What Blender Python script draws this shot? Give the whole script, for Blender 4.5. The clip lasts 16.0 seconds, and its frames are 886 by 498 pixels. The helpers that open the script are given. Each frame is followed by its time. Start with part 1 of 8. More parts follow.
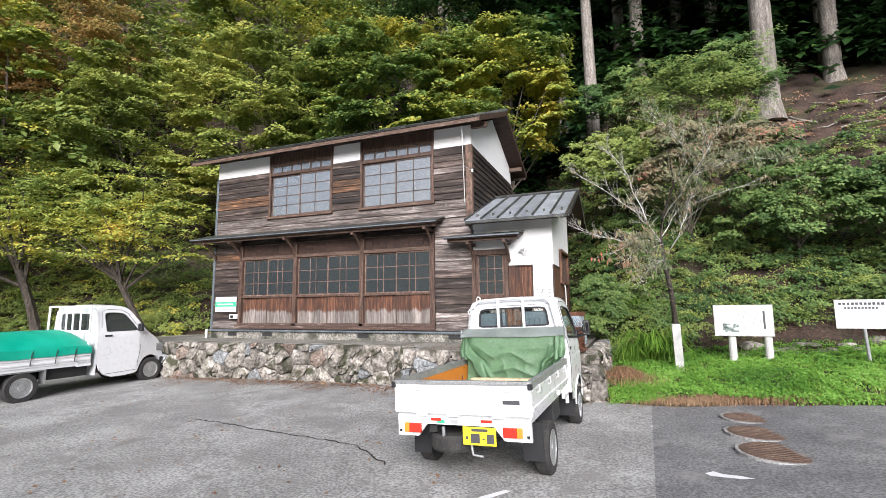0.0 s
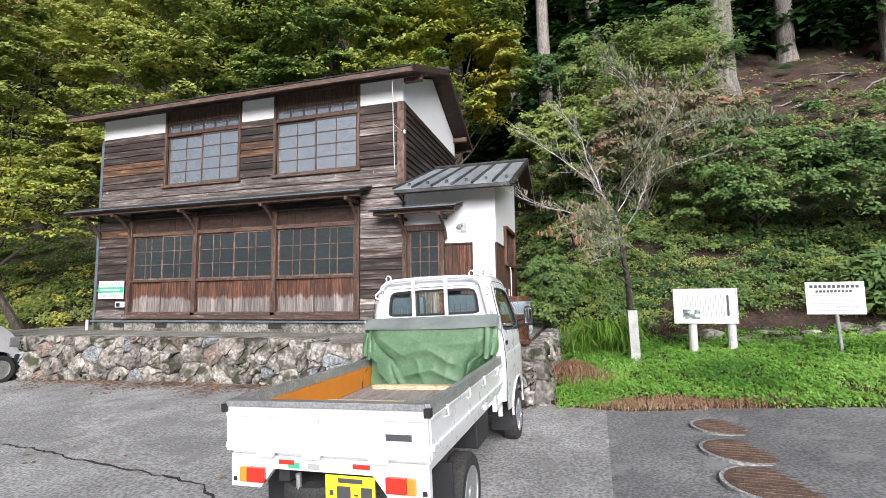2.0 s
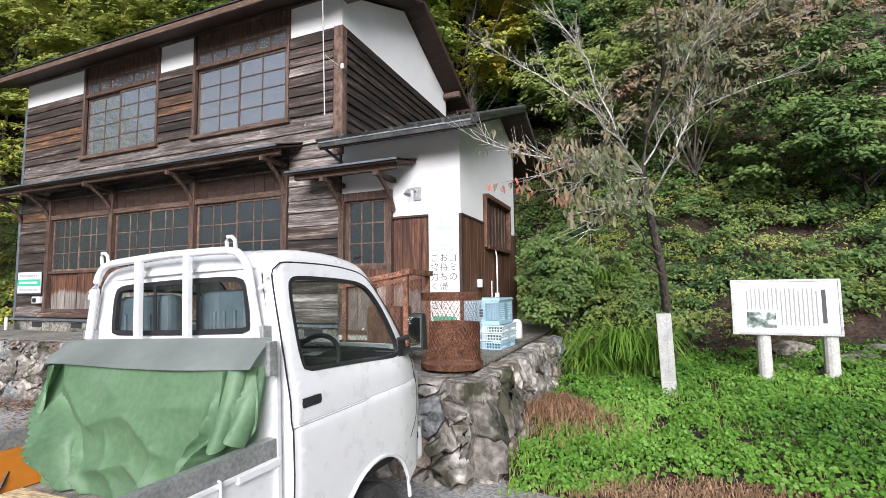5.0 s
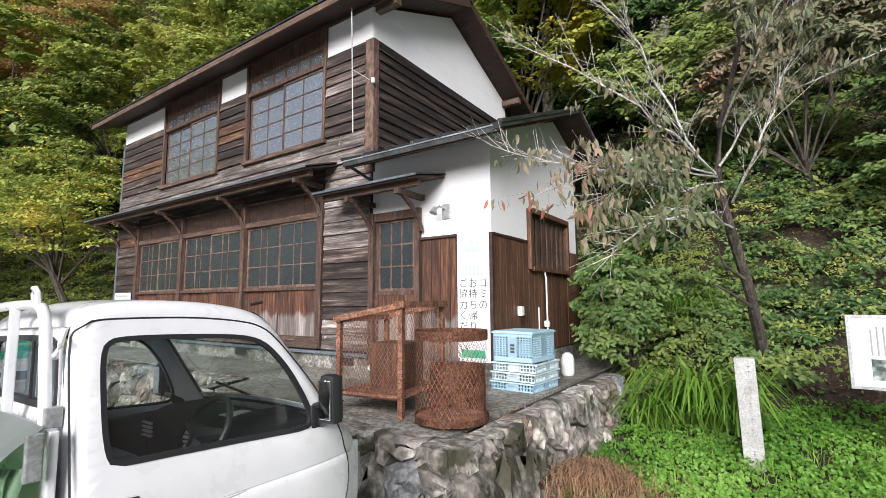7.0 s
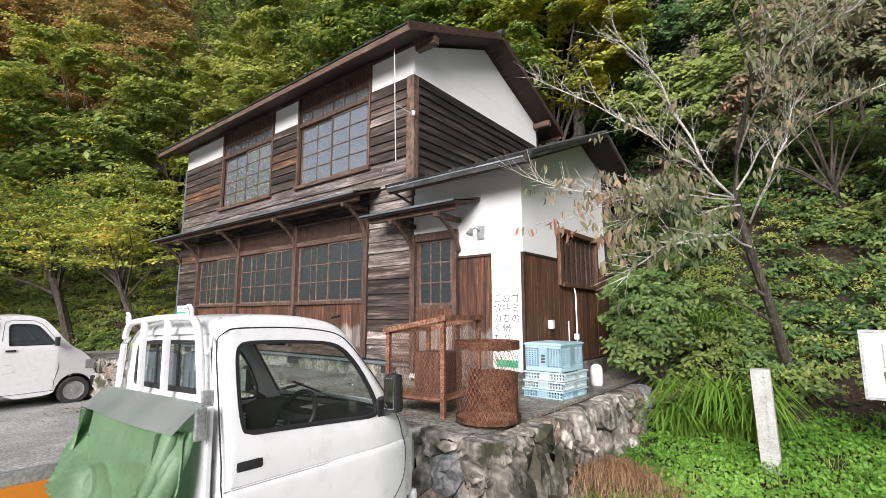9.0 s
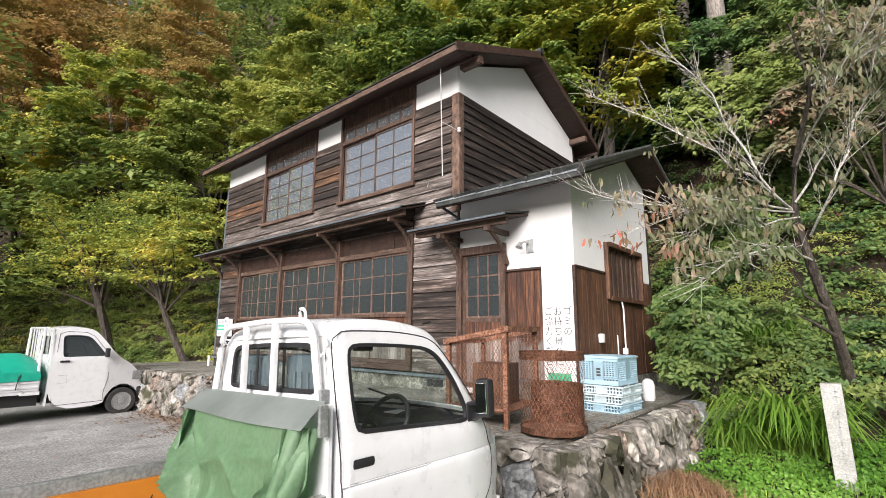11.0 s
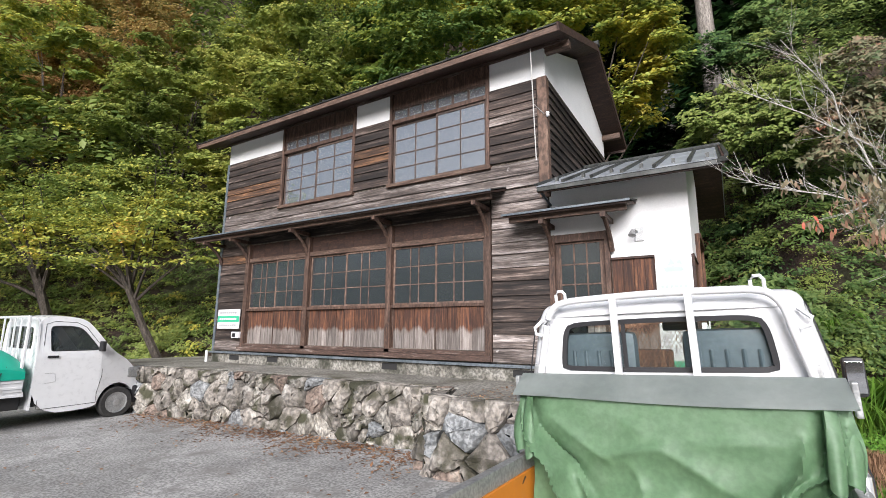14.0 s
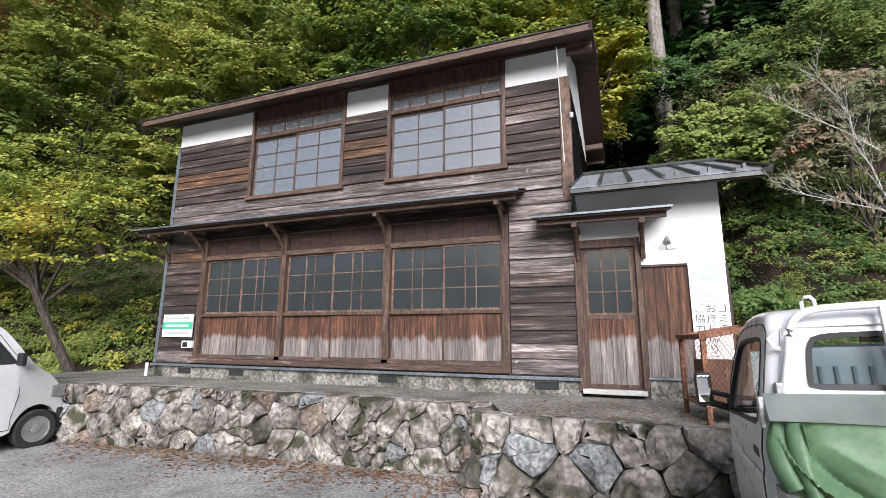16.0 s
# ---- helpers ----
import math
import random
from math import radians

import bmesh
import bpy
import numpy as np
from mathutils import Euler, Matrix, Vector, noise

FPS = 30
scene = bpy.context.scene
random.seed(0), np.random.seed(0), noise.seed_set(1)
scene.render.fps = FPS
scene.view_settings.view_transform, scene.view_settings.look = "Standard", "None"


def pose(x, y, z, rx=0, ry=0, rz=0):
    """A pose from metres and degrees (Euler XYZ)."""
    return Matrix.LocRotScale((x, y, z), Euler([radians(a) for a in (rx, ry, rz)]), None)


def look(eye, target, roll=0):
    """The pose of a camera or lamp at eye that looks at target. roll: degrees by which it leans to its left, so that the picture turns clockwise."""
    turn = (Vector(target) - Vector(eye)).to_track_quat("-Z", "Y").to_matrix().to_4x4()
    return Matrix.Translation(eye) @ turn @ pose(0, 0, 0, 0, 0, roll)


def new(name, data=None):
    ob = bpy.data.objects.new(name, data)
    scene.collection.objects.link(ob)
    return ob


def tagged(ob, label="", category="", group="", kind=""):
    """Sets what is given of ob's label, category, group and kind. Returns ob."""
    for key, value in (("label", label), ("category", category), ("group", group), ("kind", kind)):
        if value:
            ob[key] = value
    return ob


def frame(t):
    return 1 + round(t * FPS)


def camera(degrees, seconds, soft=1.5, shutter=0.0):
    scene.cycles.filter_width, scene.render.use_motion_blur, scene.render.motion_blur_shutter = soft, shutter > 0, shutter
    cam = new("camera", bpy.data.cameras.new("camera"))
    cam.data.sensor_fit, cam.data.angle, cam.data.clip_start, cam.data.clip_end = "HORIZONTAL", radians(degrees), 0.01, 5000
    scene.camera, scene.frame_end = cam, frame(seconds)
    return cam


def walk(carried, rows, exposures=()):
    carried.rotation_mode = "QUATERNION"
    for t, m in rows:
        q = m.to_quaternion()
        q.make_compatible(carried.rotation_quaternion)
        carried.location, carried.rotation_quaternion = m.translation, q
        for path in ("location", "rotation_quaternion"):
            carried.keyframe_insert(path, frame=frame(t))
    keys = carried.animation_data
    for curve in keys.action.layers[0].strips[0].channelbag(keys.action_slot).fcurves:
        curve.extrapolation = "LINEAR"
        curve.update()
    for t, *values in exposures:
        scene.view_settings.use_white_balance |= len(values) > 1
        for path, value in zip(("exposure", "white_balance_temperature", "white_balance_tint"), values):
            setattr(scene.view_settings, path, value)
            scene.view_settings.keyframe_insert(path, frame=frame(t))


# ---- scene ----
cam = camera(87.4, 16.0, soft=0.4)
METRES, EYE, TILT, LEAN, TURN = 11.6, 1.59, 0.0, 0.0, 21.4
ROWS = [
    (0.0, 0.0, 0.0, 0.0, 0.07, 7.03, 0.6),
    (0.5, 0.0023, 0.0328, -0.0004, -1.6, 6.79, 0.65),
    (1.0, 0.0158, 0.0665, -0.0012, -3.03, 6.53, 0.76),
    (1.5, 0.0312, 0.1041, -0.0024, -4.15, 6.0, 0.77),
    (2.0, 0.053, 0.1422, -0.006, -5.4, 5.48, 0.72),
    (2.5, 0.0743, 0.1804, -0.0092, -5.8, 5.44, 0.71),
    (3.0, 0.1012, 0.2173, -0.0127, -5.7, 5.09, 0.61),
    (3.5, 0.124, 0.2569, -0.0153, -4.92, 4.99, 0.63),
    (6.0, 0.2432, 0.4212, 0.0037, 6.86, 5.4, 0.56),
    (6.5, 0.2564, 0.4351, 0.008, 10.21, 6.16, 0.41),
    (7.0, 0.2712, 0.4344, 0.009, 12.85, 6.41, 0.37),
    (7.5, 0.2763, 0.4183, 0.0093, 14.88, 6.85, 0.34),
    (8.0, 0.2818, 0.4034, 0.0112, 16.14, 7.03, 0.25),
    (10.5, 0.2728, 0.3664, 0.0058, 18.03, 9.89, -0.13),
    (11.0, 0.2462, 0.3678, 0.0039, 19.19, 10.12, -0.3),
    (11.5, 0.2116, 0.3627, -0.0001, 19.76, 9.95, -0.43),
    (12.0, 0.1746, 0.3591, -0.0018, 19.01, 10.09, -0.45),
    (12.5, 0.1377, 0.357, -0.0032, 17.17, 10.17, -0.47),
    (13.0, 0.1025, 0.3474, -0.0071, 15.07, 9.59, -0.4),
    (13.5, 0.0626, 0.3495, -0.0089, 12.3, 9.61, -0.4),
    (14.0, 0.0257, 0.345, -0.0082, 9.83, 9.89, -0.38),
    (14.5, -0.0099, 0.348, -0.0084, 7.51, 10.16, -0.38),
    (15.0, -0.0442, 0.3589, -0.0071, 4.89, 10.34, -0.39),
    (15.5, -0.0786, 0.3691, -0.006, 2.41, 10.5, -0.38),
    (16.0, -0.1104, 0.3861, -0.0073, -0.54, 10.87, -0.4),
]
walk(cam, [(t, pose(0, 0, EYE, TILT, LEAN, TURN) @ pose(METRES * x, METRES * y, METRES * z, 90 + pitch, roll, yaw)) for t, x, y, z, yaw, pitch, roll in ROWS],
     exposures=((0.0, 0.93, 6150, 10), (3.5, 0.72, 6050, 10), (7.5, 0.76, 6200, 10), (11.0, 0.86, 6500, 10), (13.0, 0.76, 6300, 10), (16.0, 0.68, 6050, 10)))

# ---- world, sun and exposure ----
world = bpy.data.worlds.new("sky")
scene.world = world
world.use_nodes = True
wt = world.node_tree
sky = wt.nodes.new("ShaderNodeTexSky")
sky.sky_type = "NISHITA"
sky.sun_disc = False
sky.sun_elevation = radians(27)
sky.sun_rotation = radians(159)
sky.dust_density = 4.0
sky.ozone_density = 0.6
wt.nodes["Background"].inputs["Strength"].default_value = 0.048
wt.links.new(sky.outputs[0], wt.nodes["Background"].inputs["Color"])
sun = new("sun", bpy.data.lights.new("sun", "SUN"))
sun.data.energy = 3.9
sun.data.angle = radians(40)
sun.data.color = (1.0, 0.955, 0.955)
sun.matrix_world = look((10, -22, 15), (-1, 6, 0))

# ---- small helpers ----
rng = np.random.default_rng(7)


def thing(name, at=(0, 0, 0), label="", category="", group="", kind=""):
    """An Empty at a thing's base."""
    ob = new(name)
    ob.empty_display_size = 0.1
    ob.matrix_world = pose(*at)
    return tagged(ob, label, category, group, kind)


def link_mesh(name, me, material, parent=None, label="", local=False):
    if material and not me.materials:
        me.materials.append(material)
    ob = new(name, me)
    if parent:
        ob.parent = parent
        if not local:
            base = parent.matrix_basis
            if parent.parent:
                base = parent.parent.matrix_basis @ parent.matrix_parent_inverse @ parent.matrix_basis
            ob.matrix_parent_inverse = base.inverted()
    return tagged(ob, label)


def part(name, bm, material, parent=None, label="", local=False, smooth=False):
    """A bmesh as one mesh object under a thing or a part; coordinates are the world's unless local."""
    me = bpy.data.meshes.new(name)
    bmesh.ops.recalc_face_normals(bm, faces=bm.faces)
    bm.to_mesh(me)
    bm.free()
    if smooth:
        me.shade_smooth()
        me.set_sharp_from_angle(angle=radians(38))
    return link_mesh(name, me, material, parent, label, local)


def box(bm, a, b, bevel=0.0):
    """A box between two corners."""
    x0, y0, z0 = (min(p, q) for p, q in zip(a, b))
    x1, y1, z1 = (max(p, q) for p, q in zip(a, b))
    v = [bm.verts.new(c) for c in ((x0, y0, z0), (x1, y0, z0), (x1, y1, z0), (x0, y1, z0), (x0, y0, z1), (x1, y0, z1), (x1, y1, z1), (x0, y1, z1))]
    f = [bm.faces.new([v[i] for i in q]) for q in ((3, 2, 1, 0), (4, 5, 6, 7), (0, 1, 5, 4), (1, 2, 6, 5), (2, 3, 7, 6), (3, 0, 4, 7))]
    if bevel:
        edges = list({e for q in f for e in q.edges})
        bmesh.ops.bevel(bm, geom=edges, offset=bevel, segments=2, affect="EDGES", profile=0.6)
    return bm


def boxes(*pairs, bevel=0.0):
    bm = bmesh.new()
    for a, b in pairs:
        box(bm, a, b, bevel)
    return bm


def tube(bm, points, radii, seg=8, caps=True):
    """A tapered tube along points."""
    points = [Vector(p) for p in points]
    rings = []
    for i, p in enumerate(points):
        d = (points[min(i + 1, len(points) - 1)] - points[max(i - 1, 0)]).normalized()
        side = d.cross(Vector((0, 0, 1))) if abs(d.z) < 0.95 else d.cross(Vector((1, 0, 0)))
        side.normalize()
        up = side.cross(d)
        r = radii[i] if isinstance(radii, (list, tuple)) else radii
        rings.append([bm.verts.new(p + (side * math.cos(a) + up * math.sin(a)) * r) for a in (2 * math.pi * k / seg for k in range(seg))])
    for a, b in zip(rings, rings[1:]):
        for k in range(seg):
            bm.faces.new((a[k], a[(k + 1) % seg], b[(k + 1) % seg], b[k]))
    if caps:
        bm.faces.new(rings[0][::-1])
        bm.faces.new(rings[-1])
    return bm


def tubes(*runs, seg=8):
    bm = bmesh.new()
    for points, radii in runs:
        tube(bm, points, radii, seg)
    return bm


def lathe(bm, axis_at, profile, seg=24, axis="x"):
    """A turned body: profile of (along, radius) about an axis through axis_at."""
    c = Vector(axis_at)
    rings = []
    for s, r in profile:
        ring = []
        for k in range(seg):
            a = 2 * math.pi * k / seg
            u, w = r * math.cos(a), r * math.sin(a)
            ring.append(bm.verts.new(c + (Vector((s, u, w)) if axis == "x" else Vector((u, w, s)))))
        rings.append(ring)
    for a, b in zip(rings, rings[1:]):
        for k in range(seg):
            bm.faces.new((a[k], a[(k + 1) % seg], b[(k + 1) % seg], b[k]))
    bm.faces.new(rings[0][::-1])
    bm.faces.new(rings[-1])
    return bm


def fast_mesh(name, verts, faces):
    """A mesh from numpy arrays; faces all have the same number of corners."""
    me = bpy.data.meshes.new(name)
    n, k = faces.shape
    me.vertices.add(len(verts))
    me.vertices.foreach_set("co", np.ascontiguousarray(verts, np.float32).ravel())
    me.loops.add(n * k)
    me.loops.foreach_set("vertex_index", np.ascontiguousarray(faces, np.int32).ravel())
    me.polygons.add(n)
    me.polygons.foreach_set("loop_start", np.arange(0, n * k, k, dtype=np.int32))
    me.update(calc_edges=True)
    return me


# ---- materials ----
def nodes_of(name):
    m = bpy.data.materials.new(name)
    m.use_nodes = True
    return m, m.node_tree.nodes, m.node_tree.links, m.node_tree.nodes["Principled BSDF"]


def ramp(ns, stops, interp="LINEAR"):
    r = ns.new("ShaderNodeValToRGB")
    r.color_ramp.interpolation = interp
    while len(r.color_ramp.elements) < len(stops):
        r.color_ramp.elements.new(0.5)
    for e, (p, c) in zip(r.color_ramp.elements, stops):
        e.position = p
        e.color = (*c, 1)
    return r


def surf(name, stops, scale=4.0, stretch=(1, 1, 1), rough=0.7, metal=0.0, bump=0.3, fine=9.0, rnd=0.0, spots=None, coat=0.0, distance=0.01, grain=0.8):
    """A worn surface: coarse noise through a colour ramp, fine noise for grain and relief, optional shift per object and stains."""
    m, ns, ln, bsdf = nodes_of(name)
    tc = ns.new("ShaderNodeTexCoord")
    mp = ns.new("ShaderNodeMapping")
    mp.inputs["Scale"].default_value = stretch
    info = ns.new("ShaderNodeObjectInfo")
    ln.new(tc.outputs["Object"], mp.inputs["Vector"])
    if rnd:
        off = ns.new("ShaderNodeVectorMath")
        off.operation = "SCALE"
        off.inputs[0].default_value = (37, 23, 51)
        ln.new(info.outputs["Random"], off.inputs["Scale"])
        ln.new(off.outputs[0], mp.inputs["Location"])
    n1 = ns.new("ShaderNodeTexNoise")
    n1.inputs["Scale"].default_value = scale
    n1.inputs["Detail"].default_value = 6
    n1.inputs["Roughness"].default_value = 0.65
    n2 = ns.new("ShaderNodeTexNoise")
    n2.inputs["Scale"].default_value = scale * fine
    n2.inputs["Detail"].default_value = 5
    for n in (n1, n2):
        ln.new(mp.outputs[0], n.inputs["Vector"])
    r1 = ramp(ns, stops)
    ln.new(n1.outputs["Fac"], r1.inputs[0])
    col = r1.outputs[0]
    g = ramp(ns, ((0.39, (0.45, 0.45, 0.45)), (0.61, (1.4, 1.4, 1.4))))
    ln.new(n2.outputs["Fac"], g.inputs[0])
    mul = ns.new("ShaderNodeMix")
    mul.data_type = "RGBA"
    mul.blend_type = "MULTIPLY"
    mul.inputs[0].default_value = grain
    ln.new(col, mul.inputs[6])
    ln.new(g.outputs[0], mul.inputs[7])
    col = mul.outputs[2]
    if spots:
        sc, lo, hi, sp = spots
        n3 = ns.new("ShaderNodeTexNoise")
        n3.inputs["Scale"].default_value = sc
        n3.inputs["Detail"].default_value = 7
        ln.new(tc.outputs["Object"], n3.inputs["Vector"])
        r3 = ramp(ns, ((lo, (0, 0, 0)), (hi, (1, 1, 1))))
        ln.new(n3.outputs["Fac"], r3.inputs[0])
        mx = ns.new("ShaderNodeMix")
        mx.data_type = "RGBA"
        ln.new(r3.outputs[0], mx.inputs[0])
        ln.new(col, mx.inputs[6])
        mx.inputs[7].default_value = (*sp, 1)
        col = mx.outputs[2]
    if rnd:
        hs = ns.new("ShaderNodeHueSaturation")
        mr = ns.new("ShaderNodeMapRange")
        mr.inputs["To Min"].default_value = 1 - rnd
        mr.inputs["To Max"].default_value = 1 + rnd
        ln.new(info.outputs["Random"], mr.inputs["Value"])
        ln.new(mr.outputs[0], hs.inputs["Value"])
        ln.new(col, hs.inputs["Color"])
        col = hs.outputs[0]
    ln.new(col, bsdf.inputs["Base Color"])
    rr = ns.new("ShaderNodeMapRange")
    rr.inputs["To Min"].default_value = max(rough - 0.12, 0.02)
    rr.inputs["To Max"].default_value = min(rough + 0.12, 1)
    ln.new(n2.outputs["Fac"], rr.inputs["Value"])
    ln.new(rr.outputs[0], bsdf.inputs["Roughness"])
    bsdf.inputs["Metallic"].default_value = metal
    bsdf.inputs["Coat Weight"].default_value = coat
    if bump:
        b = ns.new("ShaderNodeBump")
        b.inputs["Strength"].default_value = bump
        b.inputs["Distance"].default_value = distance
        ln.new(n2.outputs["Fac"], b.inputs["Height"])
        ln.new(b.outputs[0], bsdf.inputs["Normal"])
    return m


def leaf_mat(name, stops, through_light=0.35, patch=0.35):
    """Leaves: colour by island and by broad patches, with some light through the blade."""
    m, ns, ln, bsdf = nodes_of(name)
    geo = ns.new("ShaderNodeNewGeometry")
    tc = ns.new("ShaderNodeTexCoord")
    n1 = ns.new("ShaderNodeTexNoise")
    n1.inputs["Scale"].default_value = patch
    n1.inputs["Detail"].default_value = 3
    ln.new(tc.outputs["Object"], n1.inputs["Vector"])
    mr = ns.new("ShaderNodeMapRange")
    mr.inputs["From Min"].default_value, mr.inputs["From Max"].default_value = 0.3, 0.7
    ln.new(n1.outputs["Fac"], mr.inputs["Value"])
    mix = ns.new("ShaderNodeMix")
    mix.inputs[0].default_value = 0.6
    ln.new(geo.outputs["Random Per Island"], mix.inputs[2])
    ln.new(mr.outputs[0], mix.inputs[3])
    r = ramp(ns, stops)
    ln.new(mix.outputs[0], r.inputs[0])
    ln.new(r.outputs[0], bsdf.inputs["Base Color"])
    bsdf.inputs["Roughness"].default_value = 0.5
    bsdf.inputs["Specular IOR Level"].default_value = 0.25
    tr = ns.new("ShaderNodeBsdfTranslucent")
    ln.new(r.outputs[0], tr.inputs["Color"])
    ms = ns.new("ShaderNodeMixShader")
    ms.inputs[0].default_value = through_light
    ln.new(bsdf.outputs[0], ms.inputs[1])
    ln.new(tr.outputs[0], ms.inputs[2])
    ln.new(ms.outputs[0], ns["Material Output"].inputs["Surface"])
    return m


def plain(name, colour, rough=0.5, metal=0.0, coat=0.0, transmission=0.0, alpha=1.0):
    m, ns, ln, bsdf = nodes_of(name)
    bsdf.inputs["Base Color"].default_value = (*colour, 1)
    bsdf.inputs["Roughness"].default_value = rough
    bsdf.inputs["Metallic"].default_value = metal
    bsdf.inputs["Coat Weight"].default_value = coat
    bsdf.inputs["Transmission Weight"].default_value = transmission
    bsdf.inputs["Alpha"].default_value = alpha
    return m


def glass_mat(name, tint, clear=0.85, rough=0.02, gloss=0.06, body=0.4):
    """Thin glass: clear through, with a real reflection that grows towards grazing."""
    m, ns, ln, bsdf = nodes_of(name)
    bsdf.inputs["Base Color"].default_value = (*[c * body for c in tint], 1)
    bsdf.inputs["Roughness"].default_value = rough
    tr = ns.new("ShaderNodeBsdfTransparent")
    tr.inputs["Color"].default_value = (*tint, 1)
    gl = ns.new("ShaderNodeBsdfGlossy")
    gl.inputs["Roughness"].default_value = rough
    lw = ns.new("ShaderNodeLayerWeight")
    lw.inputs["Blend"].default_value = 0.5
    fr = ns.new("ShaderNodeMath")
    fr.operation = "POWER"
    fr.inputs[1].default_value = 4.0
    ln.new(lw.outputs["Facing"], fr.inputs[0])
    inner = ns.new("ShaderNodeMixShader")
    inner.inputs[0].default_value = clear
    ln.new(bsdf.outputs[0], inner.inputs[1])
    ln.new(tr.outputs[0], inner.inputs[2])
    ms = ns.new("ShaderNodeMixShader")
    boost = ns.new("ShaderNodeMath")
    boost.operation = "MULTIPLY_ADD"
    boost.inputs[1].default_value, boost.inputs[2].default_value = 0.9, gloss
    ln.new(fr.outputs[0], boost.inputs[0])
    ln.new(boost.outputs[0], ms.inputs[0])
    ln.new(inner.outputs[0], ms.inputs[1])
    ln.new(gl.outputs[0], ms.inputs[2])
    ln.new(ms.outputs[0], ns["Material Output"].inputs["Surface"])
    return m


W_DARK = ((0.34, (0.010, 0.007, 0.006)), (0.46, (0.028, 0.019, 0.015)), (0.56, (0.062, 0.044, 0.036)), (0.68, (0.19, 0.15, 0.128)))
W_GREY = ((0.34, (0.035, 0.026, 0.022)), (0.47, (0.11, 0.088, 0.077)), (0.56, (0.2, 0.17, 0.155)), (0.68, (0.36, 0.32, 0.3)))
W_RED = ((0.3, (0.05, 0.024, 0.015)), (0.5, (0.11, 0.05, 0.028)), (0.72, (0.24, 0.12, 0.06)))
plank_dark = surf("dark_plank", W_DARK, 3.0, (0.35, 4, 5), 0.75, bump=0.5, fine=5, rnd=0.35)
plank_grey = surf("bleached_plank", W_GREY, 3.0, (0.35, 4, 5), 0.8, bump=0.5, fine=5, rnd=0.25, spots=(5.0, 0.69, 0.73, (0.45, 0.42, 0.4)))
# Front boards' ramp darkened here to offset the sun on the end wall.
plank_side = surf("darkened_side_plank", ((0.34, (0.008, 0.006, 0.005)), (0.5, (0.022, 0.015, 0.012)), (0.68, (0.075, 0.056, 0.046))), 3.0, (4, 0.35, 5), 0.7, bump=0.5, fine=6, rnd=0.25)
plank_warm = surf("warm_plank", ((0.32, (0.022, 0.013, 0.009)), (0.5, (0.07, 0.036, 0.02)), (0.68, (0.26, 0.13, 0.06))), 3.0, (0.5, 6, 9), 0.75, bump=0.5, fine=6, rnd=0.25)
timber = surf("old_timber", ((0.3, (0.03, 0.017, 0.012)), (0.5, (0.075, 0.042, 0.029)), (0.75, (0.16, 0.105, 0.08))), 4.0, (5, 5, 0.7), 0.7, bump=0.4, fine=6, rnd=0.15)
timber_x = surf("old_timber_lengthwise", ((0.3, (0.05, 0.03, 0.02)), (0.5, (0.10, 0.06, 0.042)), (0.75, (0.2, 0.14, 0.105))), 4.0, (0.7, 5, 5), 0.7, bump=0.4, fine=6, rnd=0.15)
sash_wood = surf("worn_sash_wood", ((0.3, (0.062, 0.036, 0.0248)), (0.5, (0.124, 0.0775, 0.0558)), (0.75, (0.198, 0.136, 0.105))), 4.0, (0.8, 0.8, 0.434), 0.75, bump=0.3, fine=6, rnd=0.15)
sash_dark = surf("dark_sash_wood", ((0.3, (0.03, 0.02, 0.016)), (0.5, (0.07, 0.045, 0.035)), (0.75, (0.14, 0.10, 0.08))), 4.0, (5, 5, 0.7), 0.7, bump=0.3, fine=6, rnd=0.15)
timber_red = surf("reddish_side_boards", W_RED, 4.0, (6, 6, 0.4), 0.7, bump=0.4, fine=6, rnd=0.25)
soffit_wood = surf("soffit_wood", ((0.3, (0.022, 0.012, 0.009)), (0.6, (0.055, 0.028, 0.019)), (0.8, (0.13, 0.075, 0.052))), 3.0, (0.7, 4, 4), 0.7, bump=0.3, rnd=0.1)
fascia_wood = surf("fascia_wood", ((0.3, (0.035, 0.02, 0.015)), (0.55, (0.085, 0.052, 0.04)), (0.75, (0.3, 0.25, 0.22))), 3.0, (0.7, 6, 6), 0.7, bump=0.4, rnd=0.1)
plaster = surf("white_plaster", ((0.3, (0.76, 0.765, 0.77)), (0.7, (0.82, 0.825, 0.83))), 1.5, rough=0.85, bump=0.12, fine=30, spots=(1.3, 0.66, 0.9, (0.6, 0.59, 0.56)), grain=0.05)
concrete = surf("foundation_concrete", ((0.3, (0.09, 0.085, 0.07)), (0.5, (0.2, 0.19, 0.165)), (0.7, (0.32, 0.31, 0.28))), 3.0, rough=0.9, bump=0.6, fine=8, spots=(2.2, 0.5, 0.68, (0.03, 0.032, 0.02)))
terrace_mat = surf("terrace_concrete", ((0.3, (0.15, 0.14, 0.12)), (0.55, (0.25, 0.24, 0.21)), (0.75, (0.34, 0.33, 0.30))), 1.2, rough=0.9, bump=0.4, fine=20, spots=(1.1, 0.5, 0.72, (0.07, 0.065, 0.04)))
roof_metal = surf("dark_roof_metal", ((0.3, (0.025, 0.026, 0.024)), (0.55, (0.06, 0.064, 0.06)), (0.75, (0.15, 0.155, 0.15))), 3.0, rough=0.45, metal=0.3, bump=0.15, rnd=0.12, grain=0.35)
annex_metal = surf("grey_roof_sheet", ((0.3, (0.24, 0.26, 0.28)), (0.6, (0.38, 0.41, 0.45)), (0.8, (0.5, 0.53, 0.56))), 1.6, rough=0.35, metal=0.25, bump=0.1, rnd=0.18, grain=0.35)
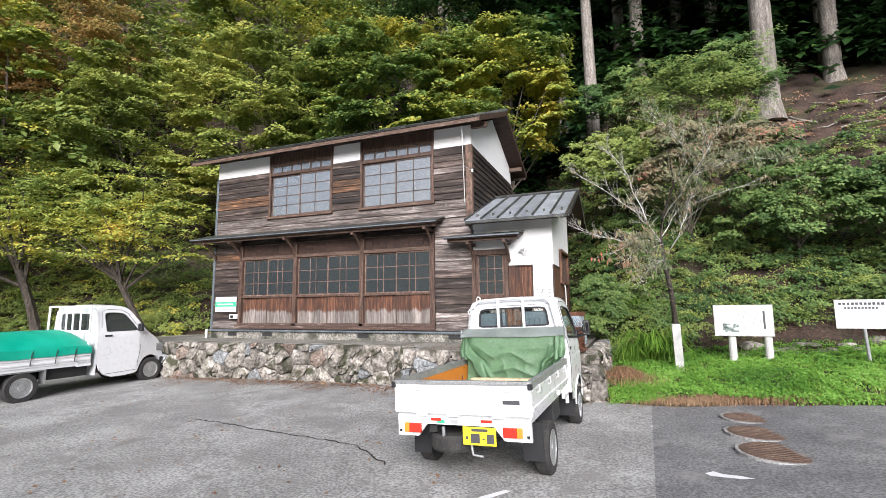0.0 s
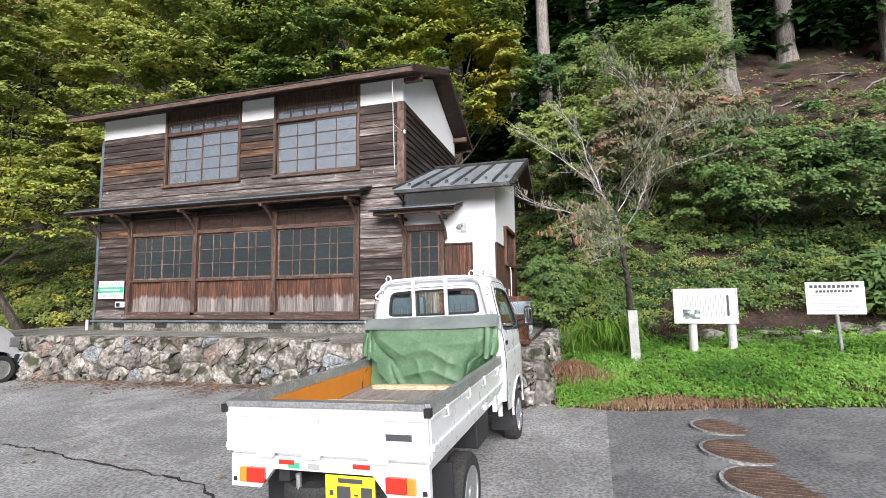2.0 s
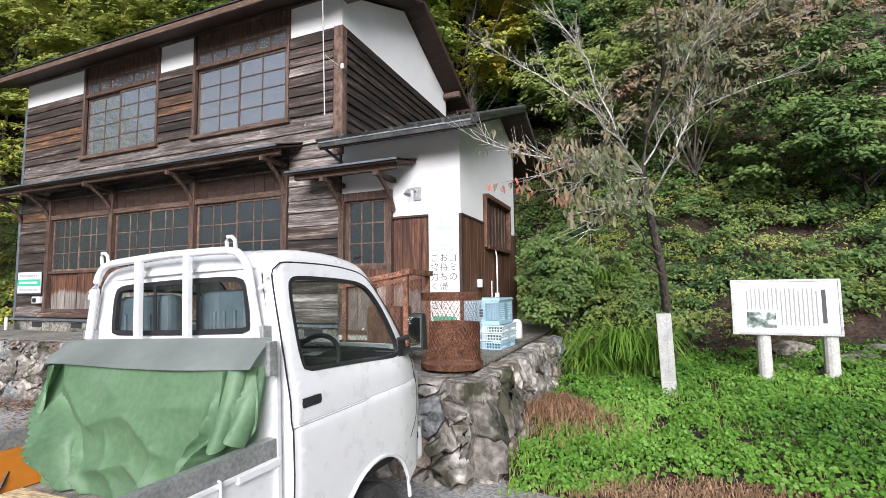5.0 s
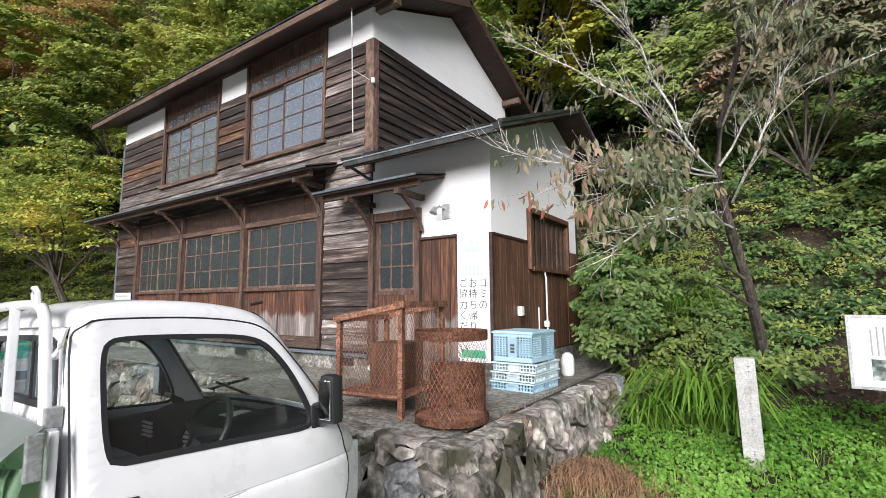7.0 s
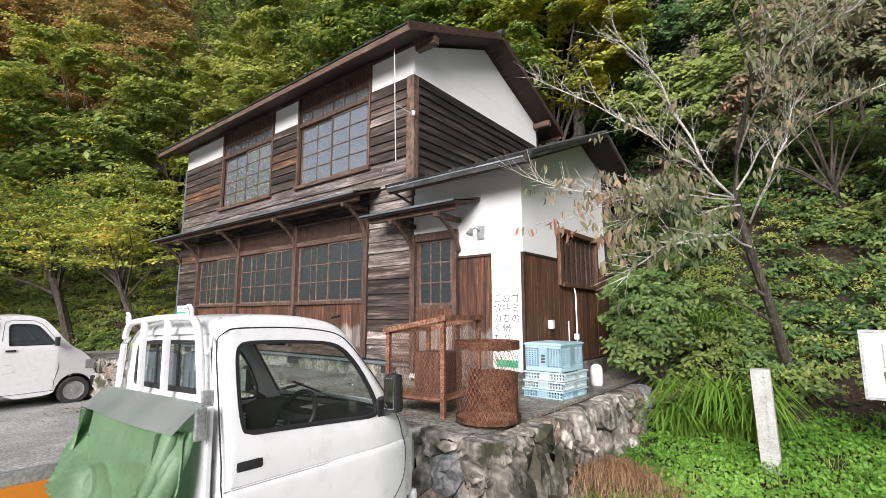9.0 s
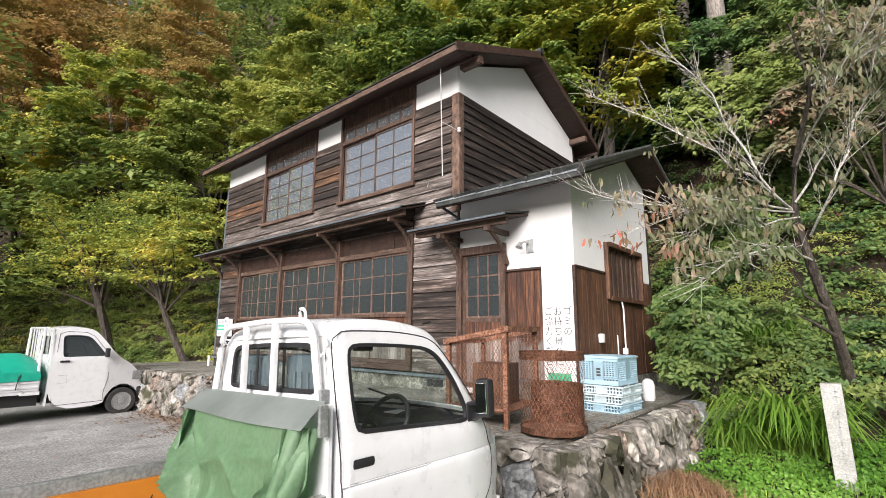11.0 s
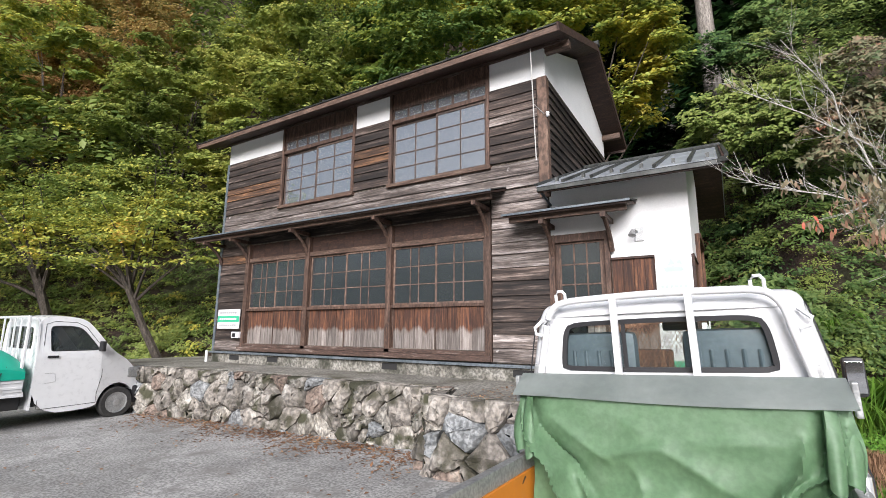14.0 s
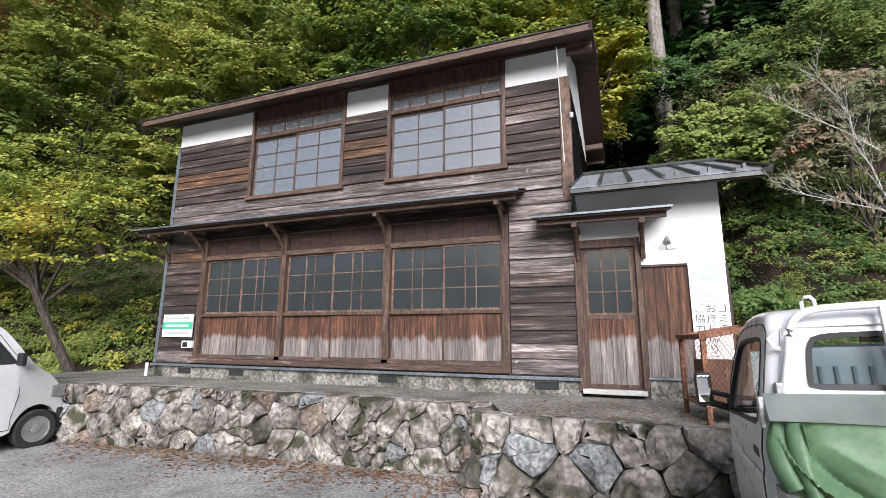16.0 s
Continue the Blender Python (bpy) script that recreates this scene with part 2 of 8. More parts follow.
strip_metal = surf("blue_grey_strip", ((0.3, (0.1, 0.125, 0.14)), (0.7, (0.22, 0.25, 0.28))), 3.0, rough=0.4, metal=0.4, bump=0.1, grain=0.35)
asphalt_old = surf("worn_asphalt", ((0.36, (0.23, 0.228, 0.221)), (0.5, (0.299, 0.297, 0.287)), (0.64, (0.38, 0.376, 0.368))), 0.9, rough=0.9, bump=0.6, fine=38, spots=(2.6, 0.55, 0.72, (0.207, 0.202, 0.19)), distance=0.008, grain=0.7)
asphalt_new = surf("dark_asphalt_patch", ((0.34, (0.13, 0.13, 0.133)), (0.5, (0.178, 0.178, 0.178)), (0.66, (0.238, 0.237, 0.231))), 0.9, rough=0.85, bump=0.6, fine=42, spots=(2.2, 0.58, 0.76, (0.281, 0.276, 0.265)), distance=0.008, grain=0.7)
soil = surf("forest_soil", ((0.3, (0.02, 0.013, 0.01)), (0.5, (0.048, 0.03, 0.022)), (0.7, (0.10, 0.062, 0.045))), 1.5, rough=0.95, bump=0.9, fine=14, spots=(0.35, 0.5, 0.7, (0.04, 0.05, 0.015)), distance=0.05)
bark = surf("grey_bark", ((0.3, (0.12, 0.105, 0.09)), (0.5, (0.24, 0.215, 0.19)), (0.7, (0.38, 0.35, 0.32))), 2.5, (4, 4, 0.5), 0.9, bump=0.8, fine=7, rnd=0.2, distance=0.02)
bark_dark = surf("dark_bark", ((0.3, (0.025, 0.02, 0.016)), (0.5, (0.06, 0.048, 0.038)), (0.7, (0.13, 0.11, 0.09))), 5, (3, 3, 0.7), 0.9, bump=0.8, fine=6, distance=0.02)
twig = surf("pale_twig", ((0.3, (0.28, 0.26, 0.23)), (0.7, (0.62, 0.6, 0.56))), 6, rough=0.85, bump=0.3)
stone_mat = surf("wall_stone", ((0.28, (0.10, 0.09, 0.078)), (0.42, (0.21, 0.19, 0.165)), (0.55, (0.28, 0.255, 0.225)), (0.7, (0.47, 0.45, 0.41))), 3.2, rough=0.9, bump=1.0, fine=4.5, rnd=0.3, spots=(3.0, 0.48, 0.62, (0.05, 0.047, 0.03)), distance=0.03)
stone_blue = surf("blue_grey_stone", ((0.25, (0.10, 0.105, 0.108)), (0.5, (0.21, 0.22, 0.222)), (0.72, (0.38, 0.39, 0.39))), 4.5, rough=0.85, bump=0.8, fine=5, rnd=0.2, distance=0.02)
stone_red = surf("reddish_stone", ((0.25, (0.08, 0.06, 0.048)), (0.5, (0.21, 0.16, 0.13)), (0.72, (0.36, 0.31, 0.26))), 4.5, rough=0.9, bump=0.8, fine=5, rnd=0.2, spots=(5.0, 0.56, 0.7, (0.06, 0.055, 0.04)), distance=0.02)
pale_stone = surf("lichened_wall_stone", ((0.3, (0.09, 0.08, 0.068)), (0.45, (0.2, 0.182, 0.155)), (0.58, (0.36, 0.34, 0.30)), (0.75, (0.56, 0.54, 0.49))), 5.0, (1, 1, 0.6), rough=0.9, bump=1.0, fine=4.5, rnd=0.3, spots=(3.4, 0.5, 0.6, (0.05, 0.05, 0.028)), distance=0.03)
joint_mat = surf("dark_joint", ((0.3, (0.012, 0.011, 0.009)), (0.7, (0.05, 0.045, 0.035))), 6, rough=0.95, bump=0.6)
rust = surf("rusted_steel", ((0.3, (0.10, 0.045, 0.028)), (0.5, (0.21, 0.095, 0.055)), (0.7, (0.33, 0.175, 0.115))), 9, rough=0.85, metal=0.1, bump=0.4, fine=8)
galv = surf("galvanised_steel", ((0.3, (0.3, 0.31, 0.31)), (0.7, (0.5, 0.51, 0.51))), 7, rough=0.45, metal=0.6, bump=0.1, grain=0.35)
white_paint = surf("white_car_paint", ((0.3, (0.72, 0.73, 0.74)), (0.7, (0.75, 0.76, 0.77))), 1.2, rough=0.3, bump=0.0, coat=0.5, spots=(2.0, 0.72, 1.1, (0.66, 0.66, 0.655)), grain=0.04)
black_plastic = plain("black_plastic", (0.018, 0.018, 0.02), 0.5)
rubber = surf("tyre_rubber", ((0.3, (0.02, 0.02, 0.02)), (0.7, (0.045, 0.043, 0.04))), 9, rough=0.85, bump=0.3)
steel_wheel = surf("wheel_steel", ((0.3, (0.42, 0.43, 0.44)), (0.7, (0.58, 0.59, 0.6))), 8, rough=0.35, metal=0.7, bump=0.05, grain=0.35)
under_mat = plain("underbody_black", (0.02, 0.02, 0.02), 0.8)
orange = surf("orange_panel", ((0.3, (0.5, 0.17, 0.015)), (0.7, (0.62, 0.225, 0.02))), 3, rough=0.55, bump=0.05, grain=0.05)
bed_wood = surf("bed_floor_board", ((0.3, (0.22, 0.19, 0.165)), (0.7, (0.36, 0.32, 0.29))), 3, (5, 0.6, 1), 0.8, bump=0.3)
pine = surf("new_pine", ((0.3, (0.55, 0.4, 0.23)), (0.7, (0.72, 0.56, 0.36))), 3, (0.7, 6, 6), 0.65, bump=0.15)
tarp_green = surf("green_canvas", ((0.3, (0.17, 0.31, 0.165)), (0.5, (0.21, 0.36, 0.2)), (0.7, (0.28, 0.43, 0.27))), 2.0, rough=0.45, bump=0.12, fine=18, grain=0.15)
tarp_teal = surf("teal_tarpaulin", ((0.3, (0.0, 0.30, 0.20)), (0.7, (0.02, 0.42, 0.29))), 2.0, rough=0.45, bump=0.1, grain=0.05)
band_mat = surf("pale_vinyl_band", ((0.3, (0.27, 0.31, 0.29)), (0.7, (0.4, 0.44, 0.42))), 2.5, rough=0.35, bump=0.1, grain=0.05)
sign_white = surf("sign_white", ((0.3, (0.74, 0.75, 0.75)), (0.7, (0.8, 0.8, 0.8))), 2, rough=0.5, bump=0.03, grain=0.05)
ink = plain("dark_ink", (0.06, 0.06, 0.065), 0.7)
grey_ink = plain("grey_ink", (0.35, 0.36, 0.36), 0.7)
pale_ink = plain("faded_ink", (0.42, 0.48, 0.46), 0.7)
sign_green = plain("sign_green", (0.05, 0.42, 0.24), 0.5)
granite = surf("grey_granite", ((0.3, (0.33, 0.33, 0.31)), (0.7, (0.47, 0.47, 0.45))), 5, rough=0.85, bump=0.3, fine=16, grain=0.3)
post_grey = surf("concrete_post", ((0.3, (0.42, 0.41, 0.39)), (0.7, (0.56, 0.55, 0.53))), 6, rough=0.9, bump=0.3, grain=0.3)
blue_crate = surf("pale_blue_plastic", ((0.3, (0.36, 0.55, 0.66)), (0.7, (0.46, 0.65, 0.75))), 3, rough=0.45, bump=0.05, rnd=0.08, grain=0.05)
white_crate = surf("bluish_white_plastic", ((0.3, (0.5, 0.62, 0.66)), (0.7, (0.62, 0.73, 0.76))), 3, rough=0.5, bump=0.05, rnd=0.1, grain=0.05)
manhole_mat = surf("rusty_iron_cover", ((0.3, (0.085, 0.055, 0.04)), (0.5, (0.14, 0.09, 0.065)), (0.7, (0.2, 0.14, 0.105))), 7, rough=0.85, metal=0.1, bump=0.5, fine=10)
hay = leaf_mat("dry_straw", ((0.2, (0.221, 0.124, 0.0715)), (0.6, (0.416, 0.26, 0.156)), (0.9, (0.598, 0.442, 0.286))), 0.1)
# Pale body colour helps stand in for bright sky reflected in these panes.
upper_glass = glass_mat("sky_toned_window_glass", (0.74, 0.8, 0.86), 0.45, 0.03, 0.48, 0.5)
lower_glass = glass_mat("dusty_window_glass", (0.2, 0.24, 0.26), 0.35, 0.12, 0.10, 0.26)
car_glass = glass_mat("car_glass", (0.88, 0.94, 0.92), 0.98)
dark_car_glass = glass_mat("dark_car_glass", (0.3, 0.34, 0.34), 0.7)
mirror_glass = plain("mirror_glass", (0.8, 0.82, 0.84), 0.03, 1.0)
chrome = plain("chrome", (0.7, 0.71, 0.72), 0.15, 1.0)
red_lens = plain("red_lens", (0.62, 0.03, 0.015), 0.2, coat=0.6)
amber_lens = plain("amber_lens", (0.8, 0.26, 0.03), 0.2, coat=0.6)
plate_yellow = plain("plate_yellow", (0.78, 0.6, 0.03), 0.4)
room_dark = surf("room_wall", ((0.3, (0.12, 0.1, 0.08)), (0.7, (0.2, 0.17, 0.14))), 2, rough=0.9, bump=0.0)
maple_leaf = leaf_mat("maple_leaf", ((0.15, (0.085, 0.15, 0.045)), (0.40, (0.19, 0.27, 0.065)), (0.60, (0.38, 0.42, 0.085)), (0.88, (0.6, 0.51, 0.09))), 0.4, 0.3)
olive_leaf = leaf_mat("olive_leaf", ((0.15, (0.12, 0.165, 0.045)), (0.45, (0.27, 0.33, 0.08)), (0.75, (0.44, 0.45, 0.115)), (0.95, (0.54, 0.47, 0.14))), 0.4, 0.4)
green_leaf = leaf_mat("shrub_leaf", ((0.2, (0.033, 0.0726, 0.0264)), (0.5, (0.102, 0.178, 0.0528)), (0.8, (0.218, 0.297, 0.0924))), 0.3, 0.5)
fern_leaf = leaf_mat("fern_leaf", ((0.2, (0.068, 0.116, 0.0306)), (0.5, (0.184, 0.252, 0.0646)), (0.8, (0.313, 0.36, 0.109))), 0.35, 0.4)
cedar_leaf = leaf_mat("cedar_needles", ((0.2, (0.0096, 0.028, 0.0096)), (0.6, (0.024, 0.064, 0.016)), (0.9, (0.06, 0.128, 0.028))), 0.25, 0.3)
cherry_leaf = leaf_mat("turning_cherry_leaf", ((0.15, (0.139, 0.217, 0.0544)), (0.5, (0.325, 0.387, 0.0932)), (0.8, (0.652, 0.59, 0.109)), (0.96, (0.683, 0.373, 0.109))), 0.4, 0.6)
dry_leaf = leaf_mat("drooping_brown_leaf", ((0.15, (0.099, 0.144, 0.063)), (0.5, (0.216, 0.216, 0.126)), (0.82, (0.36, 0.252, 0.171)), (0.985, (0.495, 0.126, 0.081))), 0.3, 0.8)
amber_leaf = leaf_mat("amber_autumn_leaf", ((0.15, (0.24, 0.22, 0.07)), (0.5, (0.42, 0.31, 0.11)), (0.8, (0.5, 0.31, 0.14)), (0.96, (0.4, 0.22, 0.11))), 0.4, 0.4)
weed_leaf = leaf_mat("pale_weed_leaf", ((0.2, (0.10, 0.16, 0.035)), (0.5, (0.25, 0.32, 0.075)), (0.85, (0.42, 0.44, 0.13))), 0.35, 0.6)
clover = leaf_mat("bright_ground_leaf", ((0.15, (0.0607, 0.155, 0.0221)), (0.5, (0.144, 0.309, 0.0387)), (0.85, (0.265, 0.464, 0.0994))), 0.35, 0.8)
sasa = leaf_mat("long_grass_blade", ((0.15, (0.091, 0.195, 0.026)), (0.5, (0.195, 0.351, 0.052)), (0.85, (0.39, 0.52, 0.104))), 0.35, 0.8)
litter = leaf_mat("fallen_leaf", ((0.2, (0.16, 0.08, 0.045)), (0.6, (0.28, 0.16, 0.09)), (0.9, (0.4, 0.27, 0.16))), 0.1, 1.0)

# ---- ground, hillside and road ----
TERRACE = 0.72


def lot(x, y):
    """Height of the paved lot."""
    return 0.012 * (x + 1) + 0.02 * (y - 6.8) - 0.1 + 0.06 * np.clip(x + 0.3, 0, 6)


def hill(x, y):
    """Height of the natural ground: the lot, a grass verge and the steep wooded slope."""
    x, y = np.asarray(x, float), np.asarray(y, float)
    foot = np.interp(x, [-60, -30, -19, -15, -13.2, -12.2, -2.2, -1.2, 0.2, 60], [-6, 3, 9.6, 10.8, 12.6, 16.0, 16.0, 15.0, 12.2, 12.0])
    steep = np.interp(x, [-60, -20, -12, -3, 0, 6, 30], [0.8, 0.85, 0.95, 1.1, 1.15, 1.0, 0.9])
    d = np.maximum(y - foot, 0)
    z = lot(np.clip(x, -30, 30), np.clip(y, -20, 16)) + steep * (d - 0.9 * (1 - np.exp(-d / 0.9)) * 0.6) + np.clip((-13 - x) / 6, 0, 1) * 0.7 * np.clip(d - 7, 0, 30)
    z = z + np.where(x > -0.7, 0.065 * np.clip(y - 8.2, 0, 4), 0)
    bump = 0.22 * np.sin(x * 1.3 + 0.7 * y) * np.sin(y * 1.1 - 0.4 * x) + 0.12 * np.sin(2.9 * x + 1.0) * np.sin(2.3 * y + 2.0)
    return z - 0.03 + bump * np.clip(d / 2.0, 0, 1)


gx = np.concatenate([np.linspace(-400, -45, 12), np.linspace(-40, 30, 201), np.linspace(35, 400, 12)])
gy = np.concatenate([np.linspace(-400, -25, 12), np.linspace(-20, 7, 28), np.linspace(7.3, 40, 130), np.linspace(43, 400, 14)])
X, Y = np.meshgrid(gx, gy)
Z = hill(X, np.minimum(Y, 60))
nx, ny = len(gx), len(gy)
idx = np.arange(nx * ny).reshape(ny, nx)
quads = np.stack([idx[:-1, :-1], idx[:-1, 1:], idx[1:, 1:], idx[1:, :-1]], -1).reshape(-1, 4)
me = fast_mesh("ground", np.stack([X, Y, Z], -1).reshape(-1, 3), quads)
me.shade_smooth()
tagged(link_mesh("ground", me, soil), "brown forest soil on a steep wooded slope", "ground", kind="structure")


def sheet(name, outline, material, lift, label, step=0.5, category="road"):
    """A paved sheet over the lot, cut to an outline of (x, y), with a real edge."""
    bm = bmesh.new()
    bm.faces.new([bm.verts.new((x, y, 0.0)) for x, y in outline])
    for axis in (0, 1):
        for k in range(-27, 21):
            co, no = Vector((0, 0, 0)), Vector((0, 0, 0))
            co[axis], no[axis] = 1.5 * k + 0.11, 1
            bmesh.ops.bisect_plane(bm, geom=bm.verts[:] + bm.edges[:] + bm.faces[:], plane_co=co, plane_no=no, dist=1e-5)
    for v in bm.verts:
        v.co.z = lot(v.co.x, v.co.y) + lift
    rim = [e for e in bm.edges if len(e.link_faces) == 1]
    low = {}
    for e in rim:
        for v in e.verts:
            if v not in low:
                low[v] = bm.verts.new(v.co - Vector((0, 0, 0.12)))
        bm.faces.new((e.verts[0], e.verts[1], low[e.verts[1]], low[e.verts[0]]))
    bmesh.ops.triangulate(bm, faces=[f for f in bm.faces if len(f.verts) > 4])
    return tagged(part(name, bm, material), label, category, kind="structure")


def ragged(a, b, n, amp, seed):
    r = random.Random(seed)
    return [(a[0] + (b[0] - a[0]) * i / n + r.uniform(-amp, amp) * (0 < i < n), a[1] + (b[1] - a[1]) * i / n + r.uniform(-amp, amp) * (0 < i < n)) for i in range(n + 1)]


SEAM = [(-0.3, -20), (0.03, 2.0), (0.13, 4.2), (0.28, 8.25)]
sheet("road", [(-45, -20)] + SEAM + ragged((0.28, 8.3), (-0.7, 8.75), 4, 0.05, 3) + [(-0.7, 9.5), (-13.5, 9.8), (-15, 9.4), (-19, 8.6), (-30, 2.5), (-45, -3)], asphalt_old, 0.004, "worn pale grey asphalt parking lot with fine cracks")
sheet("road", SEAM[::-1] + [(30, -20), (30, 7.2)] + ragged((9, 7.9), (0.3, 8.3), 22, 0.09, 5), asphalt_new, 0.002, "darker patched asphalt with pale scuffs beside the verge")


# ---- the terrace and its stone walls ----
WALL = [(-14.2, 9.25), (-11.6, 9.05), (-9.0, 9.35), (-4.55, 9.42), (-4.25, 8.62), (-0.62, 8.5), (-0.55, 12.2)]
bm = bmesh.new()
out = [(-14.2, 9.33), (-11.6, 9.15), (-9.0, 9.45), (-4.47, 9.5), (-4.15, 8.72), (-0.72, 8.6), (-0.66, 12.3), (-0.8, 16.6), (-13.2, 16.6)]
top = [bm.verts.new((x, y, TERRACE - 0.03)) for x, y in out]
low = [bm.verts.new((x, y, -0.6)) for x, y in out]
bm.faces.new(top)
for i in range(len(out)):
    j = (i + 1) % len(out)
    bm.faces.new((top[i], top[j], low[j], low[i]))
part("terrace_core", bm, joint_mat)
bpy.data.objects["terrace_core"].name = "terrace_fill"
tagged(bpy.data.objects["terrace_fill"], "dark earth core behind the stone retaining wall", "retaining wall", kind="structure")
bm = bmesh.new()
out2 = [(-14.2, 9.38), (-11.6, 9.2), (-9.0, 9.52), (-4.4, 9.58), (-4.1, 8.85), (-0.85, 8.72), (-0.8, 16.5), (-13.2, 16.5)]
top = [bm.verts.new((x, y, TERRACE)) for x, y in out2]
low = [bm.verts.new((x, y, TERRACE - 0.029)) for x, y in out2]
bm.faces.new(top)
for i in range(len(out2)):
    j = (i + 1) % len(out2)
    bm.faces.new((top[i], top[j], low[j], low[i]))
tagged(part("terrace", bm, terrace_mat), "mossy grey concrete terrace in front of the house", "terrace", kind="structure")


def clip_cell(poly, p, q):
    """The part of a convex polygon nearer to p than to q."""
    mx, my, dx, dy = (p[0] + q[0]) / 2, (p[1] + q[1]) / 2, q[0] - p[0], q[1] - p[1]
    side = [(x - mx) * dx + (y - my) * dy for x, y in poly]
    res = []
    for i in range(len(poly)):
        j = (i + 1) % len(poly)
        if side[i] <= 0:
            res.append(poly[i])
        if (side[i] < 0 < side[j]) or (side[j] < 0 < side[i]):
            f = side[i] / (side[i] - side[j])
            res.append((poly[i][0] + f * (poly[j][0] - poly[i][0]), poly[i][1] + f * (poly[j][1] - poly[i][1])))
    return res


def stone_run(parent, a, b, z0, z1, seed, cell=0.36):
    """Rough stones of a dry wall between two plan points, fitted to each other."""
    r = random.Random(seed)
    a, b = Vector((*a, 0)), Vector((*b, 0))
    length = (b - a).length
    along = (b - a) / length
    outw = along.cross(Vector((0, 0, 1)))
    height = z1 - z0
    seeds = []
    tries = 0
    while tries < 4000:
        tries += 1
        p = (r.uniform(-0.1, length + 0.1), r.uniform(0, height))
        gap = cell * (0.36 + 0.8 * (0.5 + 0.5 * math.sin(p[0] * 2.3 + seed) * math.sin(p[0] * 0.9 + p[1] * 4 + seed)))
        if all(math.hypot((p[0] - q[0]) * 0.8, (p[1] - q[1]) * 1.15) > gap for q in seeds):
            seeds.append(p)
    for p in seeds:
        poly = [(max(p[0] - 1.2, 0), 0), (min(p[0] + 1.2, length), 0), (min(p[0] + 1.2, length), height), (max(p[0] - 1.2, 0), height)]
        for q in sorted(seeds, key=lambda q: math.hypot(q[0] - p[0], q[1] - p[1]))[1:16]:
            poly = clip_cell(poly, p, q)
        if len(poly) < 3:
            continue
        cx, cy = sum(x for x, _ in poly) / len(poly), sum(y for _, y in poly) / len(poly)
        # round off by adding points on the sides
        pts = []
        for i in range(len(poly)):
            (x0, y0), (x1, y1) = poly[i], poly[(i + 1) % len(poly)]
            pts += [(x0, y0, r.uniform(0.9, 0.99)), ((x0 + x1) / 2, (y0 + y1) / 2, r.uniform(0.97, 1.03))]
        n = len(pts)
        bulge = r.uniform(0.05, 0.14)
        tx, ty = r.uniform(-0.35, 0.35), r.uniform(-0.4, 0.4)
        verts = []
        for shrink, depth, rough in ((1.0, -0.14, 0.0), (1.01, bulge * 0.1, 0.012), (0.95, bulge * 0.6, 0.02), (0.75, bulge * 0.9, 0.035), (0.38, bulge, 0.045)):
            for x, y, k in pts:
                u, w = cx + (x - cx) * shrink * k + r.uniform(-rough, rough), cy + (y - cy) * shrink * k + r.uniform(-rough, rough)
                tilt = (tx * (u - cx) + ty * (w - cy)) * (0.5 if depth > 0 else 0)
                lean = 0.12 * (1 - w / height)
                verts.append(a + along * u + Vector((0, 0, z0 + min(w, height + 0.015 * math.sin(cx * 9)))) + outw * (depth + tilt + lean + r.uniform(-rough, rough) * 0.8))
        verts.append(a + along * cx + Vector((0, 0, z0 + cy)) + outw * (bulge + 0.12 * (1 - cy / height)))
        faces = []
        for ring in range(4):
            o = ring * n
            faces += [(o + i, o + (i + 1) % n, o + n + (i + 1) % n, o + n + i) for i in range(n)]
        faces += [(4 * n + i, 4 * n + (i + 1) % n, 5 * n) for i in range(n)]
        me = bpy.data.meshes.new("stone")
        me.from_pydata(verts, [], faces)
        me.shade_smooth()
        me.set_sharp_from_angle(angle=radians(42))
        pick = r.random()
        link_mesh("stone", me, stone_blue if pick > 0.93 else stone_red if pick > 0.82 else pale_stone if pick > 0.5 else stone_mat, parent)


def stone_walls():
    wall = thing("retaining_wall", (-6, 9.4, -0.1), "rough grey dry-stone retaining wall with uneven stones and dark joints", "retaining wall", kind="structure")
    for i in range(len(WALL) - 1):
        (x0, y0), (x1, y1) = WALL[i], WALL[i + 1]
        base = min(lot(x0, y0), lot(x1, y1)) - 0.1
        stone_run(wall, WALL[i], WALL[i + 1], base, TERRACE + (0.0 if i < 3 else 0.02), 11 + i, 0.33 if i < 3 else 0.34)


# ---- the house ----
FY, HX0, HX1, BACK = 10.67, -11.72, -3.42, 15.0
house = thing("house", (-6.6, 12.8, TERRACE), "two-storey weathered wooden house with white plaster bands", "house")


def plank(name, p0, p1, h, out, material, thick=0.02, lap=0.026, seed=0):
    """A lap board from p0 to p1 (its lower edge), h high, its lower edge proud; a little wavy."""
    r = random.Random(seed)
    p0, p1, out = Vector(p0), Vector(p1), Vector(out)
    n = max(2, int((p1 - p0).length / 0.5))
    verts, faces = [], []
    for i in range(n + 1):
        p = p0.lerp(p1, i / n)
        wob = r.uniform(-0.005, 0.005)
        bulge = r.uniform(-0.003, 0.004)
        verts += [p + out * (lap + bulge) + Vector((0, 0, wob)), p + out * (lap + thick + bulge) + Vector((0, 0, wob)), p + out * (thick * 0.9) + Vector((0, 0, h + 0.012)), p + Vector((0, 0, h + 0.012))]
    for i in range(n):
        o = 4 * i
        faces += [(o + k, o + (k + 1) % 4, o + 4 + (k + 1) % 4, o + 4 + k) for k in range(4)]
    faces += [(0, 1, 2, 3)[::-1], (4 * n, 4 * n + 1, 4 * n + 2, 4 * n + 3)]
    me = bpy.data.meshes.new(name)
    me.from_pydata(verts, [], faces)
    return link_mesh(name, me, material, house)


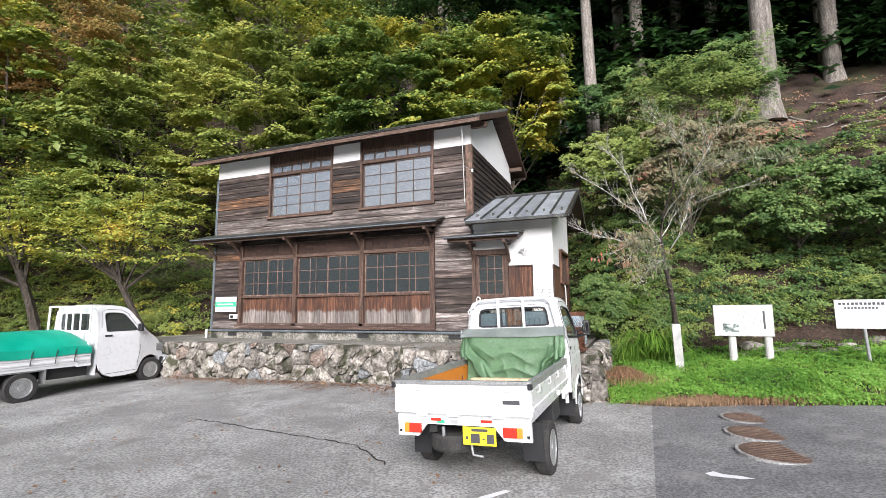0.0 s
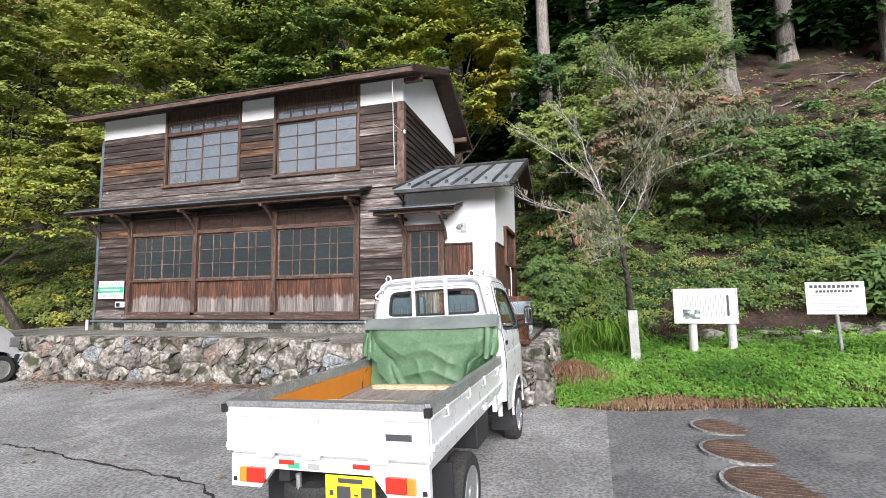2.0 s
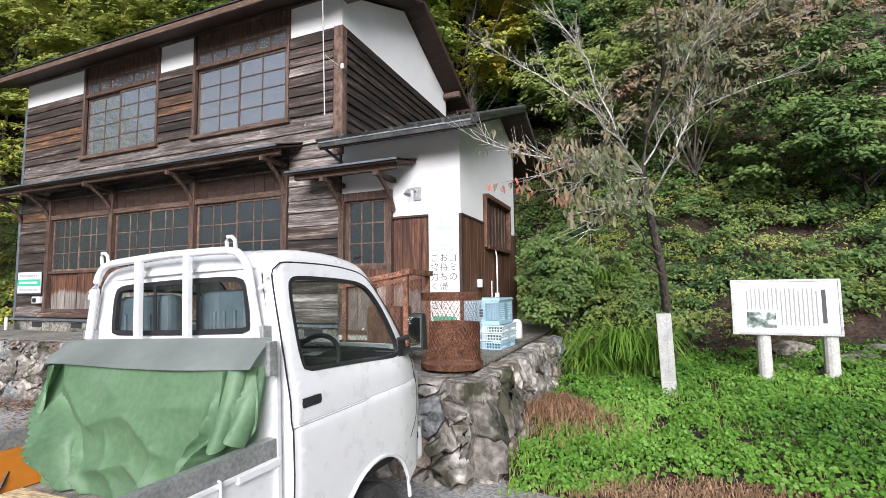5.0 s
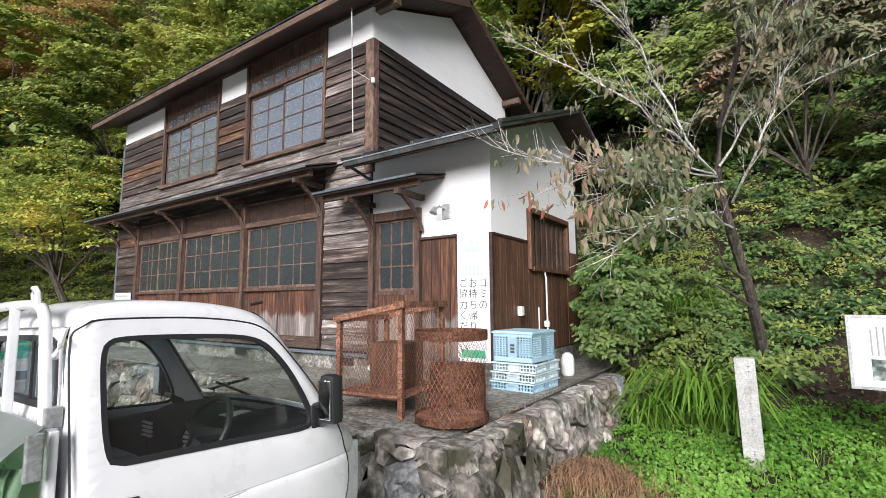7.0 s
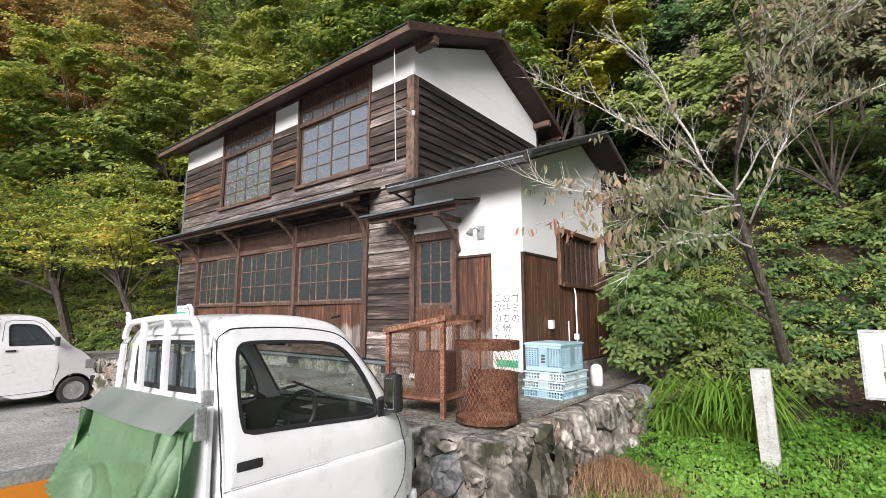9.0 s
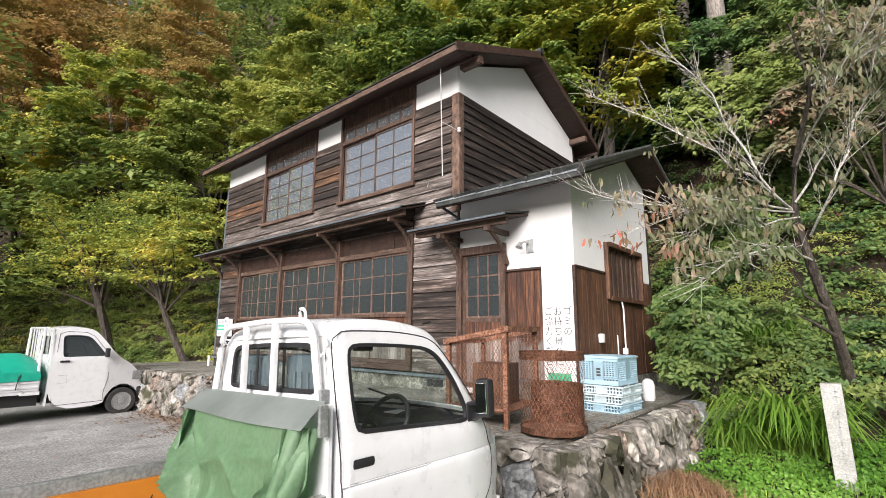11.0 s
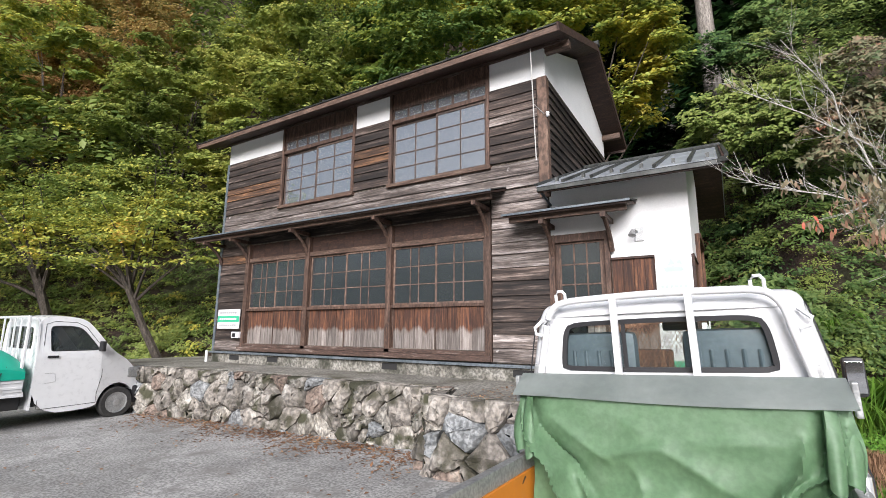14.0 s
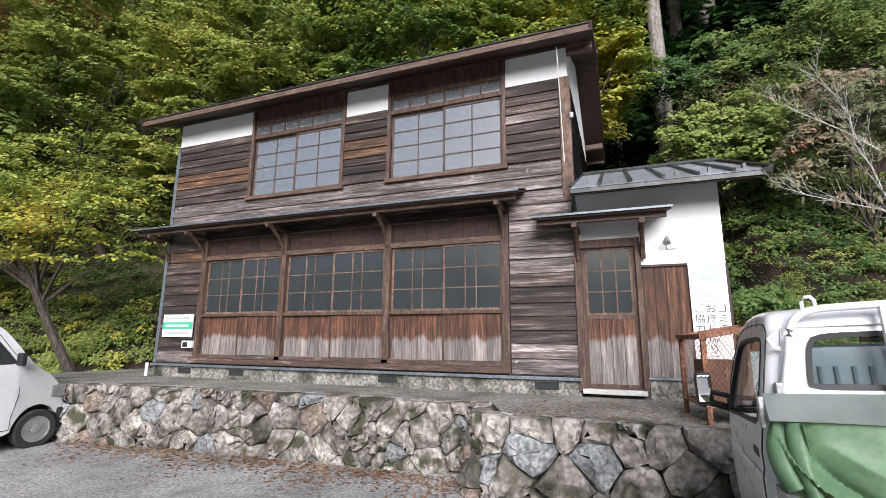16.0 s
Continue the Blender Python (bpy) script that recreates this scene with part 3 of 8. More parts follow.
def rows(x0, x1, z0, z1, n, picks, seed):
    """Rows of lap boards on the front between x0 and x1; picks: row -> material."""
    r = random.Random(seed)
    edges = [z0 + (z1 - z0) * (i + (r.uniform(-0.1, 0.1) if 0 < i < n else 0)) / n for i in range(n + 1)]
    for i in range(n):
        plank("plank", (x0, FY, edges[i]), (x1, FY, edges[i]), edges[i + 1] - edges[i], (0, -1, 0), picks.get(i, plank_dark), seed=seed * 50 + i)


def house_shell():
    # walls with openings left free, built of blocks that butt
    t = 0.12
    y0, y1 = FY, FY + t
    blocks = []
    # front: ground floor piers and head, upper floor
    for xa, xb, za, zb in ((HX0, -10.62, 0.98, 6.05), (-4.45, HX1, 0.98, 6.05), (-10.62, -4.45, 3.42, 4.2), (-10.62, -4.45, 0.98, 1.17),
                           (-10.62, -9.62, 4.2, 6.05), (-7.52, -6.5, 4.2, 6.05), (-9.62, -7.52, 5.93, 6.05), (-6.5, -4.45, 5.93, 6.05)):
        blocks.append(((xa, y0, za), (xb, y1, zb)))
    for pair in blocks:
        part("wall", boxes(pair), room_dark, house, "front wall behind the lap boards")
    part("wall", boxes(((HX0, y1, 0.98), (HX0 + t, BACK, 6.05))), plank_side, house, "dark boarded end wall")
    part("wall", boxes(((HX0, BACK, 0.98), (HX1, BACK + t, 6.05))), plank_dark, house, "dark boarded back wall")
    part("wall", boxes(((HX1 - t, y1, 0.98), (HX1, BACK, 6.05))), room_dark, house, "end wall behind the lap boards")
    for x in (HX0, HX1 - t):
        bm = bmesh.new()
        pts = [(FY, 6.05), (BACK + t, 6.05), (BACK + t, 6.1), (12.8, 7.05), (FY, 6.1)]
        a = [bm.verts.new((x + 0.001, y, z)) for y, z in pts]
        b = [bm.verts.new((x + t - 0.001, y, z)) for y, z in pts]
        bm.faces.new(a)
        bm.faces.new(b)
        for i in range(5):
            bm.faces.new((a[i], a[(i + 1) % 5], b[(i + 1) % 5], b[i]))
        part("gable", bm, plaster, house, "white plastered gable")
    part("floor", boxes(((HX0 + t, y1, 0.9), (HX1 - t, BACK, 1.1))), timber_x, house)
    part("floor", boxes(((HX0 + t, y1, 3.5), (HX1 - t, BACK, 3.62))), timber_x, house)
    for pair in (((HX0 + t, 13.0, 1.1), (HX1 - t, 13.06, 3.5)), ((HX0 + t, 13.0, 3.62), (HX1 - t, 13.06, 6.0)),):
        part("partition", boxes(pair), room_dark, house)
    for pair in (((HX0 - 0.02, FY - 0.03, TERRACE - 0.1), (HX1 + 0.02, FY + 0.1, 0.93)), ((HX1 - 0.1, FY + 0.1, TERRACE - 0.1), (HX1, BACK, 0.97)), ((HX0, FY + 0.1, TERRACE - 0.1), (HX0 + 0.1, BACK, 0.97)), ((HX0, BACK, TERRACE - 0.1), (HX1, BACK + 0.1, 0.97)),):
        part("foundation", boxes(pair), concrete, house, "stained concrete foundation")
    for x in (-11.05, -9.75, -6.6, -4.05):
        part("vent", boxes(((x, FY - 0.034, 0.79), (x + 0.34, FY - 0.029, 0.90))), under_mat, house, "dark underfloor vent opening")
    part("drip_strip", boxes(((HX0 - 0.03, FY - 0.10, 0.93), (HX1 + 0.03, FY, 0.975)), bevel=0.006), strip_metal, house, "blue-grey metal drip strip")
    # plaster bands of the upper floor
    for xa, xb in ((HX0, -9.68), (-7.46, -6.56), (-4.40, HX1)):
        part("plaster_band", boxes(((xa, FY - 0.012, 5.6), (xb, FY - 0.001, 6.12))), plaster, house, "white plaster band")
    part("plaster_band", boxes(((HX1 + 0.001, FY, 5.6), (HX1 + 0.012, BACK, 6.05))), plaster, house, "white plaster band")
    bm = bmesh.new()
    pts = [(FY, 6.052), (BACK, 6.052), (BACK, 6.1), (12.8, 7.04), (FY, 6.1)]
    f = [bm.verts.new((HX1 + 0.012, y, z)) for y, z in pts]
    g = [bm.verts.new((HX1 + 0.002, y, z)) for y, z in pts]
    bm.faces.new(f)
    bm.faces.new(g)
    for i in range(5):
        bm.faces.new((f[i], f[(i + 1) % 5], g[(i + 1) % 5], g[i]))
    part("gable", bm, plaster, house, "white plastered gable")
    # upper floor boards
    rows(HX0 + 0.06, -9.68, 4.25, 5.58, 8, {2: plank_warm, 3: plank_warm}, 1)
    rows(-7.46, -6.56, 4.25, 5.58, 8, {4: plank_warm, 3: plank_warm}, 2)
    rows(-4.40, HX1 - 0.13, 4.25, 5.58, 8, {4: plank_grey}, 3)
    rows(HX0 + 0.06, HX1 - 0.13, 3.78, 4.2, 2, {0: plank_grey, 1: plank_grey}, 4)
    # ground floor boards
    rows(HX0 + 0.06, -10.70, 1.0, 3.42, 11, {0: plank_grey, 9: plank_warm}, 5)
    rows(-4.38, HX1, 1.0, 3.74, 13, {0: plank_grey, 1: plank_grey, 7: plank_grey, 8: plank_grey, 9: plank_grey, 10: plank_grey, 11: plank_grey, 12: plank_grey}, 6)
    rows(-10.68, -4.40, 3.43, 3.76, 2, {}, 7)
    # end wall boards
    r = random.Random(9)
    for i in range(14):
        z = 3.5 + i * 0.15
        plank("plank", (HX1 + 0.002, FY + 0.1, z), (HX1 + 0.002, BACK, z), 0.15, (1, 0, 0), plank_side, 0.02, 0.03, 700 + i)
    # corner posts
    part("corner_post", boxes(((HX1 - 0.12, FY - 0.045, 3.55), (HX1 + 0.045, FY + 0.08, 5.59)), bevel=0.008), sash_wood, house, "weathered brown corner post")
    part("corner_post", boxes(((HX0 - 0.03, FY - 0.04, 0.98), (HX0 + 0.05, FY + 0.08, 5.59)), bevel=0.006), strip_metal, house, "grey corner trim")


def sash(win, x0, x1, z0, z1, y, cols, rowz, glass, wood, w=0.035, bar=0.016):
    """One sliding sash: stiles, rails, bars and its panes."""
    fr = [((x0, y - 0.03, z0), (x0 + w, y, z1)), ((x1 - w, y - 0.03, z0), (x1, y, z1)), ((x0 + w, y - 0.03, z0), (x1 - w, y, z0 + w)), ((x0 + w, y - 0.03, z1 - w), (x1 - w, y, z1))]
    xs = [x0 + w + (x1 - x0 - 2 * w) * c for c in cols]
    zs = [z0 + w + (z1 - z0 - 2 * w) * c for c in rowz]
    bars = [((x - bar / 2, y - 0.027, z0 + w), (x + bar / 2, y - 0.004, z1 - w)) for x in xs]
    bars += [((x0 + w, y - 0.024, z - bar / 2), (x1 - w, y - 0.007, z + bar / 2)) for z in zs]
    part("sash", boxes(*fr, *bars), wood, win)
    ex, ez = [x0 + w] + xs + [x1 - w], [z0 + w] + zs + [z1 - w]
    for i in range(len(ex) - 1):
        for j in range(len(ez) - 1):
            tilt = random.Random(int(x0 * 1000) + i * 31 + j * 7).uniform(-0.0004, 0.0004)
            a, b, c, d = ex[i], ex[i + 1], ez[j], ez[j + 1]
            me = bpy.data.meshes.new("pane")
            me.from_pydata([(a, y - 0.016 - tilt, c), (b, y - 0.016 + tilt, c), (b, y - 0.016 + tilt * 2, d), (a, y - 0.016 - tilt, d)], [], [(0, 1, 2, 3)])
            ob = link_mesh("pane", me, glass, win)
            ob.visible_shadow = False


def upper_window(x0, x1):
    win = part("window", boxes(((x0 - 0.08, FY - 0.09, 4.17), (x1 + 0.08, FY + 0.1, 4.24)), bevel=0.004), timber_x, house, "wooden sliding window with small panes")
    for a, b in (((x0 - 0.06, FY - 0.06, 4.242), (x0, FY + 0.1, 6.1)), ((x1, FY - 0.06, 4.242), (x1 + 0.06, FY + 0.1, 6.1)), ((x0, FY - 0.05, 5.46), (x1, FY + 0.08, 5.53)), ((x0, FY - 0.02, 5.78), (x1, FY + 0.06, 6.12))):
        part("frame", boxes((a, b), bevel=0.004), timber, win)
    m = (x0 + x1) / 2
    sash(win, x0, m + 0.02, 4.245, 5.455, FY + 0.05, (0.5,), (0.25, 0.5, 0.75), upper_glass, sash_dark, 0.04, 0.02)
    sash(win, m - 0.02, x1, 4.245, 5.455, FY + 0.01, (0.5,), (0.25, 0.5, 0.75), upper_glass, sash_dark, 0.04, 0.02)
    sash(win, x0, x1, 5.535, 5.775, FY + 0.02, [i / 6 for i in range(1, 6)], (), upper_glass, sash_dark, 0.03, 0.045)


def panel_wood():
    """Reddish boards whose foot the rain has bleached grey; the edge runs ragged."""
    m, ns, ln, bsdf = nodes_of("bleached_foot_boards")
    tc = ns.new("ShaderNodeTexCoord")
    mp = ns.new("ShaderNodeMapping")
    mp.inputs["Scale"].default_value = (14, 14, 0.9)
    info = ns.new("ShaderNodeObjectInfo")
    ln.new(tc.outputs["Object"], mp.inputs["Vector"])
    n1 = ns.new("ShaderNodeTexNoise")
    n1.inputs["Scale"].default_value = 2.2
    n1.inputs["Detail"].default_value = 7
    n1.inputs["Roughness"].default_value = 0.7
    ln.new(mp.outputs[0], n1.inputs["Vector"])
    red = ramp(ns, ((0.3, (0.018, 0.010, 0.008)), (0.47, (0.06, 0.026, 0.016)), (0.6, (0.15, 0.062, 0.03)), (0.76, (0.33, 0.17, 0.085))))
    grey = ramp(ns, ((0.32, (0.07, 0.055, 0.047)), (0.5, (0.18, 0.155, 0.14)), (0.68, (0.33, 0.3, 0.275))))
    ln.new(n1.outputs["Fac"], red.inputs[0])
    ln.new(n1.outputs["Fac"], grey.inputs[0])
    sep = ns.new("ShaderNodeSeparateXYZ")
    ln.new(tc.outputs["Object"], sep.inputs[0])
    mp2 = ns.new("ShaderNodeMapping")
    mp2.inputs["Scale"].default_value = (1.5, 1.5, 0.2)
    ln.new(tc.outputs["Object"], mp2.inputs["Vector"])
    n2 = ns.new("ShaderNodeTexNoise")
    n2.inputs["Scale"].default_value = 5
    n2.inputs["Detail"].default_value = 4
    ln.new(mp2.outputs[0], n2.inputs["Vector"])
    add = ns.new("ShaderNodeMath")
    add.operation = "MULTIPLY_ADD"
    add.inputs[1].default_value = 0.36
    ln.new(n2.outputs["Fac"], add.inputs[0])
    ln.new(sep.outputs["Z"], add.inputs[2])
    mr = ns.new("ShaderNodeMapRange")
    mr.inputs["From Min"].default_value, mr.inputs["From Max"].default_value = 1.64, 1.71
    ln.new(add.outputs[0], mr.inputs["Value"])
    mx = ns.new("ShaderNodeMix")
    mx.data_type = "RGBA"
    ln.new(mr.outputs[0], mx.inputs[0])
    ln.new(grey.outputs[0], mx.inputs[6])
    ln.new(red.outputs[0], mx.inputs[7])
    hs = ns.new("ShaderNodeHueSaturation")
    mv = ns.new("ShaderNodeMapRange")
    mv.inputs["To Min"].default_value, mv.inputs["To Max"].default_value = 0.7, 1.3
    ln.new(info.outputs["Random"], mv.inputs["Value"])
    ln.new(mv.outputs[0], hs.inputs["Value"])
    ln.new(mx.outputs[2], hs.inputs["Color"])
    ln.new(hs.outputs[0], bsdf.inputs["Base Color"])
    bsdf.inputs["Roughness"].default_value = 0.75
    b = ns.new("ShaderNodeBump")
    b.inputs["Strength"].default_value = 0.4
    b.inputs["Distance"].default_value = 0.006
    ln.new(n1.outputs["Fac"], b.inputs["Height"])
    ln.new(b.outputs[0], bsdf.inputs["Normal"])
    return m


foot_boards = panel_wood()


def upright_boards(parent, x0, x1, z0, z1, y, n, material, seed):
    r = random.Random(seed)
    w = (x1 - x0) / n
    for i in range(n):
        p = r.uniform(0, 0.006)
        part("board", boxes(((x0 + i * w + 0.003, y - 0.02 - p, z0), (x0 + (i + 1) * w - 0.003, y, z1))), material, parent)


def ground_floor_bays():
    posts = (-10.62, -8.65, -6.48, -4.45)
    for x in posts:
        part("post", boxes(((x - 0.06, FY - 0.07, 1.0), (x + 0.06, FY + 0.1, 3.42)), bevel=0.006), timber, house)
    part("sill_beam", boxes(((-10.75, FY - 0.1, 1.0), (-4.4, FY + 0.06, 1.09)), bevel=0.008), fascia_wood, house, "bleached sill beam")
    part("sill_beam", boxes(((-10.56, FY - 0.07, 1.092), (-4.51, FY + 0.04, 1.16)), bevel=0.006), fascia_wood, house, "bleached sliding track")
    part("lintel", boxes(((-10.56, FY - 0.05, 3.0), (-4.51, FY + 0.1, 3.09)), bevel=0.006), timber_x, house)
    for k, (a, b) in enumerate(zip(posts, posts[1:])):
        a, b = a + 0.06, b - 0.06
        upright_boards(house, a, b, 3.09, 3.42, FY + 0.05, 9, soffit_wood, 40 + k)
        win = part("window", boxes(((a, FY - 0.05, 1.885), (b, FY + 0.03, 1.935))), timber, house, "wooden sliding window with dusty frosted panes")
        m = (a + b) / 2
        for s, (p, q, y) in enumerate(((a, m + 0.02, FY + 0.045), (m - 0.02, b, FY + 0.008))):
            sash(win, p, q, 1.937, 2.998, y, (0.38, 0.58), (0.33, 0.66), lower_glass, sash_wood, 0.035, 0.018)
            upright_boards(house, p + 0.02, q - 0.02, 1.17, 1.884, y, 4, foot_boards, 60 + k * 2 + s)
            for pair in (((p, y - 0.032, 1.165), (p + 0.022, y + 0.004, 1.884)), ((q - 0.022, y - 0.032, 1.165), (q, y + 0.004, 1.884)),):
                part("stile", boxes(pair), timber, house)


def slope_sheet(x0, x1, ya, za, yb, zb, thick):
    """A sloping slab from (ya, za) to (yb, zb)."""
    bm = bmesh.new()
    n = Vector((0, -(zb - za), yb - ya)).normalized() * thick
    pts = [(x0, ya, za), (x1, ya, za), (x1, yb, zb), (x0, yb, zb)]
    a = [bm.verts.new(p) for p in pts]
    b = [bm.verts.new(Vector(p) + n) for p in pts]
    bm.faces.new(a)
    bm.faces.new(b)
    for i in range(4):
        bm.faces.new((a[i], a[(i + 1) % 4], b[(i + 1) % 4], b[i]))
    return bm


def main_roof():
    x0, x1, ye, ze, yr, zr, yb = HX0 - 0.5, HX1 + 0.42, 10.12, 5.94, 12.8, 7.09, 15.5
    zb = 5.94
    part("soffit", slope_sheet(x0, x1, ye, ze, yr, zr, 0.03), soffit_wood, house, "dark brown soffit boards")
    part("soffit", slope_sheet(x0, x1, yr, zr, yb, zb, 0.03), soffit_wood, house, "dark brown soffit boards")
    n = 19
    w = (x1 - x0 + 0.06) / n
    for i in range(n):
        a, b = x0 - 0.03 + i * w, x0 - 0.03 + (i + 1) * w
        part("roof_sheet", slope_sheet(a + 0.002, b - 0.002, ye - 0.05, ze + 0.105, yr, zr + 0.125, 0.02), roof_metal, house)
        part("roof_sheet", slope_sheet(a + 0.002, b - 0.002, yr, zr + 0.125, yb + 0.05, zb + 0.105, 0.02), roof_metal, house)
        part("roof_seam", slope_sheet(a - 0.012, a + 0.012, ye - 0.055, ze + 0.124, yr, zr + 0.146, 0.03), roof_metal, house)
    part("roof_deck", slope_sheet(x0 + 0.02, x1 - 0.02, ye + 0.02, ze + 0.04, yr, zr + 0.035, 0.07), soffit_wood, house)
    part("roof_deck", slope_sheet(x0 + 0.02, x1 - 0.02, yr, zr + 0.035, yb - 0.02, zb + 0.04, 0.07), soffit_wood, house)
    part("ridge", tubes((((x0 - 0.05, yr, zr + 0.17), (x1 + 0.05, yr, zr + 0.17)), 0.07), seg=10), roof_metal, house)
    part("fascia", boxes(((x0, ye - 0.03, ze + 0.0), (x1, ye, ze + 0.1))), timber_x, house, "weathered brown fascia board")
    part("fascia", boxes(((x0, yb, zb - 0.06), (x1, yb + 0.03, zb + 0.1))), fascia_wood, house)
    for x in (x0 - 0.03, x1):
        part("bargeboard", slope_sheet(x, x + 0.03, ye - 0.03, ze - 0.01, yr, zr + 0.01, 0.13), soffit_wood, house, "brown bargeboard")
        part("bargeboard", slope_sheet(x, x + 0.03, yr, zr + 0.01, yb + 0.03, zb - 0.01, 0.13), soffit_wood, house, "brown bargeboard")
    for y, z in ((10.75, 6.12), (14.9, 6.1)):
        part("purlin", boxes(((HX1, y - 0.06, z - 0.09), (x1 - 0.002, y + 0.06, z + 0.04)), bevel=0.008), timber_x, house, "purlin end under the gable roof")
    part("eave_beam", boxes(((HX0 - 0.3, FY - 0.05, 6.10), (HX1 + 0.3, FY - 0.014, 6.15))), fascia_wood, house)


def lean_to(x0, x1, ye, ze, yw, zw, xs, label, reach):
    """A small pent roof on carved brackets."""
    aw = part("awning", slope_sheet(x0, x1, ye, ze, yw, zw, 0.028), soffit_wood, house, label)
    n = max(3, round((x1 - x0) / 0.9))
    w = (x1 - x0 + 0.04) / n
    for i in range(n):
        a = x0 - 0.02 + i * w
        part("roof_sheet", slope_sheet(a + 0.002, a + w - 0.002, ye - 0.03, ze + 0.035, yw, zw + 0.05, 0.018), roof_metal, aw)
    part("edge_trim", boxes(((x0 - 0.02, ye - 0.035, ze + 0.022), (x1 + 0.02, ye - 0.02, ze + 0.05))), strip_metal, aw)
    part("edge_beam", boxes(((x0 + 0.05, ye + 0.1, ze - 0.06), (x1 - 0.05, ye + 0.17, ze + 0.035))), timber_x, aw)
    for x in xs:
        bm = boxes(((x - 0.035, ye + 0.05, ze - 0.13), (x + 0.035, yw, ze - 0.062)))
        run = [Vector((x, yw - 0.03, ze - 0.13 - reach)), Vector((x, yw - 0.10, ze - 0.13 - reach * 0.62)), Vector((x, yw - 0.22, ze - 0.13 - reach * 0.3)), Vector((x, ye + 0.16, ze - 0.1))]
        tube(bm, run, [0.04, 0.035, 0.032, 0.035], 6)
        part("bracket", bm, timber, aw, "curved wooden bracket")


def annex():
    x0, x1, yb = HX1, -1.5, 13.75
    t = 0.1
    for pair in (((x0 + 0.02, FY, 2.92), (-2.54, FY + t, 3.75)), ((-2.54, FY, 2.51), (x1, FY + t, 3.75)),):
        part("annex_wall", boxes(pair), plaster, house, "white plastered annex wall")
    for pair in (((-2.54, FY + 0.02, 1.0), (x1, FY + t, 2.51)),):
        part("annex_wall", boxes(pair), room_dark, house)
    for pair in (((x1 - t, FY + t, 2.49), (x1, 11.75, 3.75)), ((x1 - t, 13.2, 2.49), (x1, yb, 3.75)), ((x1 - t, 11.75, 2.9), (x1, 13.2, 3.75)), ((x1 - t, FY + t, 3.75), (x1, yb, 3.78)),):
        part("annex_wall", boxes(pair), plaster, house, "white plastered annex wall")
    bm = bmesh.new()
    pts = [(FY, 3.78), (yb, 3.78), (yb, 4.26), (12.85, 4.575), (FY, 3.785)]
    a = [bm.verts.new((x1, y, z)) for y, z in pts]
    b = [bm.verts.new((x1 - t, y, z)) for y, z in pts]
    bm.faces.new(a)
    bm.faces.new(b)
    for i in range(5):
        bm.faces.new((a[i], a[(i + 1) % 5], b[(i + 1) % 5], b[i]))
    part("annex_gable", bm, plaster, house, "white plastered annex gable")
    for pair in (((x1 - t, FY + t, 0.98), (x1 - 0.02, 11.75, 2.49)), ((x1 - t, 13.2, 0.98), (x1 - 0.02, yb, 2.49)), ((x1 - t, 11.75, 0.98), (x1 - 0.02, 13.2, 2.12)),):
        part("annex_wall", boxes(pair), room_dark, house)
    part("annex_wall", boxes(((x0, yb, 0.98), (x1, yb + t, 4.3))), plank_dark, house)
    for pair in (((-2.52, FY - 0.02, TERRACE - 0.1), (x1 + 0.01, FY + t, 0.97)), ((x1 - t, FY + t, TERRACE - 0.1), (x1 + 0.01, yb, 0.97)), ((x0, FY + 0.12, TERRACE - 0.1), (-2.52, FY + 0.3, 0.80)),):
        part("foundation", boxes(pair), concrete, house)
    part("drip_strip", boxes(((-2.54, FY - 0.05, 0.975), (-1.93, FY, 1.01)), bevel=0.004), strip_metal, house)
    upright_boards(house, -2.52, -1.94, 1.015, 2.5, FY + 0.018, 4, foot_boards, 91)
    part("trim", boxes(((-2.54, FY - 0.035, 2.49), (-1.94, FY - 0.005, 2.52))), soffit_wood, house)
    n = 18
    w = (yb - FY - 0.02) / n
    r = random.Random(4)
    for i in range(n):
        y = FY + 0.02 + i * w
        zt = 2.12 if 11.75 < y + w / 2 < 13.2 else 2.48
        part("board", boxes(((x1 - 0.018, y + 0.003, 0.99), (x1 + 0.004 + r.uniform(0, 0.006), y + w - 0.003, zt))), timber_red, house)
    part("corner_post", boxes(((x1 - 0.06, FY - 0.02, 0.98), (x1 + 0.02, FY + 0.03, 2.5))), soffit_wood, house)
    part("trim", boxes(((x1 - 0.005, FY + 0.02, 2.48), (x1 + 0.02, 11.7, 2.51))), soffit_wood, house)
    # side window with boards across
    win = part("window", boxes(((x1 - 0.06, 11.7, 2.12), (x1 + 0.06, 11.76, 2.96)), ((x1 - 0.06, 13.19, 2.12), (x1 + 0.06, 13.25, 2.96)), ((x1 - 0.06, 11.76, 2.9), (x1 + 0.08, 13.19, 2.97)), ((x1 - 0.06, 11.76, 2.1), (x1 + 0.08, 13.19, 2.16)), bevel=0.004), timber_red, house, "dark wooden side window with upright slats")
    for i in range(7):
        y = 11.85 + i * 0.2
        part("slat", boxes(((x1 - 0.03, y, 2.16), (x1 - 0.005, y + 0.12, 2.9))), timber, win)
    # entrance door
    for pair in (((-3.42, FY - 0.07, 0.8), (-3.33, FY + 0.1, 2.92)), ((-2.60, FY - 0.07, 0.8), (-2.53, FY + 0.1, 2.92)), ((-3.33, FY - 0.05, 2.80), (-2.60, FY + 0.1, 2.92)),):
        part("door_frame", boxes(pair, bevel=0.005), timber, house, "brown entrance door frame")
    part("door_sill", boxes(((-3.38, FY - 0.10, 0.77), (-2.56, FY + 0.1, 0.835)), bevel=0.006), post_grey, house, "pale grey door sill")
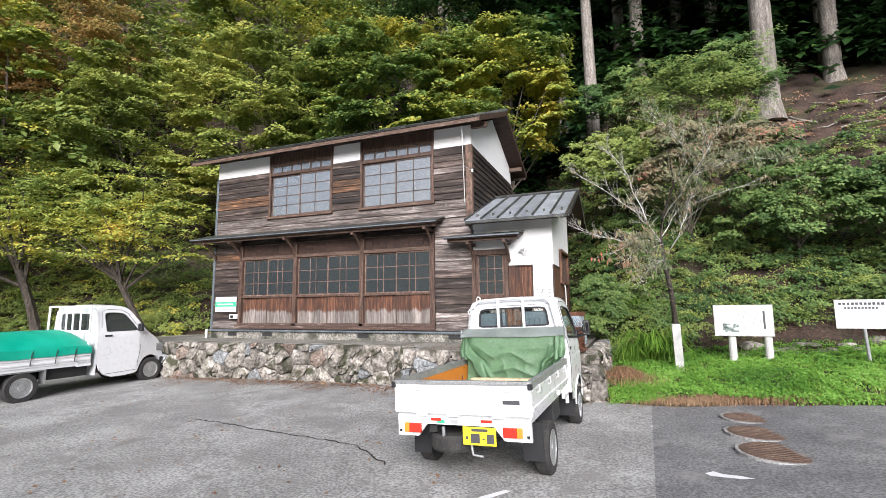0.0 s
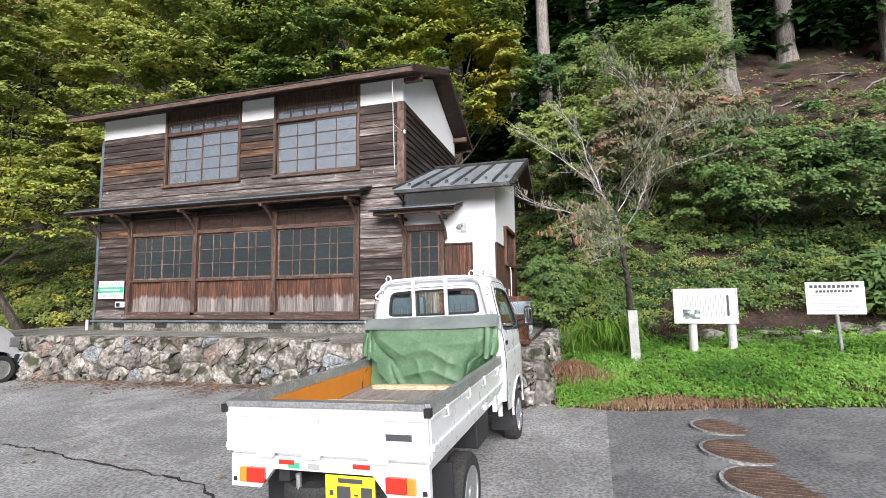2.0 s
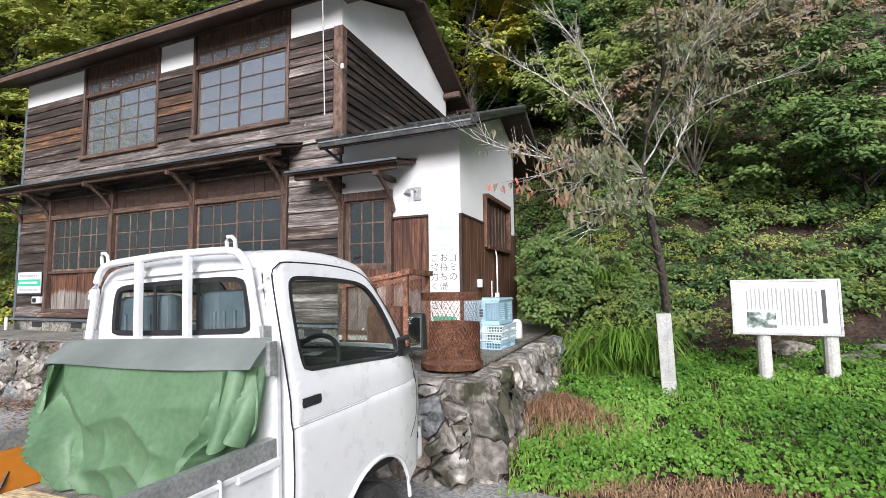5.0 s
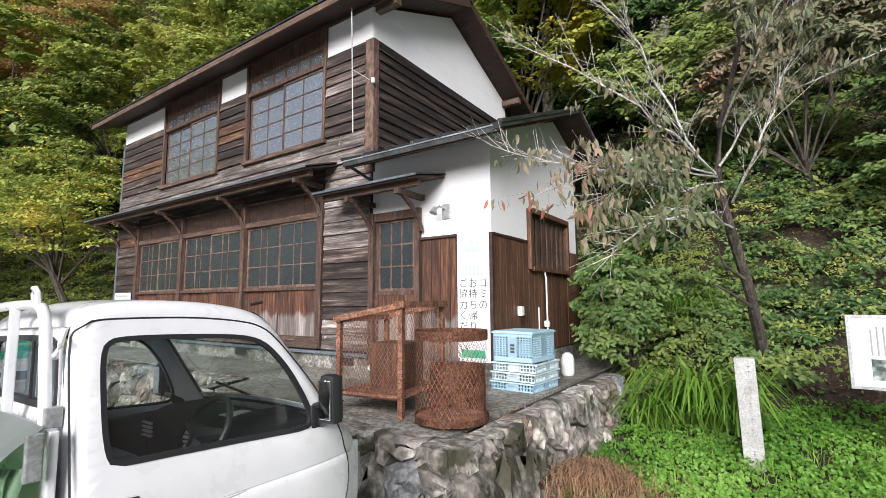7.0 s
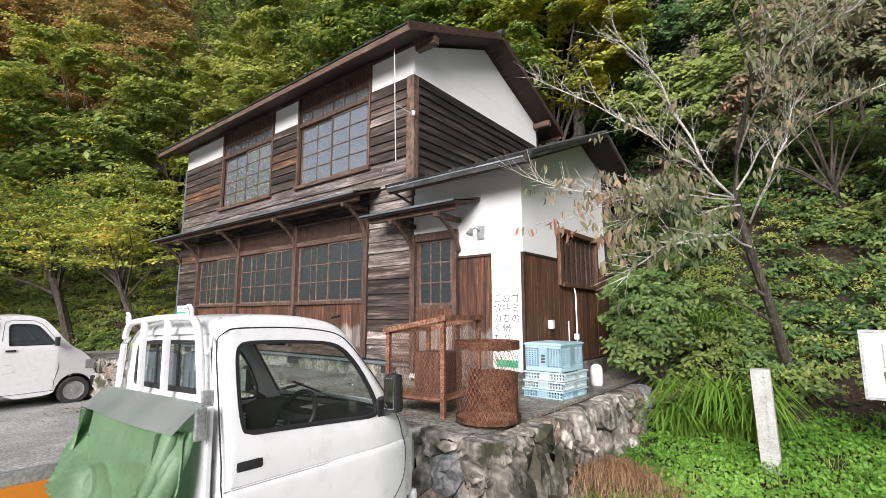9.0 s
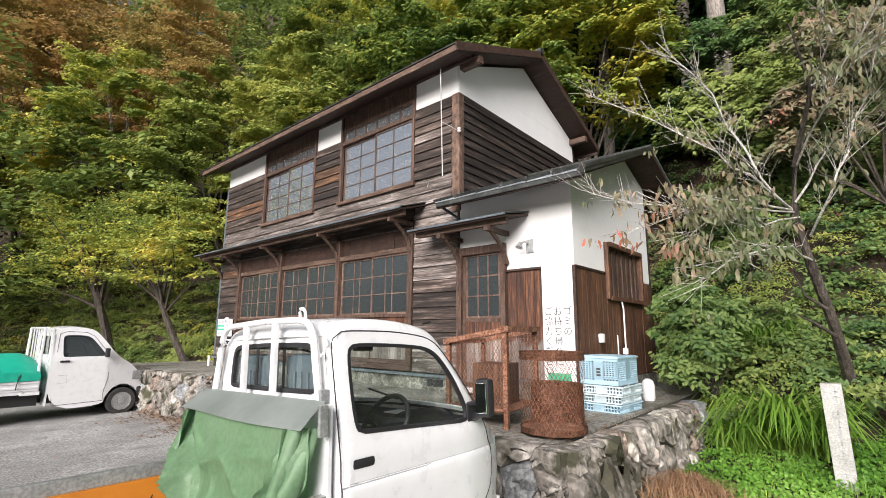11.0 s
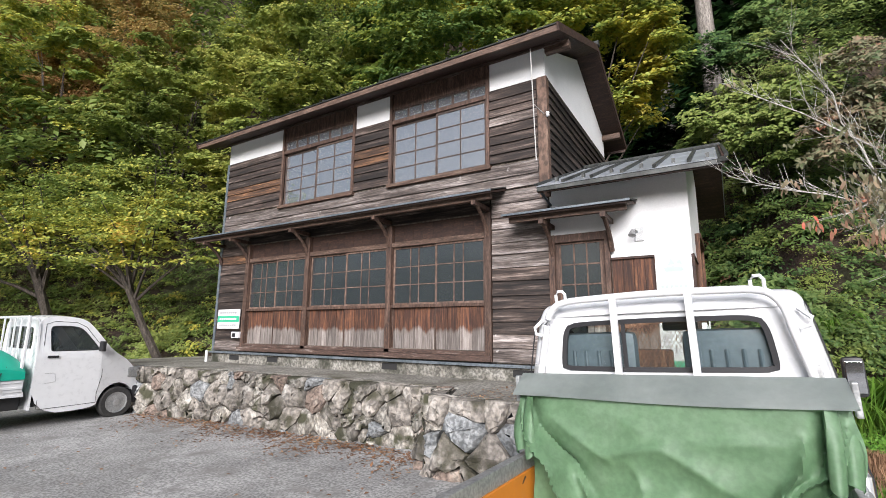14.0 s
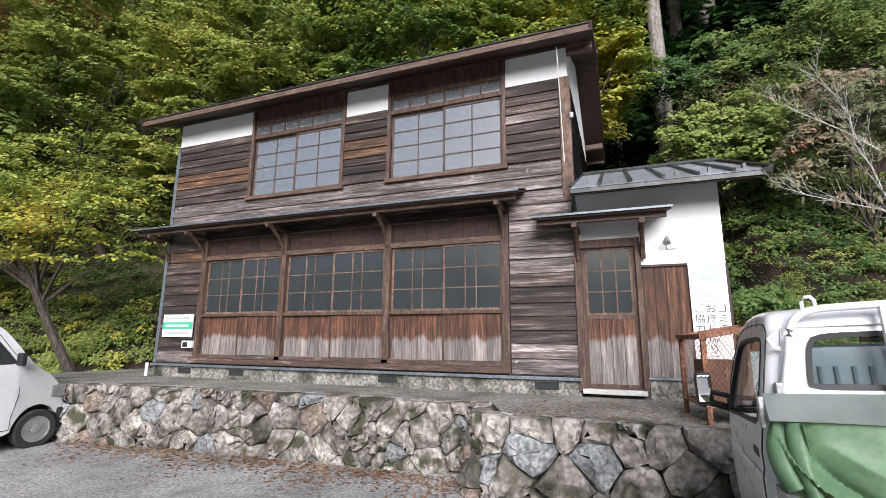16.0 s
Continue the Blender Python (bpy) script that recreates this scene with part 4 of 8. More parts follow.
    door = part("door", boxes(((-3.33, FY - 0.005, 0.84), (-3.28, FY + 0.03, 2.80)), ((-2.65, FY - 0.005, 0.84), (-2.60, FY + 0.03, 2.80)), ((-3.28, FY - 0.005, 1.78), (-2.65, FY + 0.03, 1.84)), ((-3.28, FY - 0.005, 0.84), (-2.65, FY + 0.03, 0.90))), timber, house, "sliding entrance door with nine panes over boards")
    sash(door, -3.28, -2.65, 1.84, 2.80, FY + 0.03, (0.34, 0.67), (0.33, 0.66), lower_glass, sash_wood, 0.03, 0.02)
    upright_boards(door, -3.28, -2.65, 0.90, 1.78, FY + 0.025, 4, foot_boards, 95)
    # roof
    ra, rb, ye, ze, yr, zr, ybk, zbk = HX1 + 0.03, -1.08, 10.1, 3.5, 12.85, 4.6, 15.0, 3.85
    part("soffit", slope_sheet(ra, rb, ye, ze, yr, zr, 0.03), soffit_wood, house, "dark soffit of the annex")
    part("soffit", slope_sheet(ra, rb, yr, zr, ybk, zbk, 0.03), soffit_wood, house, "dark soffit of the annex")
    w = (rb - ra + 0.05) / 6
    for i in range(6):
        a = ra + i * w
        part("roof_sheet", slope_sheet(a + 0.002, a + w - 0.002, ye - 0.04, ze + 0.04, yr, zr + 0.06, 0.015), annex_metal, house, "grey metal roof panel")
        part("roof_sheet", slope_sheet(a + 0.002, a + w - 0.002, yr, zr + 0.06, ybk, zbk + 0.04, 0.015), annex_metal, house, "grey metal roof panel")
    for i in range(7):
        a = ra + i * w
        part("batten", slope_sheet(a - 0.022, a + 0.022, ye - 0.05, ze + 0.052, yr, zr + 0.073, 0.04), roof_metal, house, "dark batten between the panels")
    part("batten", slope_sheet(rb - 0.04, rb + 0.06, ye - 0.05, ze + 0.0, yr, zr + 0.02, 0.055), roof_metal, house)
    part("fascia", boxes(((ra, ye - 0.03, ze - 0.02), (rb, ye - 0.005, ze + 0.045))), roof_metal, house)
    part("fascia", boxes(((ra, ye, ze - 0.035), (rb, ye + 0.04, ze + 0.0))), soffit_wood, house)
    part("bargeboard", slope_sheet(rb, rb + 0.03, ye - 0.03, ze - 0.02, yr, zr - 0.0, 0.1), soffit_wood, house)
    part("bargeboard", slope_sheet(rb, rb + 0.03, yr, zr - 0.0, ybk, zbk - 0.02, 0.1), soffit_wood, house)
    part("ridge", tubes((((ra, yr, zr + 0.1), (rb + 0.04, yr, zr + 0.1)), 0.05)), roof_metal, house)
    # snow guards on the annex roof
    for i in range(6):
        a = ra + (i + 0.5) * w
        bm = boxes(((a - 0.02, ye + 0.28, ze + 0.165), (a + 0.02, ye + 0.36, ze + 0.25)))
        part("snow_guard", bm, roof_metal, house)


house_shell()
upper_window(-9.62, -7.52)
upper_window(-6.5, -4.46)
ground_floor_bays()
main_roof()
lean_to(-12.05, -4.12, 10.05, 3.57, FY - 0.02, 3.76, (-11.62, -10.62, -8.65, -6.48, -4.45), "long pent roof of dark metal over the ground floor windows", 0.42)
lean_to(-3.92, -2.15, 10.05, 3.14, FY - 0.02, 3.26, (-3.36, -2.5), "small pent roof over the entrance door", 0.4)
annex()

# ---- trees, shrubs and ground cover ----
def leaves(name, pts, nrm, size, aspect, material, parent=None, label="", droop=0.0, dirs=None):
    """Many small folded leaves as one mesh: a point, a normal and a length for each."""
    n = len(pts)
    nrm = nrm / np.maximum(np.linalg.norm(nrm, axis=1, keepdims=True), 1e-6)
    t = rng.normal(size=(n, 3)) if dirs is None else dirs + rng.normal(size=(n, 3)) * 0.25
    t[:, 2] -= droop
    t -= nrm * np.sum(t * nrm, 1, keepdims=True)
    t /= np.maximum(np.linalg.norm(t, axis=1, keepdims=True), 1e-6)
    b = np.cross(nrm, t)
    L, W = size[:, None], (size * aspect)[:, None]
    if aspect < 0.35:
        v = np.empty((n, 6, 3))
        v[:, 0] = pts
        for k, f, w in ((1, 0.3, 0.5), (2, 0.68, 0.42)):
            v[:, k] = pts + t * L * f + b * W * w + nrm * W * 0.15
            v[:, 6 - k] = pts + t * L * f - b * W * w + nrm * W * 0.15
        v[:, 3] = pts + t * L - nrm * W * 0.5
        o = np.arange(n)[:, None] * 6
        f = np.concatenate([o + [0, 1, 5], o + [1, 2, 5], o + [2, 4, 5], o + [2, 3, 4]], 1).reshape(-1, 3)
    else:
        v = np.empty((n, 4, 3))
        v[:, 0] = pts
        v[:, 1] = pts + t * L * 0.45 + b * W * 0.5 + nrm * W * 0.18
        v[:, 2] = pts + t * L
        v[:, 3] = pts + t * L * 0.45 - b * W * 0.5 + nrm * W * 0.18
        o = np.arange(n)[:, None] * 4
        f = np.concatenate([o + [0, 1, 2], o + [0, 2, 3]], 1).reshape(-1, 3)
    return link_mesh(name, fast_mesh(name, v.reshape(-1, 3), f), material, parent, label)


def pad_cloud(centres, radii, per, flat=0.3, up=1.0, lean=None):
    """Leaf points and normals in flat, domed sprays round the centres."""
    k = len(centres)
    c = np.repeat(centres, per, 0)
    r = np.repeat(radii, per)
    a = rng.uniform(0, 2 * np.pi, k * per)
    q = np.sqrt(rng.uniform(0, 1, k * per)) * (0.75 + 0.35 * np.sin(a * 3 + np.repeat(rng.uniform(0, 6, k), per)))
    tilt = np.repeat(rng.normal(size=(k, 2)) * 0.22, per, 0)
    x, y = q * np.cos(a) * r, q * np.sin(a) * r
    z = (0.25 - q * q * 0.6) * flat * r + rng.normal(size=k * per) * 0.16 * r * flat + tilt[:, 0] * x + tilt[:, 1] * y
    pts = c + np.stack([x, y, z], 1)
    nrm = np.stack([x / r * 0.7, y / r * 0.7 - 0.25, np.full(k * per, up)], 1) + rng.normal(size=(k * per, 3)) * 0.3
    if lean is not None:
        nrm += np.asarray(lean)
    return pts, nrm


def shell(centre, radii, n, inner=0.6, front=True):
    """Points in the outer shell of an ellipsoid, more of them on the side of the lot."""
    d = rng.normal(size=(n * 3, 3))
    d /= np.linalg.norm(d, axis=1, keepdims=True)
    if front:
        d = d[(d[:, 1] < 0.45) & (d[:, 2] > -0.75)]
    d = d[:n]
    return np.asarray(centre) + d * np.asarray(radii) * rng.uniform(inner, 1.0, (len(d), 1))


def limbs(base, tips, radius, material, parent, name="trunk", top=0.55, seg=7, label=""):
    """A trunk from base with limbs that bend out to the tips."""
    r = random.Random(int(base[0] * 10))
    base = Vector(base)
    mean = sum((Vector(t) for t in tips), Vector()) / len(tips)
    fork = base.lerp(mean, top)
    bm = bmesh.new()
    mid = base.lerp(fork, 0.5) + Vector((r.uniform(-0.12, 0.12), r.uniform(-0.12, 0.12), 0))
    tube(bm, [base - Vector((0, 0, 0.15)), base.lerp(mid, 0.2), mid, fork], [radius * 1.35, radius * 1.05, radius * 0.85, radius * 0.7], seg)
    for t in tips:
        t = Vector(t)
        s = base.lerp(fork, r.uniform(0.65, 1.0))
        m = s.lerp(t, 0.5) + Vector((r.uniform(-0.2, 0.2), r.uniform(-0.2, 0.2), r.uniform(0.0, 0.35) * (t - s).length * 0.5))
        tube(bm, [s, s.lerp(m, 0.5) + Vector((0, 0, 0.05)), m, t], [radius * 0.42, radius * 0.32, radius * 0.2, radius * 0.06], 5)
    return part(name, bm, material, parent, label, smooth=True)


def maple(base, centre, radii, pads, per, label, material=maple_leaf, leaf=0.15, pad=(0.6, 1.2), trunk=0.13, bark_m=None):
    tree = thing("maple_tree", base, label, "tree")
    c = shell(centre, radii, pads)
    rad = rng.uniform(*pad, len(c))
    pts, nrm = pad_cloud(c, rad, per, 0.24)
    limbs(base, [tuple(p) for p in c[:: max(1, len(c) // 14)]], trunk, bark_m or bark_dark, tree)
    leaves("crown", pts, nrm, rng.uniform(0.7, 1.3, len(pts)) * leaf, 0.8, material, tree)
    return tree


def ground_point(x, y):
    return (x, y, float(hill(x, y)))


def blades(name, roots, heads, length, width, material, parent=None, label=""):
    """Long grass blades that arch over: a root, a lean direction and a length for each."""
    n = len(roots)
    L = length[:, None]
    side = np.stack([-heads[:, 1], heads[:, 0], np.zeros(n)], 1)
    side /= np.maximum(np.linalg.norm(side, axis=1, keepdims=True), 1e-6)
    v = np.empty((n, 4, 2, 3))
    for k, (f, up, w) in enumerate(((0.0, 0.0, 0.7), (0.22, 0.46, 1.0), (0.66, 0.62, 0.85), (1.12, 0.30, 0.06))):
        c = roots + heads * L * f * 0.7 + np.array([0, 0, 1.0]) * L * up
        v[:, k, 0] = c - side * width * w / 2
        v[:, k, 1] = c + side * width * w / 2
    o = np.arange(n)[:, None] * 8
    f = np.concatenate([o + [0, 1, 3, 2], o + [2, 3, 5, 4], o + [4, 5, 7, 6]], 1).reshape(-1, 4)
    return link_mesh(name, fast_mesh(name, v.reshape(-1, 3), f), material, parent, label)


def shrub(base, centre, radii, pads, per, material, label, leaf=(0.07, 0.14), pad=(0.3, 0.55), aspect=0.55, name="shrub", category="shrub", stem=0.05, stem_m=None, inner=0.35):
    s = thing(name, base, label, category)
    c = shell(centre, radii, pads, inner)
    pts, nrm = pad_cloud(c, rng.uniform(*pad, len(c)), per, 0.6, lean=(0, -0.5, 0))
    limbs(base, [tuple(p) for p in c[:: max(1, len(c) // 9)]], stem, stem_m or bark_dark, s, "stem", 0.35, 5)
    leaves("foliage", pts, nrm, rng.uniform(*leaf, len(pts)), aspect, material, s)


def dry_tree():
    b = Vector(ground_point(1.12, 12.7))
    t = thing("bare_tree", tuple(b), "half-bare tree with pale thin branches and drooping brown leaves", "tree")
    r = random.Random(12)
    trunk_pts = [b - Vector((0, 0, 0.2)), b + Vector((-0.03, 0, 0.3)), Vector((1.0, 12.1, 1.75)), Vector((0.88, 11.7, 2.4)), Vector((0.8, 11.55, 3.0)), Vector((0.86, 11.4, 3.5)), Vector((1.1, 11.0, 4.2)), Vector((1.0, 10.8, 4.9))]
    part("trunk", tubes((trunk_pts, [0.085, 0.068, 0.055, 0.052, 0.046, 0.03, 0.02, 0.01]), seg=9), bark_dark, t, smooth=True)
    # three points, thickness and leafiness of each branch
    arms = [((0.8, 11.55, 3.0), (0.56, 11.3, 3.4), (0.29, 11.2, 4.15), (0.05, 10.9, 4.75), (-0.3, 10.7, 5.2), 0.026, 0.1),
            ((0.9, 11.75, 2.45), (0.75, 10.9, 2.5), (0.6, 10.0, 2.35), (0.43, 9.5, 2.25), (0.25, 9.2, 2.05), 0.02, 0.35),
            ((0.8, 11.5, 3.05), (0.5, 10.6, 3.25), (0.3, 10.2, 3.45), (-0.3, 10.15, 3.95), (-1.0, 10.1, 4.5), 0.02, 0.12),
            ((0.9, 11.5, 2.7), (1.15, 11.1, 3.05), (1.3, 11.2, 3.5), (1.54, 11.3, 4.1), (1.75, 11.2, 4.8), 0.024, 0.5),
            ((0.8, 11.5, 3.0), (0.45, 10.7, 2.95), (0.05, 10.0, 2.85), (-0.4, 9.75, 2.95), (-1.05, 9.85, 3.25), 0.017, 0.12),
            ((0.8, 11.5, 3.1), (1.05, 11.5, 3.5), (1.3, 11.6, 3.75), (1.9, 11.8, 4.0), (2.7, 11.9, 4.2), 0.022, 0.7),
            ((0.86, 11.4, 3.5), (1.2, 10.8, 3.9), (1.5, 10.5, 4.4), (1.8, 10.3, 4.9), (2.2, 10.1, 5.2), 0.018, 0.9),
            ((0.8, 11.5, 3.0), (0.45, 10.6, 3.0), (0.28, 10.0, 2.9), (0.15, 9.7, 2.8), (0.0, 9.4, 2.65), 0.016, 0.8),
            ((0.82, 11.5, 2.95), (0.55, 10.8, 2.75), (0.35, 10.2, 2.75), (0.2, 9.8, 2.65), (0.08, 9.55, 2.45), 0.014, 0.8),
            ((1.1, 11.0, 4.2), (1.3, 10.5, 4.5), (1.2, 10.2, 4.8), (1.0, 10.0, 5.1), (0.7, 9.8, 5.3), 0.014, 0.8),
            ((1.1, 11.0, 4.2), (1.6, 10.7, 4.3), (2.0, 10.5, 4.4), (2.5, 10.4, 4.4), (2.9, 10.3, 4.3), 0.014, 0.9)]
    tips = []
    for *arm, thick, leafy in arms:
        pts = [Vector(p) for p in arm]
        fine = []
        for a, c in zip(pts, pts[1:]):
            fine += [a.lerp(c, f) + Vector((r.uniform(-0.03, 0.03), r.uniform(-0.03, 0.03), r.uniform(-0.025, 0.025))) for f in (0, 0.5)]
        fine.append(pts[-1])
        n = len(fine)
        bm = bmesh.new()
        tube(bm, fine, [thick * 0.48 * (1 - i / n) + 0.003 for i in range(n)], 6)
        for i in range(2, n):
            for _ in range(4):
                d = (fine[i] - fine[i - 1]).normalized()
                q = fine[i].lerp(fine[i - 1], r.random())
                side = Vector((r.uniform(-1, 1), r.uniform(-1, 0.6), r.uniform(-0.3, 0.9))).normalized()
                l = r.uniform(0.2, 0.6)
                m = q + (d * 0.7 + side * 0.5) * l * 0.5
                e = q + (d * 0.8 + side * 0.7) * l + Vector((0, 0, 0.03))
                tube(bm, [q, m, e], [0.0035, 0.0026, 0.0014], 4)
                if r.random() < leafy:
                    tips += [e, m] if r.random() < 0.5 else [e]
                for _k in range(2):
                    e2 = m + (d + Vector((r.uniform(-1, 1), r.uniform(-1, 1), r.uniform(-0.4, 0.8)))).normalized() * r.uniform(0.12, 0.3)
                    tube(bm, [m, e2], [0.002, 0.001], 3)
                    if r.random() < leafy * 0.6:
                        tips.append(e2)
        part("branch", bm, twig, t, "pale grey thin branch")
    part("branch", tubes(([(0.98, 11.8, 1.9), (0.8, 11.6, 2.05), (0.72, 11.4, 2.3)], [0.02, 0.014, 0.006]), ([(1.02, 11.85, 1.6), (0.85, 11.6, 1.75), (0.7, 11.4, 1.85)], [0.02, 0.014, 0.006]), seg=6), bark_dark, t, "short dark side branch")
    c = np.array([tuple(p) for p in tips])
    pts = np.repeat(c, 6, 0) + rng.normal(size=(len(c) * 6, 3)) * np.array([0.045, 0.045, 0.02])
    nrm = rng.normal(size=(len(pts), 3)) * np.array([1, 1, 0.35])
    leaves("foliage", pts, nrm, rng.uniform(0.07, 0.13, len(pts)), 0.28, dry_leaf, t, "drooping brown leaves", 3.0)


def planting():
    # big yellow-green maples on the slope behind the house
    maple(ground_point(-9.5, 17.2), (-9.4, 17.3, 9.6), (5.2, 3.2, 4.6), 200, 380, "tall maple turning yellow-green behind the house roof")
    maple(ground_point(-4.6, 18.4), (-5.2, 18.6, 10.4), (3.6, 2.6, 3.4), 120, 360, "maple with yellow-green sprays above the roof ridge")
    maple(ground_point(-14.5, 15.5), (-15.0, 15.6, 9.5), (4.0, 3.2, 4.8), 130, 300, "leafy olive-green maple on the slope beside the house", olive_leaf)
    maple(ground_point(-19.5, 14.5), (-20.5, 14.0, 9.0), (4.5, 3.4, 5.5), 130, 300, "leafy tree with pale yellow-green foliage on the slope", olive_leaf)
    maple(ground_point(-25.0, 12.0), (-25.5, 11.0, 9.5), (5.0, 3.6, 6.5), 130, 320, "leafy tree turning yellow at the edge of the wood", cherry_leaf)
    maple(ground_point(-18.0, 20.0), (-18.0, 20.0, 17.5), (7.0, 4.0, 5.5), 150, 380, "tall yellow-green tree high on the wooded slope", leaf=0.14, pad=(0.9, 1.6))
    maple(ground_point(-10.0, 23.0), (-10.0, 22.5, 18.0), (7.0, 4.0, 5.0), 120, 300, "tall green tree high on the wooded slope", green_leaf, 0.14, (0.9, 1.6))
    maple(ground_point(-29.5, 7.0), (-29.5, 6.0, 7.0), (4.5, 4.0, 6.0), 150, 330, "leafy tree closing the end of the lot", cherry_leaf)
    maple(ground_point(-27.0, 14.5), (-27.0, 14.0, 15.0), (5.5, 4.0, 6.0), 150, 330, "tall autumn tree turning orange on the side slope", amber_leaf, 0.14, (0.9, 1.6))
    maple(ground_point(-33.0, 9.0), (-33.0, 8.0, 14.0), (4.5, 5.5, 8.0), 150, 300, "tall amber leafy tree at the far end of the slope", amber_leaf, 0.16, (1.0, 1.8))
    maple(ground_point(-40.0, 12.0), (-40.0, 11.0, 19.0), (7.0, 6.0, 8.0), 150, 300, "tall amber leafy tree high on the side slope", amber_leaf, 0.2, (1.2, 2.2))
    # turning cherry tree at the left end of the terrace
    cherry = thing("cherry_tree", ground_point(-15.3, 11.5), "turning cherry tree with thin bare branches beside the terrace", "tree")
    c = np.concatenate([shell((-15.3, 10.8, 4.3), (2.9, 1.8, 2.1), 110, 0.3), shell((-18.4, 10.2, 4.4), (2.9, 1.7, 2.2), 90, 0.3)])
    pts, nrm = pad_cloud(c, rng.uniform(0.4, 0.85, len(c)), 75, 0.2)
    limbs(ground_point(-15.3, 11.5), [tuple(p) for p in c[::18]], 0.12, bark_dark, cherry, top=0.62)
    leaves("crown", pts, nrm, rng.uniform(0.08, 0.15, len(pts)), 0.55, cherry_leaf, cherry)
    cherry = thing("cherry_tree", ground_point(-19.6, 10.4), "old cherry tree with a forked dark trunk", "tree")
    c = shell((-21.0, 9.4, 4.6), (3.2, 2.2, 2.6), 110, 0.3)
    pts, nrm = pad_cloud(c, rng.uniform(0.45, 0.9, len(c)), 75, 0.2)
    limbs(ground_point(-19.6, 10.4), [tuple(p) for p in c[::12]], 0.17, bark_dark, cherry, top=0.6)
    leaves("crown", pts, nrm, rng.uniform(0.08, 0.15, len(pts)), 0.55, cherry_leaf, cherry)
    # cedar trunks of the forest
    r = random.Random(21)
    spots = [(-0.92, 21.0, 0.3), (1.15, 23.0, 0.32), (5.45, 20.3, 0.42), (-4.9, 21.6, 0.22), (-8.3, 21.6, 0.28), (3.2, 25.6, 0.28), (8.4, 22.6, 0.32), (-2.6, 24.5, 0.3), (0.4, 26, 0.3), (2.4, 27, 0.3), (-3.6, 27.5, 0.3), (-5.9, 26, 0.3), (4.8, 25.5, 0.3), (8.8, 24, 0.34), (11.5, 22, 0.34), (13.5, 19, 0.34), (6.6, 28, 0.32), (-7.6, 28.5, 0.3), (-1.2, 30, 0.3), (10, 29, 0.34), (15.5, 25, 0.34), (-11, 29.5, 0.3)]
    for i, (x, y, rad) in enumerate(spots):
        z = float(hill(x, y))
        tree = thing("cedar_tree", (x, y, z), "straight cedar with a bare pale grey trunk on the slope", "tree", "cedars of the forest")
        lean = r.uniform(-0.35, 0.35)
        part("trunk", tubes((((x, y, z - 0.3), (x, y, z + 0.5), (x + lean * 0.3, y, z + 6), (x + lean, y, z + 19)), [rad * 1.35, rad, rad * 0.85, rad * 0.4]), seg=12), bark, tree, smooth=True)
        low = 6.5 if y < 24 else 5.0
        k = 60
        hh = rng.uniform(low, 19, k)
        a = rng.uniform(0, 2 * np.pi, k)
        reach = (2.6 * (1 - (hh - low) / (22 - low)) + 0.5) * rng.uniform(0.35, 1.0, k)
        c = np.stack([x + lean * hh / 19 + reach * np.cos(a), y + reach * np.sin(a), z + hh - 0.25 * reach], 1)
        pts, nrm = pad_cloud(c, rng.uniform(0.6, 1.2, k), 85, 0.5)
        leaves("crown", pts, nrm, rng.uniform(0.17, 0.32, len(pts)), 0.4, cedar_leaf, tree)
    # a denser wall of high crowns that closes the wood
    # Canopies are added overhead to block sun; understorey stands in for forest shade.
    for name, xs, ys, zoff, n, mat_, lab in (("far_woods", (-45, 40), (25, 42), (0.6, 15), 640, cedar_leaf, "dense dark cedar wood up the slope"), ("shading_canopy", (-6, 18), (20, 30), (8, 16), 330, cedar_leaf, "dark canopy added over the cedar wood to shade the slope"), ("shading_canopy", (2, 22), (16.5, 22), (11, 18), 300, cedar_leaf, "dark canopy added at the edge of the cedar wood to shade the slope"), ("shade_understorey", (-8, 26), (22.5, 36), (0.2, 2.2), 420, cedar_leaf, "dark leaves below the cedars standing in for forest shade"), ("far_woods", (-50, -20), (-2, 30), (1, 12), 620, fern_leaf, "dense green wood on the side slope")):
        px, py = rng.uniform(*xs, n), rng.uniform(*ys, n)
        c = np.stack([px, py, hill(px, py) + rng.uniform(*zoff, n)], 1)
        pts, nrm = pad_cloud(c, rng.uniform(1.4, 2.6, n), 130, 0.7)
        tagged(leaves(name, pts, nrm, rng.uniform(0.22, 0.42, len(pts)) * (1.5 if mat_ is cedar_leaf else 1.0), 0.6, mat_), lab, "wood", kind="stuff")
    # understorey on the slope
    def cover(name, xr, yr, n, per, rad, size, material, label, lift=(0.1, 0.5), keep=None, aspect=0.55, flat=0.55):
        px, py = rng.uniform(*xr, n), rng.uniform(*yr, n)
        if keep is not None:
            ok = keep(px, py)
            px, py = px[ok], py[ok]
        c = np.stack([px, py, hill(px, py) + rng.uniform(*lift, len(px))], 1)
        pts, nrm = pad_cloud(c, rng.uniform(*rad, len(px)), per, flat, lean=(0, -0.5, 0))
        return tagged(leaves(name, pts, nrm, rng.uniform(*size, len(pts)), aspect, material), label, "undergrowth", kind="stuff")

    red = lambda x, y: (x > 4.3 + 0.5 * np.sin(y * 2)) & (y > 16.0 + 0.6 * np.sin(x * 1.7))
    bare = lambda x, y: ((x - 4.0) ** 2 / 4 + (y - 12.3) ** 2 / 0.12 < 1)
    cover("undergrowth", (-1.2, 11), (12.3, 20), 900, 120, (0.28, 0.55), (0.045, 0.10), green_leaf, "dense green shrubs on the slope", keep=lambda x, y: ~red(x, y) & ~bare(x, y))
